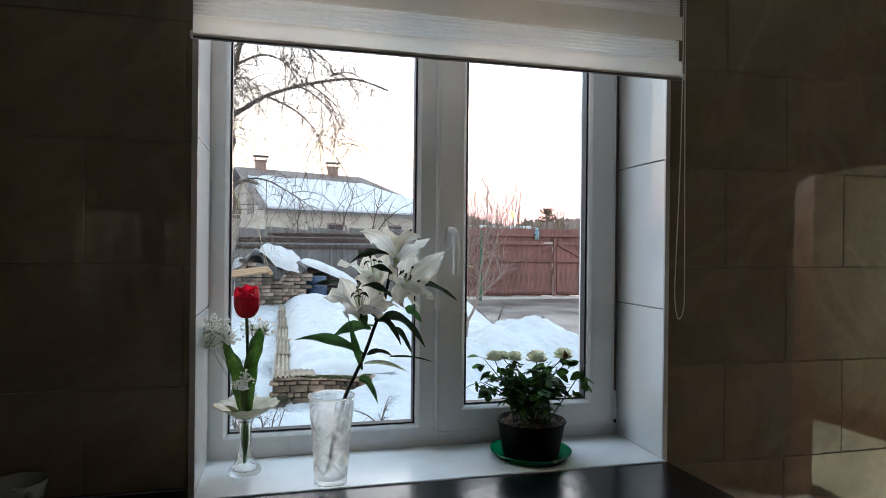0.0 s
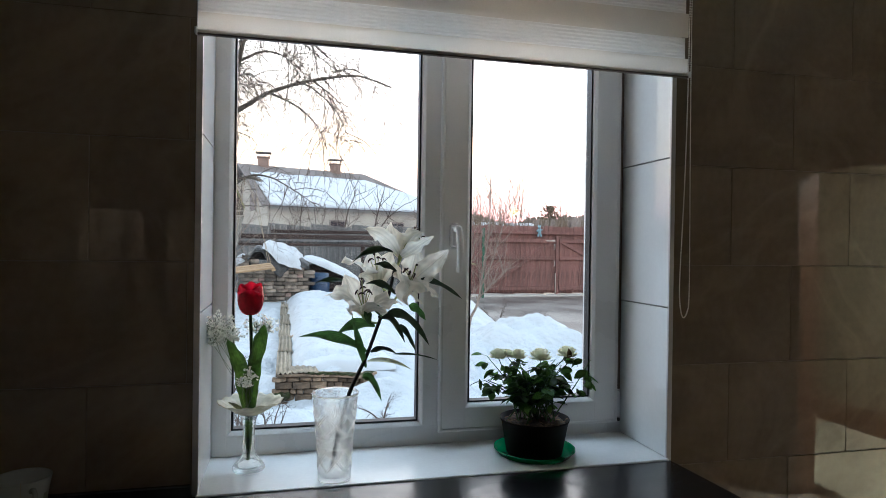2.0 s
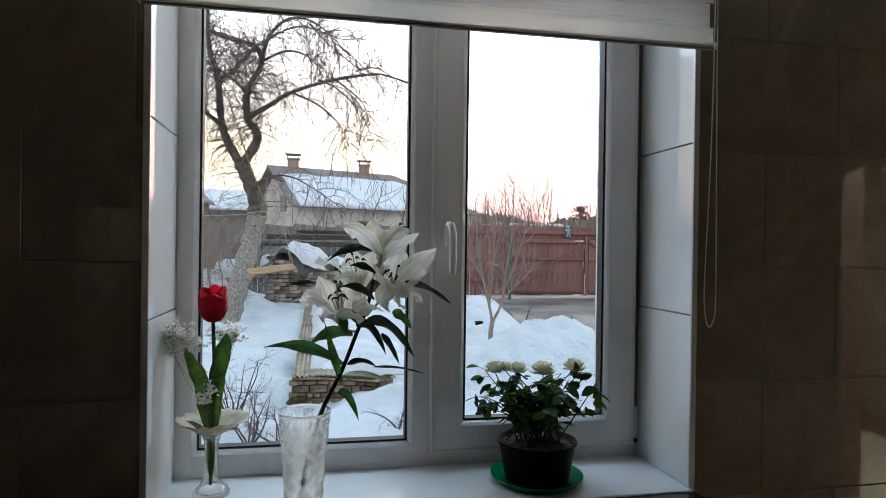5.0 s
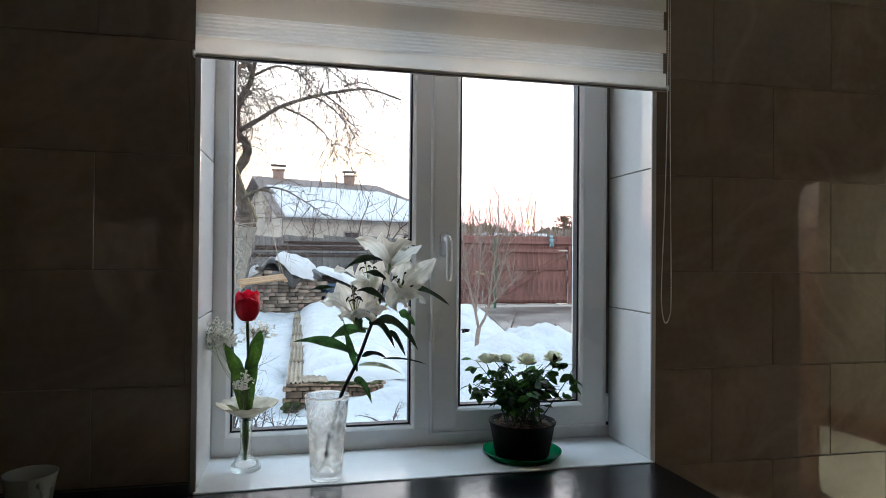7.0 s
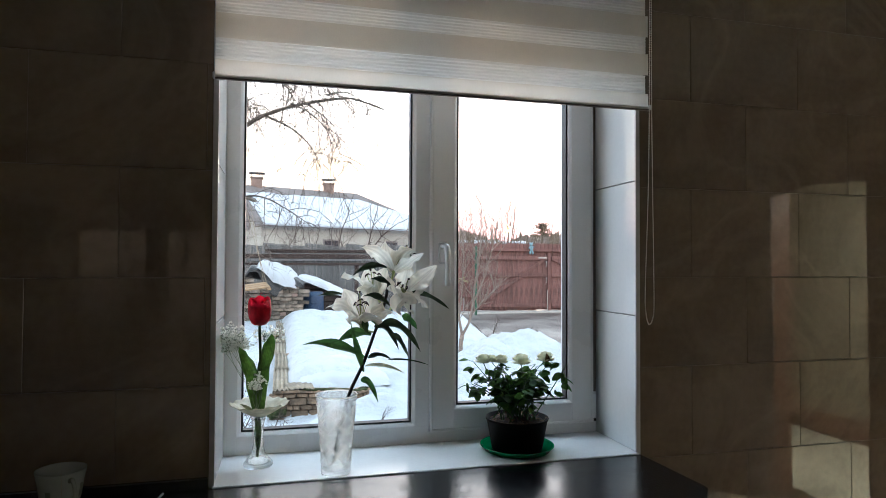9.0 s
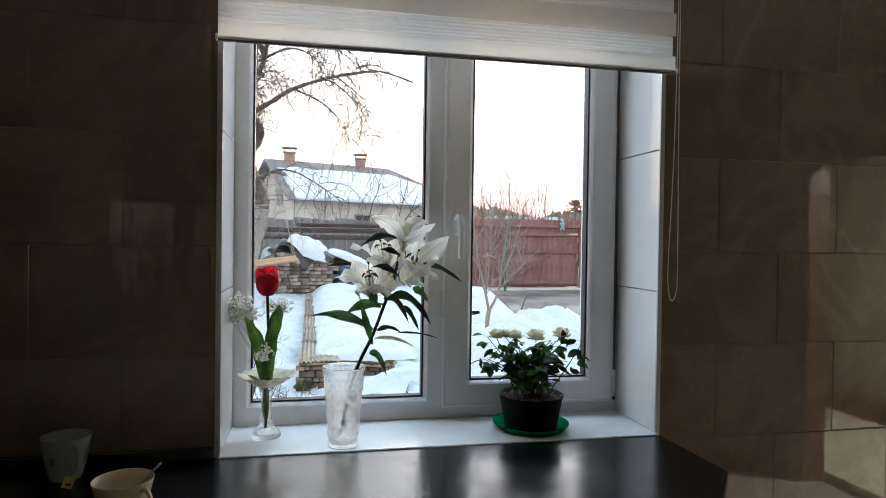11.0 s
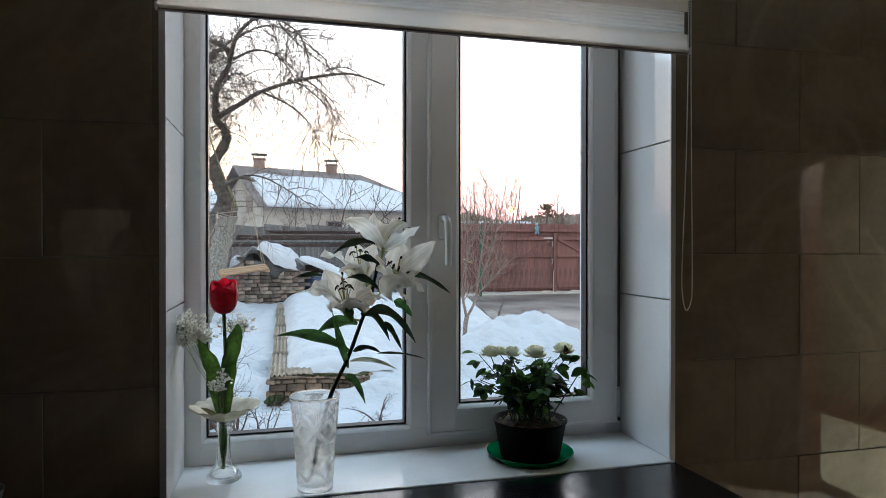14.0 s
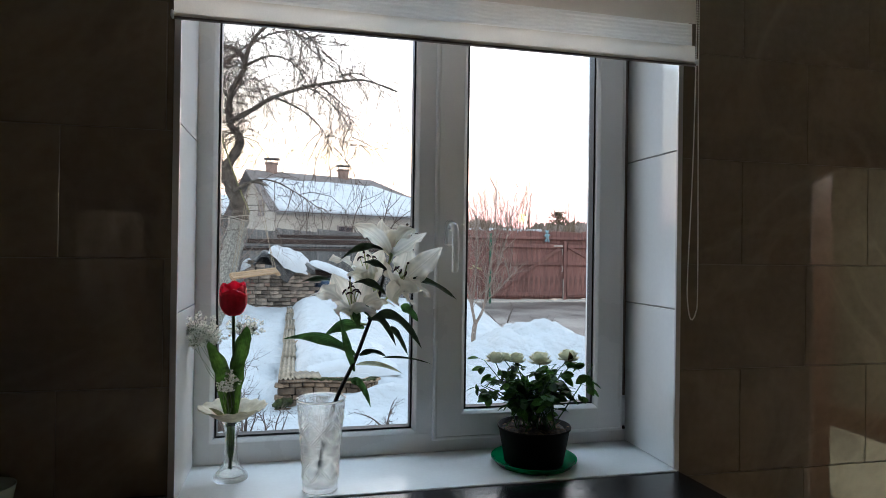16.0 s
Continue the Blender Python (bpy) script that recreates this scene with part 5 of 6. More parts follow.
part("soil", soil, M["soil"], pot, "dry peat with fallen leaves", smooth=True)
litter, chips = random.Random(44), Geo()
for k in range(110):
    a, r = litter.random() * 6.283, 0.086 * math.sqrt(litter.random())
    p = Vector((PX + r * math.cos(a), PY + r * math.sin(a), Z0 + 0.097 - 0.0006 * r / 0.086))
    d = Vector((litter.gauss(0, 1), litter.gauss(0, 1), litter.gauss(0, 0.35))).normalized()
    chips.leaf(p, d, (0.1, 0, 1), litter.uniform(0.009, 0.022), litter.uniform(0.004, 0.009), litter.uniform(-0.6, 0.8), 3)
part("litter", chips, M["litter"], pot, "dry brown leaf litter", kind="stuff")
rose = thing("rose_bush", (PX, PY, Z0 + 0.085), "potted miniature rose with greenish white blooms", "plant")
rng = random.Random(11)
me_leaf = []
for k in range(3):
    g = Geo()
    L = 1.0
    for i in range(7):
        t = i / 6
        w = 0.31 * math.sin(math.pi * (0.05 + 0.93 * t)) ** 0.8 * (1 + 0.06 * (i % 2))
        dz = -0.25 * t * t * (k + 1) / 2
        g.v.extend([(-w, t, dz + 0.10 * w), (0, t, dz - 0.02), (w, t, dz + 0.10 * w)])
    for i in range(6):
        a = 3 * i
        g.f.extend([(a, a + 1, a + 4, a + 3), (a + 1, a + 2, a + 5, a + 4)])
    me_leaf.append(shape("leaf", g, M["rose_leaf"], True))
heads = [(0.757, 0.095, 1.187, 0.026), (0.784, 0.105, 1.189, 0.020), (0.820, 0.11, 1.182, 0.025), (0.872, 0.075, 1.182, 0.031), (0.957, 0.090, 1.186, 0.029)]


def add_leaf(p, d, size):
    ob = piece("leaf", me_leaf[rng.randrange(3)], rose, p)
    q = d.to_track_quat("Y", "Z") @ Euler((rng.gauss(0, 0.25), rng.gauss(0, 0.5), 0)).to_quaternion()
    ob.rotation_mode = "QUATERNION"
    ob.rotation_quaternion = q
    ob.scale = (size, size, size)


nleaf, rest = 0, Geo()
shoots = [(Vector((PX + rng.gauss(0, 0.035), PY + rng.gauss(0, 0.03), Z0 + 0.085)), Vector(h[:3])) for h in heads]
for k in range(28):
    a = k * 2.4 + rng.random() * 0.6
    r = rng.uniform(0.05, 0.155)
    tipz = rng.uniform(1.085, 1.176)
    y = PY + math.sin(a) * r * 0.75
    shoots.append((Vector((PX + rng.gauss(0, 0.03), PY + rng.gauss(0, 0.025), Z0 + 0.085)), Vector((PX + math.cos(a) * r * 1.02, min(y, 0.185), tipz))))
for foot, tip in shoots:
    mid = (foot + tip) / 2 + Vector((rng.gauss(0, 0.012), rng.gauss(0, 0.01), 0.02))
    stems = Geo()
    pts = smooth_path([foot, mid, tip], 8)
    stems.tube(pts, [0.0021 - 0.0009 * i / (len(pts) - 1) for i in range(len(pts))], 5)
    for i in range(6, len(pts), 2):
        if i == len(pts) - 1 and tip.z > 1.18:
            continue
        for n in range(1):
            a = rng.random() * 6.28
            d = Vector((math.cos(a), math.sin(a) * 0.8, rng.uniform(-0.35, 0.45))).normalized()
            j = pts[i] + d * rng.uniform(0.012, 0.03)
            if pts[i].z > 1.172 and tip.z > 1.18:
                continue
            stems.tube([pts[i], j], 0.0006, 3)
            for s in (0, 1, -1):
                dd = (d + d.cross(Vector((0, 0, 1))) * s * 0.9 + Vector((0, 0, -0.2))).normalized()
                e = j + dd * 0.030
                size = rng.uniform(0.021, 0.037)
                if e.y < 0.215 and nleaf < 300:
                    add_leaf(j, dd, size)
                    nleaf += 1
                elif e.y < 0.215:
                    q = dd.to_track_quat("Y", "Z") @ Euler((rng.gauss(0, 0.25), rng.gauss(0, 0.5), 0)).to_quaternion()
                    src, b0 = me_leaf[rng.randrange(3)], len(rest.v)
                    rest.v.extend(tuple(j + q @ (v.co * size)) for v in src.vertices)
                    rest.f.extend(tuple(b0 + n for n in f.vertices) for f in src.polygons)
    part("shoot", stems, M["lily_leaf"], rose, smooth=True)
part("leaf_mass", rest, M["rose_leaf"], rose, smooth=True, kind="stuff")
for hx, hy, hz, r in heads:
    g = Geo()
    for ring, (rad, tilt, cnt) in enumerate(((0.18, 1.35, 3), (0.38, 1.15, 4), (0.62, 0.95, 5), (0.85, 0.70, 5), (1.0, 0.42, 6))):
        for k in range(cnt):
            a0 = k * 6.283 / cnt + ring * 0.7 + rng.gauss(0, 0.1)
            b = len(g.v)
            for i in range(5):
                t = i / 4
                rr = r * (0.15 + rad * 0.9 * t ** 0.8)
                zz = r * (1.25 * math.sin(tilt) * t ** 1.1 * (0.75 if ring > 3 else 0.9)) + 0.002 * math.sin(5 * t + k)
                for j in range(5):
                    s = (j - 2) / 2
                    aa = a0 + s * 3.9 / cnt * (0.5 + 0.5 * math.sin(math.pi * min(0.8, t)))
                    g.v.append((hx + rr * math.cos(aa), hy + rr * math.sin(aa), hz - 0.004 + zz - 0.1 * r * s * s * t))
            for i in range(4):
                for j in range(4):
                    q = b + 5 * i + j
                    g.f.append((q, q + 1, q + 6, q + 5))
    bl = part("bloom", g, M["rose_petal"], rose, "greenish white open rose", smooth=True)
    if hx > 0.95:
        part("withered_petal", Geo().leaf((hx - 0.004, hy - 0.022, hz - 0.004), (-0.1, -0.3, 1), (0, -1, 0.2), 0.030, 0.016, 0.4, 5, 0.3), M["litter"], bl, "withered brown petal", smooth=True)
    sp = Geo()
    for k in range(5):
        a = k * 1.257
        sp.leaf((hx, hy, hz - 0.006), (math.cos(a), math.sin(a), 0.5), (0, 0, 1), 0.018, 0.006, 0.8)
    part("sepals", sp, M["rose_leaf"], bl)

# ---- mugs on the worktop ----
def mug(x, y, r, h, material, label, turn, prints):
    z = 0.9062
    ob = thing("mug", (x, y, z), label, "mug", group="mugs on the worktop")
    prof = [(0.001, 0.002), (r * 0.56, 0.0), (r * 0.62, 0.003), (r * 0.68, h * 0.12), (r * 0.82, h * 0.4), (r * 0.92, h * 0.75), (r, h * 0.98), (r * 0.995, h), (r * 0.96, h * 0.985), (r * 0.88, h * 0.74), (r * 0.77, h * 0.4), (r * 0.6, h * 0.08), (0.001, h * 0.06)]
    part("cup", Geo().lathe((x, y, z), prof, 40), material, ob, smooth=True)
    d = Vector((math.cos(turn), math.sin(turn), 0))
    o = Vector((x, y, z))
    pts = smooth_path([o + d * r * 0.90 + Vector((0, 0, h * 0.82)), o + d * (r * 1.18) + Vector((0, 0, h * 0.86)), o + d * (r * 1.42) + Vector((0, 0, h * 0.66)), o + d * (r * 1.30) + Vector((0, 0, h * 0.38)), o + d * (r * 0.74) + Vector((0, 0, h * 0.24))], 5)
    part("handle", Geo().tube(pts, [0.0055 - 0.0015 * math.sin(math.pi * i / (len(pts) - 1)) for i in range(len(pts))], 8), material, ob, smooth=True)
    for a0, a1, v0, v1 in prints:
        g = Geo()
        rows = []
        for i in range(5):
            v = v0 + (v1 - v0) * i / 4
            rr = r * (0.70 + 0.30 * v ** 0.8) * 1.006
            rows.append([(x + rr * math.cos(a0 + (a1 - a0) * j / 5), y + rr * math.sin(a0 + (a1 - a0) * j / 5), z + h * v) for j in range(6)])
        part("print", g.quad_strip(rows, close=False), M["mug_print"], ob, "faded dark printed mark", smooth=True)
    return ob


mug(-0.326, -0.085, 0.053, 0.100, M["mug_white"], "white china mug with a faded print and a tea bag tag", radians(-52), ((radians(-112), radians(-98), 0.45, 0.62), (radians(-22), radians(-8), 0.4, 0.7)))
mug(-0.135, -0.335, 0.057, 0.082, M["mug_cream"], "cream china mug with a small printed mark", radians(-38), ((radians(-104), radians(-90), 0.42, 0.62),))
spoon = thing("teaspoon", (-0.15, -0.335, 0.915), "thin steel teaspoon standing in the cream mug", "spoon")
handle_line = smooth_path([(-0.150, -0.345, 0.925), (-0.105, -0.338, 0.975), (-0.066, -0.331, 1.014)], 5)
part("handle", Geo().tube(handle_line, [0.0014 + 0.0009 * i / (len(handle_line) - 1) for i in range(len(handle_line))], 6), M["galvanised"], spoon, smooth=True)
part("bowl", Geo().blob((-0.158, -0.346, 0.917), (0.014, 0.010, 0.004), 8, 0.02, 2), M["galvanised"], spoon, smooth=True)
tag = thing("tea_bag_tag", (-0.292, -0.148, 0.907), "yellow paper tea bag tag hanging from the mug", "tag")
tm = Matrix.Translation((-0.299, -0.150, 0.918)) @ Matrix.Rotation(radians(-22), 4, "X") @ Matrix.Rotation(radians(12), 4, "Y")
part("paper", Geo().box(-0.011, 0.011, -0.0004, 0.0004, -0.011, 0.013, 0, tm), M["tag_yellow"], tag)
part("print_bar", Geo().box(-0.004, 0.008, -0.0009, -0.0005, -0.006, 0.000, 0, tm), M["tag_print"], tag, "dark printed bar")
part("string", Geo().tube(smooth_path([tm @ Vector((0, 0, 0.013)), (-0.305, -0.145, 0.96), (-0.310, -0.138, 1.0075), (-0.312, -0.128, 1.0)], 5), 0.0005, 4), M["rope"], tag)

# ---- garden: raised bed ----
bed = thing("raised_bed", (0.5, 6.0, -0.1), "raised garden bed walled with flat stones under snow", "garden bed")
part("fill", Geo().prism([(0.12, 5.14), (0.52, 5.13), (0.95, 4.98), (1.05, 5.3), (1.1, 12.2), (0.10, 12.2)], -0.2, 0.10), M["mortar"], bed)
rng = random.Random(21)
line = smooth_path([(0.10, 5.10, 0), (0.45, 5.09, 0), (0.72, 5.02, 0), (0.95, 4.92, 0), (1.06, 5.06, 0)], 8)
run = [0.0]
for i in range(1, len(line)):
    run.append(run[-1] + (line[i] - line[i - 1]).length)


def along(s):
    s = max(0.0, min(run[-1] - 1e-4, s))
    i = max(k for k in range(len(run) - 1) if run[k] <= s)
    t = (s - run[i]) / (run[i + 1] - run[i])
    p = line[i].lerp(line[i + 1], t)
    d = (line[i + 1] - line[i]).normalized()
    return p, math.atan2(d.y, d.x)


z = -0.275
for row, hgt in enumerate((0.08, 0.065, 0.07, 0.055, 0.075, 0.05)):
    s = -0.02 - 0.05 * (row % 2)
    while s < run[-1]:
        w = rng.choice((0.07, 0.10, 0.13, 0.18))
        p, a = along(s + w / 2)
        c = 0.008
        me = shape("stone", Geo().box(-w / 2 + 0.004, w / 2 - 0.004, -0.03, 0.05, 0, hgt - 0.006, c), M["stone"])
        piece("stone", me, bed, (p.x, p.y + rng.uniform(-0.012, 0.012), z), (rng.gauss(0, 0.03), rng.gauss(0, 0.02), a + rng.gauss(0, 0.04)))
        s += w
    z += hgt
s = 0.0
while s < run[-1] - 0.05:
    p, a = along(s + 0.13)
    me = shape("cap_stone", Geo().box(-0.14, 0.14, -0.055, 0.10, 0, 0.028, 0.007), M["stone"])
    piece("cap_stone", me, bed, (p.x, p.y - 0.005, 0.122 + rng.uniform(0, 0.006)), (rng.gauss(0, 0.03), 0, a + rng.gauss(0, 0.05)))
    s += 0.27
for k in range(9):
    p, a = along(0.36 + 0.085 * k)
    part("moss", Geo().blob((p.x, p.y - 0.03, 0.155), (0.055, 0.045, 0.014), 7, 0.5, k), M["moss"], bed, "green moss tuft", smooth=True)
for k in range(4):
    part("moss", Geo().blob((0.09 + 0.03 * k, 5.06, -0.09 + 0.02 * (k % 2)), (0.05, 0.05, 0.04), 6, 0.5, k + 9), M["moss"], bed, "green moss tuft", smooth=True)
for k in range(6):
    y0 = 5.04 + k * 1.16
    rows = []
    for i in range(33):
        t = i / 32
        x = 0.092 + 0.165 * t + 0.012 * (k % 2) - 0.004 * k
        zc = 0.168 + 0.013 * math.cos(t * 2 * math.pi * 3.5) + 0.011 * (k % 2) + 0.018 * k - 0.04 * max(0, t - 0.75)
        rows.append([(x, y0, zc), (x, y0 + 0.6, zc + 0.008), (x, y0 + 1.2, zc + 0.016)])
    part("coping_sheet", Geo().quad_strip(rows, close=False), M["corrugated"], bed, "weathered corrugated coping sheet", thick=0.008, smooth=True)
rows = []
for i in range(61):
    p, a = along(0.14 + 0.26 * i / 60)
    q = Vector((math.sin(a), -math.cos(a), 0))
    zc = 0.172 + 0.005 * math.cos(i / 60 * 2 * math.pi * 5) + 0.01 * math.sin(i / 20)
    rows.append([tuple(p + q * 0.05 + Vector((0.03, 0, zc - 0.012))), tuple(p - q * 0.06 + Vector((0, 0, zc))), tuple(p - q * 0.18 + Vector((-0.04, 0, zc + 0.012)))])
part("coping_sheet", Geo().quad_strip(rows, close=False), M["corrugated"], bed, "weathered corrugated coping sheet", thick=0.007, smooth=True)
for k in range(5):
    y = 6.2 + rng.random() * 5.5
    me = shape("stone", Geo().box(-0.07, 0.07, -0.05, 0.05, 0, 0.07, 0.012), M["stone"])
    piece("stone", me, bed, (0.30 + rng.random() * 0.06, y, 0.145 + 0.012 * (y - 5)), (rng.gauss(0, 0.3), rng.gauss(0, 0.2), rng.random() * 3))

# ---- brick pile with tarpaulin ----
pile = thing("brick_stack", (-0.3, 12.2, 0.25), "stack of loose grey and red bricks", "brick stack")
part("core", Geo().box(-0.70, 0.54, 12.06, 12.9, 0.1, 1.0), M["mortar"], pile)
me_red_brick = shape("brick", Geo().box(-0.0575, 0.0575, -0.06, 0.06, 0, 0.068, 0.006), M["chimney_brick"])
me_brick = [shape("brick", Geo().box(-w / 2, w / 2, -0.06, 0.06, 0, 0.072, 0.005), M["brick"]) for w in (0.115, 0.17, 0.235)]
for row in range(10):
    x = -0.74 - 0.06 * (row % 2) + (0.08 if row == 9 else 0)
    while x < (0.54 if row < 9 else 0.40):
        k = rng.choice((0, 1, 2, 2))
        w = (0.115, 0.17, 0.235)[k]
        piece("brick", me_red_brick if k == 0 and rng.random() < 0.45 else me_brick[k], pile, (x + w / 2, 12.05 + rng.uniform(-0.045, 0.03), 0.23 + row * 0.078 + rng.gauss(0, 0.004)), (rng.gauss(0, 0.03), rng.gauss(0, 0.03), rng.gauss(0, 0.06)))
        x += w + 0.006
for row in range(10):
    for k in range(3):
        piece("brick", me_brick[2], pile, (0.57 + rng.uniform(-0.02, 0.02), 12.2 + 0.24 * k, 0.23 + row * 0.078), (0, 0, math.pi / 2 + rng.gauss(0, 0.03)))
for row in range(3):
    for k in range(2 - row // 2):
        piece("brick", me_brick[1], pile, (-0.66 + 0.18 * k + rng.uniform(-0.02, 0.02), 12.12 + rng.uniform(-0.03, 0.03), 1.01 + row * 0.078), (0, 0, rng.gauss(0, 0.08)))


def between(rows, x):
    """Height over x on a line through the rows, eased."""
    for (xa, za), (xb, zb) in zip(rows, rows[1:]):
        if x <= xb:
            t = max(0.0, (x - xa) / (xb - xa))
            t = t * t * (3 - 2 * t)
            return za + (zb - za) * t
    return rows[-1][1]


SHEET_TOP = ((-0.62, 1.26), (-0.42, 1.43), (-0.2, 1.41), (0.05, 1.34), (0.3, 1.26), (0.5, 1.19), (0.64, 1.08))
SHEET_HEM = ((-0.62, 1.12), (-0.50, 1.30), (-0.34, 1.30), (-0.18, 1.08), (-0.06, 0.84), (0.06, 0.79), (0.15, 0.90), (0.26, 1.02), (0.64, 0.97))


def sheet_point(x, t):
    """The sheet from its back hem over the ridge and down the front."""
    top, hem = between(SHEET_TOP, x), between(SHEET_HEM, x)
    if t < 0.45:
        k = t / 0.45
        y, z = 12.85 - 0.5 * k, top - 0.30 * (1 - k) ** 2
    elif t < 0.7:
        k = (t - 0.45) / 0.25
        y, z = 12.35 - 0.33 * math.sin(k * math.pi / 2), top - (0.05 + 0.2 * (top - hem)) * (1 - math.cos(k * math.pi / 2))
    else:
        k = (t - 0.7) / 0.3
        z0 = top - (0.05 + 0.2 * (top - hem))
        y, z = 12.02 - 0.10 * k * (1 if hem < 0.95 else 0.4), z0 + (min(hem, z0 - 0.02) - z0) * k
        y -= 0.035 * k * math.sin(26 * x + 1.5 * k)
    w = 0.035 * noise.noise(Vector((x * 6 + 2 * t, t * 5, 1))) + 0.015 * noise.noise(Vector((x * 15, t * 12, 4)))
    return (x + 0.05 * max(0.0, t - 0.7) * math.sin(9 * t), y - w, z + w)


tp = [[sheet_point(-0.62 + 1.26 * i / 40, j / 34) for j in range(35)] for i in range(41)]
single("tarpaulin", Geo().quad_strip(tp, close=False), M["tarp"], "dark grey tarpaulin draped over the bricks", "tarpaulin", smooth=True, at=(-0.2, 12.2, 0.95), thick=0.008)


def snow_cover(cx, cy, sx, sy, under, thick, seed, n=22):
    """Snow lying on a surface: full in the middle, rounded off and ragged at the rim."""
    rows = []
    for i in range(n + 1):
        row = []
        for j in range(n + 1):
            u, v = 2 * i / n - 1, 2 * j / n - 1
            k = 1 + 0.18 * noise.noise(Vector((u * 1.6 + seed, v * 1.6, seed)))
            x, y = cx + sx * u * k, cy + sy * v * k
            m = max(0.0, 1 - abs(u) ** 3.5) * max(0.0, 1 - abs(v) ** 3.5)
            row.append((x, y, under(x, y) - 0.03 + (thick * (1 + 0.35 * noise.noise(Vector((x * 4, y * 4, seed)))) + 0.03) * m ** 0.45))
        rows.append(row)
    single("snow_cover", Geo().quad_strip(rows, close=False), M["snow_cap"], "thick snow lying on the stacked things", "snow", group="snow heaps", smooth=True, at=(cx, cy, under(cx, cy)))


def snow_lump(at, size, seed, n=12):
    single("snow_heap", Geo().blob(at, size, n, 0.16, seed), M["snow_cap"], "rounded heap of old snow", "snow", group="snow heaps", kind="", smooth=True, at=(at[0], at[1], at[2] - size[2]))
snow_cover(0.09, 12.24, 0.42, 0.33, lambda x, y: between(SHEET_TOP, x) - 0.22 * max(0.0, (12.25 - y) / 0.33) * max(0.0, min(1.0, (x + 0.3) / 0.3)), 0.17, 3)
snow_cover(-0.77, 12.30, 0.11, 0.24, lambda x, y: 1.04 + 0.5 * (x + 0.86), 0.17, 5)
snow_cover(0.86, 5.72, 0.52, 0.52, lambda x, y: 0.14 + 0.12 * (y - 5.0), 0.11, 27)
snow_cover(1.18, 13.05, 0.62, 0.42, lambda x, y: 1.10 - 0.42 * (x - 0.72), 0.16, 8)
snow_lump((-1.36, 11.2, 0.98), (0.27, 0.32, 0.20), 12)
snow_lump((-1.72, 11.3, 0.62), (0.50, 0.48, 0.36), 15, 14)
snow_lump((0.78, 11.75, 0.36), (0.32, 0.3, 0.16), 19)
crate = thing("plank_pile", (0.95, 13.1, 0.2), "pile of old dark planks under the snow", "plank pile")
for k in range(6):
    part("plank", Geo().box(0.66, 1.84 - 0.16 * max(0, k - 2), 12.75 + 0.02 * k, 13.4, 0.2 + 0.14 * k, 0.32 + 0.14 * k, 0.01), M["dark_plank"], crate)
single("stump", Geo().lathe((-1.36, 11.2, 0.1), [(0.26, 0), (0.22, 0.2), (0.21, 0.77), (0.001, 0.78)], 18, lambda a, i: (1 + 0.06 * math.sin(5 * a), 0)), M["stone"], "old stump capped with snow", "stump", smooth=True, at=(-1.36, 11.2, 0.1))
bz = ground_z(-1.30, 11.0) - 0.02
single("basin", Geo().lathe((-1.30, 11.0, bz), [(0.13, 0.0), (0.14, 0.012), (0.115, 0.09), (0.10, 0.125), (0.001, 0.13)], 24), M["maroon"], "upturned dark red plastic basin in the snow", "basin", smooth=True, at=(-1.30, 11.0, bz))
barrel = thing("rain_barrel", (0.87, 12.4, 0.2), "blue plastic rain barrel beside the bricks", "barrel")
part("drum", Geo().lathe((0.87, 12.4, 0.2), [(0.001, 0), (0.19, 0), (0.215, 0.08), (0.225, 0.3), (0.215, 0.55), (0.20, 0.66), (0.001, 0.66)], 24), M["barrel_blue"], barrel, smooth=True)
for zz in (0.33, 0.62):
    part("hoop", Geo().lathe((0.87, 12.4, zz), [(0.221, 0), (0.232, 0.012), (0.221, 0.024)], 24), M["barrel_blue"], barrel, smooth=True)

# ---- trees ----
def wander(rng, p, d, length, n, sag, wob):
    pts = [p.copy()]
    step = length / n
    for i in range(n):
        d = (d + Vector((rng.gauss(0, wob), rng.gauss(0, wob), rng.gauss(0, wob) - sag))).normalized()
        p = p + d * step
        pts.append(p.copy())
    return pts


def spray(geo, rng, pts, count, length, sag, r0, depth, wob=0.22, start=0.15, upward=0.0, sides=3):
    """Side twigs along a limb, each with finer ones."""
    for k in range(count):
        i = rng.uniform(start, 1.0) * (len(pts) - 1)
        a = min(int(i), len(pts) - 2)
        p = pts[a].lerp(pts[a + 1], i - a)
        d = (pts[a + 1] - pts[a]).normalized()
        o = d.orthogonal().normalized()
        o.rotate(Matrix.Rotation(rng.random() * 6.283, 3, d))
        way = (o + d * rng.uniform(0.1, 0.9) + Vector((0, 0, upward))).normalized()
        L = length * rng.uniform(0.45, 1.15)
        tw = wander(rng, p, way, L, 6 if depth else 4, sag, wob)
        geo.tube(tw, [r0 * (1 - 0.75 * j / (len(tw) - 1)) for j in range(len(tw))], sides, cap=False)
        if depth:
            spray(geo, rng, tw, max(2, int(2.6 * L / length + 1)), length * 0.45, sag * 1.2, r0 * 0.6, depth - 1, wob, 0.25, upward * 0.6, 3)


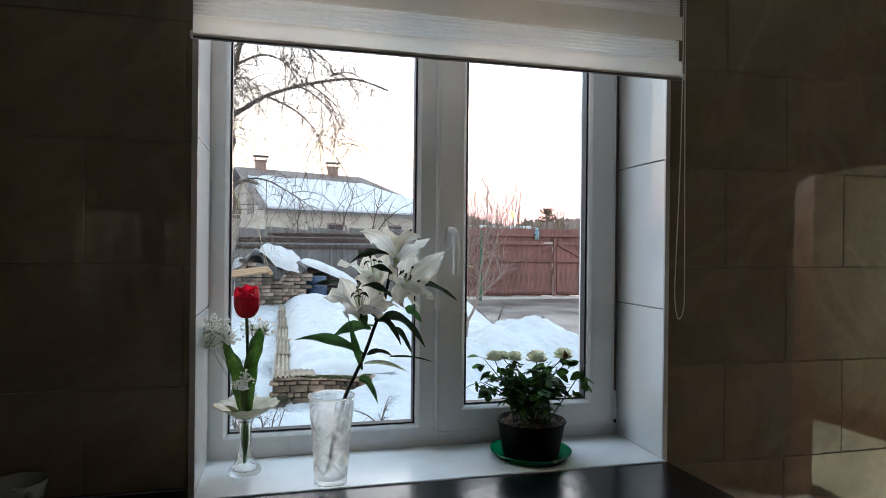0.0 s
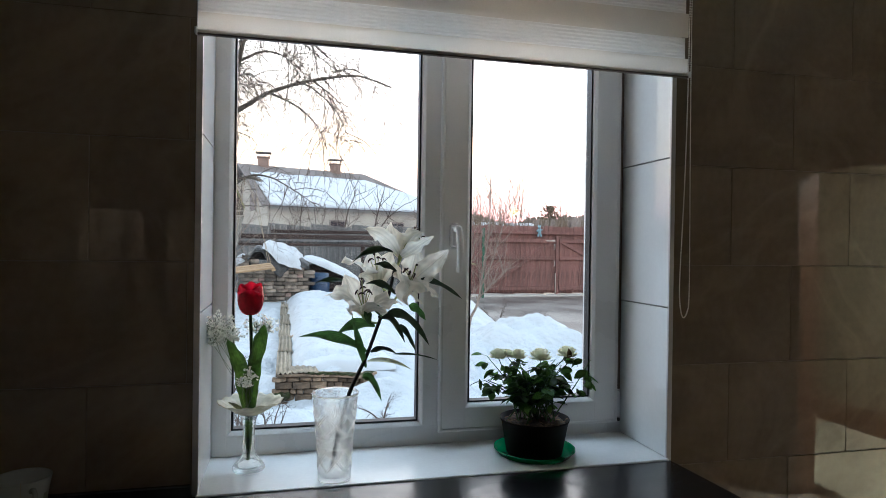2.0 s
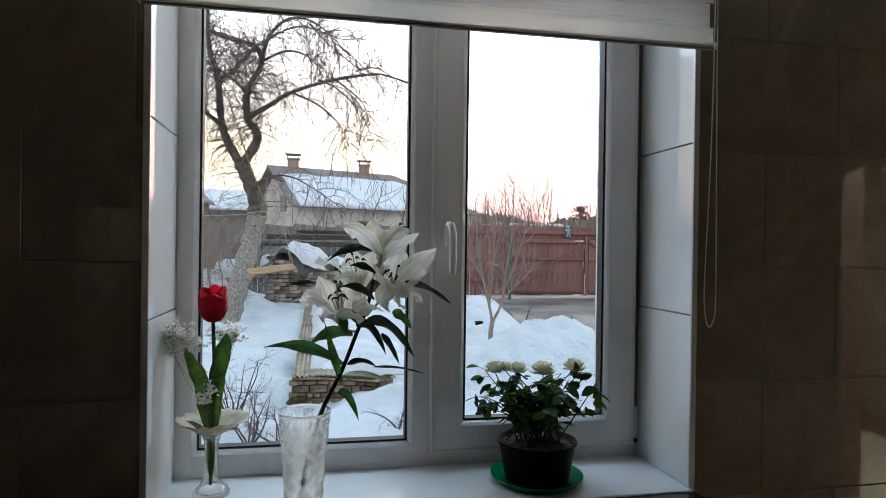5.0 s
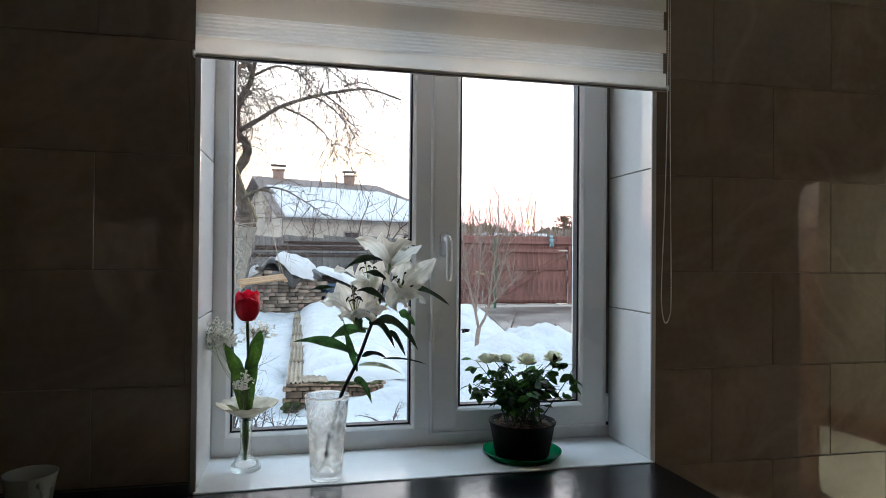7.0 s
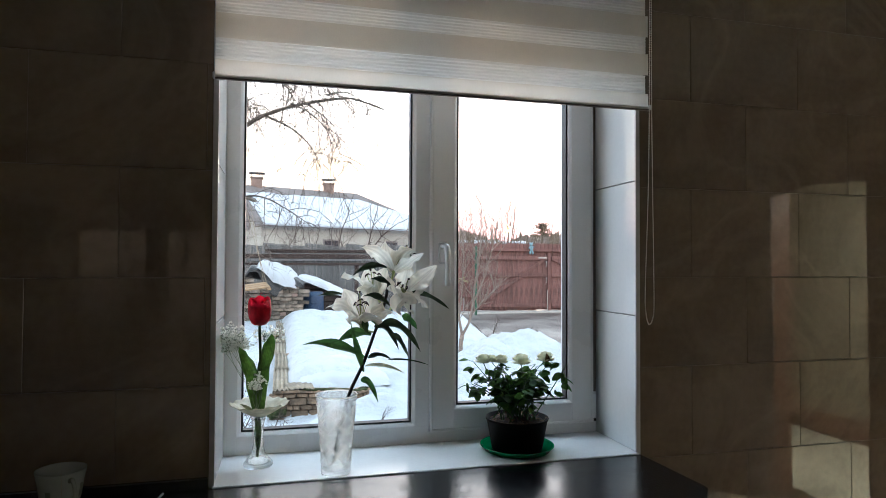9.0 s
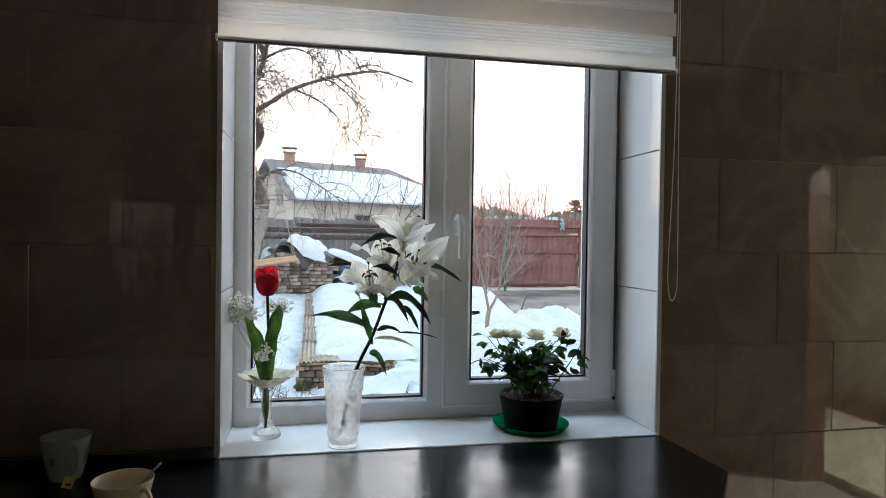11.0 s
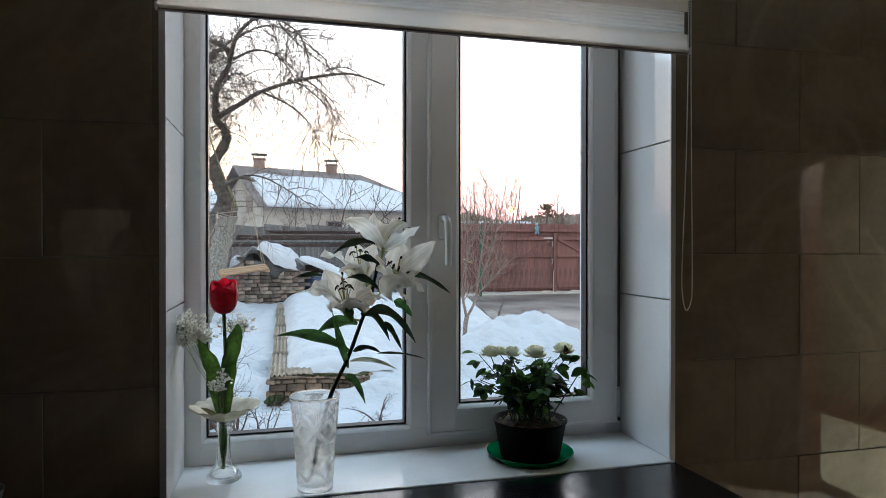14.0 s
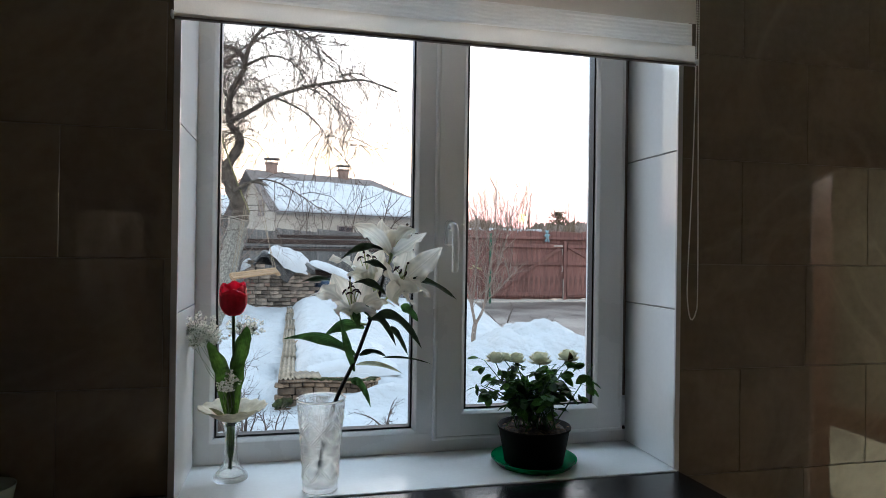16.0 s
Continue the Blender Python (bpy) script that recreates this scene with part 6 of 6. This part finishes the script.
TYY = 9.7
apple = thing("apple_tree", (-1.05, TYY, 0.15), "old bare apple tree with a limewashed trunk", "tree")
rng = random.Random(8)
def limb(rows, r0, r1, n=6, k=10):
    pts = smooth_path([(x, TYY + y, z) for x, y, z in rows], n)
    return pts, [r1 + (r0 - r1) * (1 - i / (len(pts) - 1)) ** 1.4 + 0.08 * r0 * math.sin(i * 1.9) for i in range(len(pts))]
lime, lr = limb([(-1.17, 0, 0.10), (-1.06, 0, 0.55), (-0.92, 0, 1.05), (-0.78, 0, 1.6), (-0.70, 0, 1.95)], 0.20, 0.155)
lr[0], lr[1] = 0.25, 0.22
part("trunk", Geo().tube(lime, lr, 14), M["lime_bark"], apple, "limewashed white lower trunk", smooth=True)
limbs = Geo()
paths = []
for rows, r0, r1 in (
    ([(-0.70, 0, 1.94), (-0.70, 0, 2.15), (-0.84, 0, 2.55), (-0.98, 0, 2.85)], 0.155, 0.115),
    ([(-0.97, 0, 2.80), (-1.20, 0.1, 3.2), (-1.32, 0.15, 3.55), (-1.40, 0.2, 4.3), (-1.55, 0.3, 4.8), (-1.6, 0.3, 5.5)], 0.085, 0.04),
    ([(-0.95, 0, 2.82), (-0.72, -0.05, 3.22), (-0.74, -0.1, 3.40), (-0.88, -0.1, 3.62), (-0.85, -0.15, 4.1), (-0.66, -0.1, 4.5), (-0.75, -0.1, 4.80), (-1.2, 0, 4.95), (-1.6, 0.1, 5.1)], 0.085, 0.035),
    ([(-0.87, -0.1, 3.60), (-0.50, -0.25, 3.80), (-0.15, -0.35, 4.01), (0.41, -0.45, 4.20), (1.0, -0.5, 4.33), (1.38, -0.5, 4.36), (1.90, -0.55, 4.20)], 0.050, 0.016),
    ([(-0.66, -0.1, 4.50), (-0.55, -0.3, 4.85), (-0.30, -0.4, 5.15), (0.05, -0.5, 5.2), (0.45, -0.6, 4.95), (0.62, -0.6, 4.55)], 0.04, 0.012),
    ([(-1.40, 0.2, 4.2), (-1.1, 0.4, 4.6), (-0.7, 0.6, 5.1), (-0.1, 0.8, 5.5), (0.5, 0.8, 5.4)], 0.04, 0.012),
    ([(-1.30, 0.1, 3.5), (-1.7, 0.0, 3.75), (-2.2, -0.2, 3.8), (-2.8, -0.3, 3.5)], 0.04, 0.01),
    ([(-0.86, -0.1, 4.0), (-1.2, -0.4, 4.25), (-1.7, -0.6, 4.4), (-2.3, -0.7, 4.2)], 0.035, 0.01),
    ([(-0.80, 0.0, 2.40), (-0.45, -0.2, 2.62), (-0.1, -0.3, 2.60), (0.35, -0.4, 2.35), (0.7, -0.4, 2.1)], 0.022, 0.006),
    ([(0.30, -0.45, 4.22), (0.6, -0.6, 4.05), (0.95, -0.7, 3.7), (1.15, -0.7, 3.3)], 0.02, 0.006),
    ([(-0.62, -0.1, 4.58), (-0.27, -0.2, 4.73), (0.03, -0.3, 4.68), (0.23, -0.35, 4.52), (0.41, -0.4, 4.24)], 0.026, 0.008),
    ([(0.15, -0.5, 5.12), (0.39, -0.5, 4.86), (0.68, -0.5, 4.63), (0.95, -0.55, 4.41)], 0.018, 0.006),
    ([(0.20, -0.5, 5.05), (0.62, -0.5, 4.92), (0.93, -0.55, 4.90)], 0.014, 0.005),
    ([(0.53, -0.4, 4.28), (0.81, -0.5, 4.06), (1.03, -0.5, 3.86), (1.13, -0.55, 3.58)], 0.018, 0.006),
    ([(-0.15, -0.32, 4.03), (0.32, -0.4, 3.80), (0.64, -0.45, 3.50), (0.81, -0.5, 3.12)], 0.022, 0.006),
    ([(0.72, -0.46, 3.40), (0.91, -0.5, 3.36), (1.12, -0.5, 3.26), (1.34, -0.5, 3.04)], 0.010, 0.004),
    ([(0.90, -0.48, 4.40), (1.20, -0.5, 4.47), (1.46, -0.5, 4.37), (1.66, -0.5, 4.17)], 0.016, 0.006),
    ([(-0.86, -0.1, 4.0), (-0.63, -0.2, 4.29), (-0.43, -0.2, 4.32), (-0.28, -0.2, 4.15)], 0.020, 0.007),
    ([(-1.40, 0.15, 4.30), (-1.07, 0.1, 4.42), (-0.85, -0.05, 4.28)], 0.020, 0.014),
):
    pts, rad = limb(rows, r0, r1)
    limbs.tube(pts, rad, 8)
    paths.append((pts, r0))
part("limbs", limbs, M["bark"], apple, "dark gnarled bark", smooth=True)
tw = Geo()
for i, (pts, r0) in enumerate(paths):
    if i == 0:
        spray(tw, rng, pts, 30, 1.0, 0.14, 0.0072, 1, 0.24)
        continue
    spray(tw, rng, pts, (0, 105, 130, 11, 32, 58, 60, 60, 16, 6, 16, 9, 6, 7, 8, 4, 6, 16, 14)[i], 0.9, 0.19, 0.0078, 2, 0.28)
    spray(tw, rng, pts, (0, 18, 26, 7, 10, 12, 13, 13, 4, 3, 5, 3, 2, 3, 4, 2, 2, 5, 4)[i], 1.5, 0.23, 0.0085, 2, 0.15)
    spray(tw, rng, pts, (0, 50, 60, 24, 22, 30, 30, 30, 8, 9, 13, 12, 9, 10, 12, 7, 11, 10, 8)[i], 0.32, -0.05, 0.0075, 1, 0.32)
for i, count in ((2, 12), (3, 16), (4, 10), (9, 5), (13, 5), (14, 7)):
    spray(tw, rng, paths[i][0], count, 1.25, 0.42, 0.0062, 1, 0.12)
part("twigs", tw, M["twig"], apple, "thin drooping twigs", kind="stuff")

swing = thing("swing", (-0.37, 8.6, 1.07), "wooden board swing on ropes under the tree", "swing")
sm = Matrix.Translation((-0.37, 8.6, 1.085)) @ Matrix.Rotation(radians(-3.5), 4, "Y") @ Matrix.Rotation(radians(15), 4, "X") @ Matrix.Rotation(radians(14), 4, "Z")
for k in range(3):
    part("slat", Geo().box(-0.35, 0.35, -0.14 + 0.1 * k, -0.058 + 0.1 * k, 0, 0.026, 0.003, sm), M["swing_wood"], swing)
part("edge_bar", Geo().box(0.30, 0.36, -0.15, 0.16, -0.035, 0.0, 0.004, sm), M["swing_wood"], swing)
part("edge_bar", Geo().box(-0.36, -0.30, -0.15, 0.16, -0.035, 0.0, 0.004, sm), M["swing_wood"], swing)
part("rope", Geo().tube(smooth_path([(-0.52, 9.46, 2.08), (-0.62, 9.50, 2.31), (-0.74, 9.52, 2.60), (-0.95, 9.54, 3.2), (-1.17, 9.56, 3.88)], 5), 0.013, 6), M["green_rope"], swing, "faded greenish rope tied up the tree", smooth=True)
for sx, sy, tx in ((0.31, -0.13, -0.46), (0.31, 0.13, -0.36), (-0.33, -0.13, -0.50), (-0.33, 0.13, -0.52)):
    q = sm @ Vector((sx, sy, 0.02))
    part("rope", Geo().tube([q, q.lerp(Vector((tx, 9.3, 2.55)), 0.5) + Vector((0, 0, -0.01)), (tx, 9.3, 2.57)], 0.0045, 5), M["rope"], swing)
part("hanging_branch", Geo().tube(smooth_path([(-0.82, 9.65, 2.42), (-0.6, 9.4, 2.54), (-0.42, 9.28, 2.58), (-0.25, 9.2, 2.52)], 4), [0.03] * 6 + [0.026] * 6 + [0.02], 7), M["bark"], swing, smooth=True)

line = thing("washing_line", (-0.74, TYY, 2.0), "pale washing line knotted round the apple tree", "washing line")
for k, (zz, tilt) in enumerate(((1.93, 0.03), (1.97, -0.05), (2.02, 0.02))):
    part("coil", Geo().tube([(-0.70 + 0.164 * math.cos(j * math.pi / 8), TYY + 0.164 * math.sin(j * math.pi / 8), zz + tilt * math.cos(j * math.pi / 8)) for j in range(17)], 0.009, 6), M["old_rope"], line, smooth=True)
part("taut_line", Geo().tube(smooth_path([(-0.84, TYY - 0.12, 1.98), (-1.6, TYY - 0.35, 1.93), (-2.6, TYY - 0.7, 1.95), (-4.2, TYY - 1.2, 2.05)], 5), 0.006, 5), M["old_rope"], line, smooth=True)
part("loose_end", Geo().tube(smooth_path([(-0.84, TYY - 0.135, 1.95), (-0.89, TYY - 0.13, 1.8), (-0.95, TYY - 0.12, 1.66), (-1.04, TYY - 0.12, 1.57), (-1.02, TYY - 0.12, 1.52)], 5), 0.006, 5), M["old_rope"], line, smooth=True)

sap = thing("young_tree", (2.39, 6.0, 0.3), "bare young tree with pale upright stems in the snow", "tree")
rng = random.Random(31)
st = Geo()
sp = []
for rows, r0 in (
    ([(2.39, 6.0, 0.2), (2.40, 6.0, 0.45), (2.42, 6.0, 0.58)], 0.029),
    ([(2.42, 6.0, 0.57), (2.36, 6.0, 0.85), (2.28, 6.02, 1.2), (2.22, 6.03, 1.6), (2.2, 6.05, 2.05)], 0.0195),
    ([(2.42, 6.0, 0.57), (2.53, 6.0, 0.80), (2.58, 5.98, 1.2), (2.64, 5.95, 1.7), (2.66, 5.95, 2.25)], 0.0195),
    ([(2.376, 6.0, 0.78), (2.41, 6.0, 1.1), (2.44, 6.02, 1.6), (2.42, 6.02, 2.1)], 0.012),
    ([(2.555, 5.995, 0.97), (2.7, 5.98, 1.3), (2.83, 5.95, 1.8), (2.93, 5.92, 2.35)], 0.012),
    ([(2.535, 6.0, 0.83), (2.68, 5.97, 1.0), (2.86, 5.93, 1.2)], 0.008),
    ([(2.30, 6.0, 1.1), (2.14, 6.0, 1.35), (2.02, 6.0, 1.7)], 0.010),
):
    pts = smooth_path(rows, 6)
    st.tube(pts, [r0 * (1 - 0.72 * i / (len(pts) - 1)) if r0 < 0.02 else r0 for i in range(len(pts))], 7)
    sp.append(pts)
part("stem_fork", st, M["young_twig"], sap, smooth=True)
tw = Geo()
for pts in sp[1:]:
    spray(tw, rng, pts, 20, 0.5, -0.03, 0.006, 1, 0.10, 0.15, 0.9)
part("twigs", tw, M["young_twig"], sap, kind="stuff")
dry = Geo()
for k in range(9):
    a = k * 2.4
    dry.leaf((2.40 + 0.03 * math.cos(a), 5.96 + 0.02 * math.sin(a), 1.26 + 0.012 * (k % 4)), (math.cos(a), math.sin(a), 0.5 - 0.3 * (k % 3)), (0, 0, 1), 0.075, 0.035, 0.6, 4)
part("dry_leaves", dry, M["pale_leaf"], sap, "withered yellowish leaves", smooth=True, kind="stuff")
jx, jy = 2.72, 7.8
jz = ground_z(jx, jy) - 0.005
single("buried_pot", Geo().lathe((jx, jy, jz), [(0.001, 0.0), (0.050, 0.0), (0.058, 0.085), (0.066, 0.087), (0.066, 0.105), (0.058, 0.106), (0.052, 0.05), (0.001, 0.05)], 16), M["pot"], "small dark plastic pot half sunk in the snow", "flower pot", smooth=False, at=(jx, jy, jz))

def bare_tree(name, at, height, spread, label, seed, material, stems=3, count=12, thin=0.012, up=0.6, wob=0.12):
    rng = random.Random(seed)
    ob = thing(name, at, label, "tree" if "tree" in name else "shrub", group="bare trees and shrubs")
    a, b = Geo(), Geo()
    for k in range(stems):
        d = Vector((rng.gauss(0, spread), rng.gauss(0, spread), 1)).normalized()
        pts = wander(rng, Vector(at), d, height * rng.uniform(0.75, 1.05), 9, -0.03, wob)
        a.tube(pts, [thin * 1.8 * (1 - 0.8 * j / 9) for j in range(10)], 6)
        spray(b, rng, pts, count, height * 0.36, -0.02, thin * 0.5, 1, wob * 1.15, 0.2, up)
    part("stem", a, material, ob, smooth=True)
    part("twigs", b, material, ob, kind="stuff")
    return ob

# small tree over the grey fence and brush beside the apple tree
bare_tree("fruit_tree", (2.1, 17.2, 0.2), 3.6, 0.5, "small bare fruit tree behind the grey fence", 3, M["twig"], 4, 12, 0.024, 0.3)
bare_tree("fruit_tree", (0.6, 18.0, 0.2), 3.2, 0.6, "small bare fruit tree behind the grey fence", 4, M["twig"], 3, 8, 0.018, 0.2)
for k, (x, y, h) in enumerate(((-1.62, 10.5, 2.3), (-1.35, 11.1, 1.9), (-1.85, 11.4, 2.7), (-2.4, 10.9, 2.4), (-1.75, 12.6, 2.2), (-1.45, 12.2, 2.5), (-2.1, 12.0, 2.3))):
    bare_tree("shrub", (x, y, 0.15), h, 0.35, "tangled bare shrub beside the apple tree", 40 + k, M["young_twig"], 7, 13, 0.011, 0.05, 0.2)
# low twigs near the house
for k, (x, y, h, s) in enumerate(((-0.18, 3.75, 0.62, 0.8), (0.08, 3.6, 0.45, 0.9), (-0.35, 4.1, 0.7, 0.7), (1.02, 3.9, 0.34, 1.1), (4.15, 8.3, 0.45, 0.6), (4.6, 9.0, 0.4, 0.7), (3.7, 8.6, 0.6, 0.9))):
    bare_tree("shrub", (x, y, ground_z(x, y) - 0.03), h, s * 0.7, "thin bare shoots poking out of the snow", 60 + k, M["twig"], 7 if k < 3 else 4, 6, 0.0055, 0.2)
# tall shoots behind the red fence
rng = random.Random(77)
for k in range(24):
    x = 4.9 + k * (0.21 if k < 14 else 0.26) + rng.uniform(-0.25, 0.25)
    y = 19 + rng.uniform(0, 5)
    bare_tree("tall_shrub", (x * y / 17, y, 0.1), rng.uniform(3.0, 4.2) * (1.0 if k < 17 else 0.80), 0.16, "tall upright bare shoots behind the fence", 100 + k, M["golden_twig"], 6, 8, 0.013, 1.7, 0.05)
far = Geo()
rng = random.Random(91)
conifer = thing("pine_tree", (57.5, 130, 0), "lone dark pine over the far wood", "tree")
part("trunk", Geo().tube([(57.5, 130, 0), (57.7, 130, 9)], [0.3, 0.15], 6), M["bark"], conifer)
cr = Geo()
for k in range(130):
    t = rng.random()
    cr.blob((57.6 + rng.gauss(0, 0.95) * (1.15 - 0.6 * t), 130 + rng.gauss(0, 1.0), 7.8 + 3.0 * t), (0.22, 0.22, 0.18), 5, 0.8, k)
part("crown", cr, M["far_conifer"], conifer, kind="stuff")
wood = Geo()
for k in range(900):
    x = -140 + k * 0.36 + rng.uniform(-1, 1)
    y = 150 + rng.uniform(-12, 25)
    top_z = 9.3 + 0.7 * noise.noise(Vector((x * 0.05, 0, 0))) + rng.gauss(0, 0.3) - 2.6 * math.exp(-((x - 0.6 - y * 0.368) / 6.0) ** 2)
    wood.blob((x, y, top_z * 0.5), (rng.uniform(1.5, 3.2), 1.5, top_z * 0.50), 7, 0.22, k)
    if k % 2 == 0:
        wood.tube([(x + rng.uniform(-1, 1), y, top_z * 0.7), (x + rng.uniform(-1.2, 1.2), y, top_z + rng.uniform(0.0, 0.5))], [0.10, 0.03], 3)
tagged(single("far_woods", wood, M["far_wood"], "hazy bare wood along the horizon", "woods", kind="stuff"))

# ---- wall tiles ----
TW, TH, GAP = 0.412, 0.278, 0.0015
ROW0 = 0.889 - 4 * TH
tiles = {}


def tile_mesh(w, h):
    key = (round(w, 3), round(h, 3))
    if key not in tiles:
        tiles[key] = shape("tile", Geo().box(0, key[0], -0.0004, 0.0076, 0, key[1], 0.0011), M["wall_tile"])
    return tiles[key]


rng = random.Random(2)
for row in range(10):
    z0 = ROW0 + row * TH
    za, zb = max(0.0, z0 + GAP / 2), min(HIGH, z0 + TH - GAP / 2)
    if zb - za < 0.02:
        continue
    x0 = 1.415 - 0.206 * (row % 2 == 1) - 9 * TW
    for k in range(16):
        xa, xb = max(XL, x0 + k * TW + GAP / 2), min(XR, x0 + (k + 1) * TW - GAP / 2)
        if xb - xa < 0.01:
            continue
        spans = [(xa, xb, za, zb)]
        if zb > Z0 - 0.03 and za < Z1 + 0.012 and xb > W0 - 0.0135 and xa < W1 + 0.0135:
            spans = []
            if xa < W0 - 0.0135:
                spans.append((xa, W0 - 0.0135, za, zb))
            if xb > W1 + 0.0135:
                spans.append((W1 + 0.0135, xb, za, zb))
            ia, ib = max(xa, W0 - 0.0135), min(xb, W1 + 0.0135)
            if za < Z0 - 0.03:
                spans.append((ia, ib, za, Z0 - 0.031))
            if zb > Z1 + 0.012:
                spans.append((ia, ib, Z1 + 0.013, zb))
        for a, b, c, d in spans:
            if b - a > 0.006 and d - c > 0.006:
                piece("tile", tile_mesh(b - a, d - c), wall, (a, 0.0002 * rng.random(), c), (rng.gauss(0, 0.0012), 0, rng.gauss(0, 0.0012)))
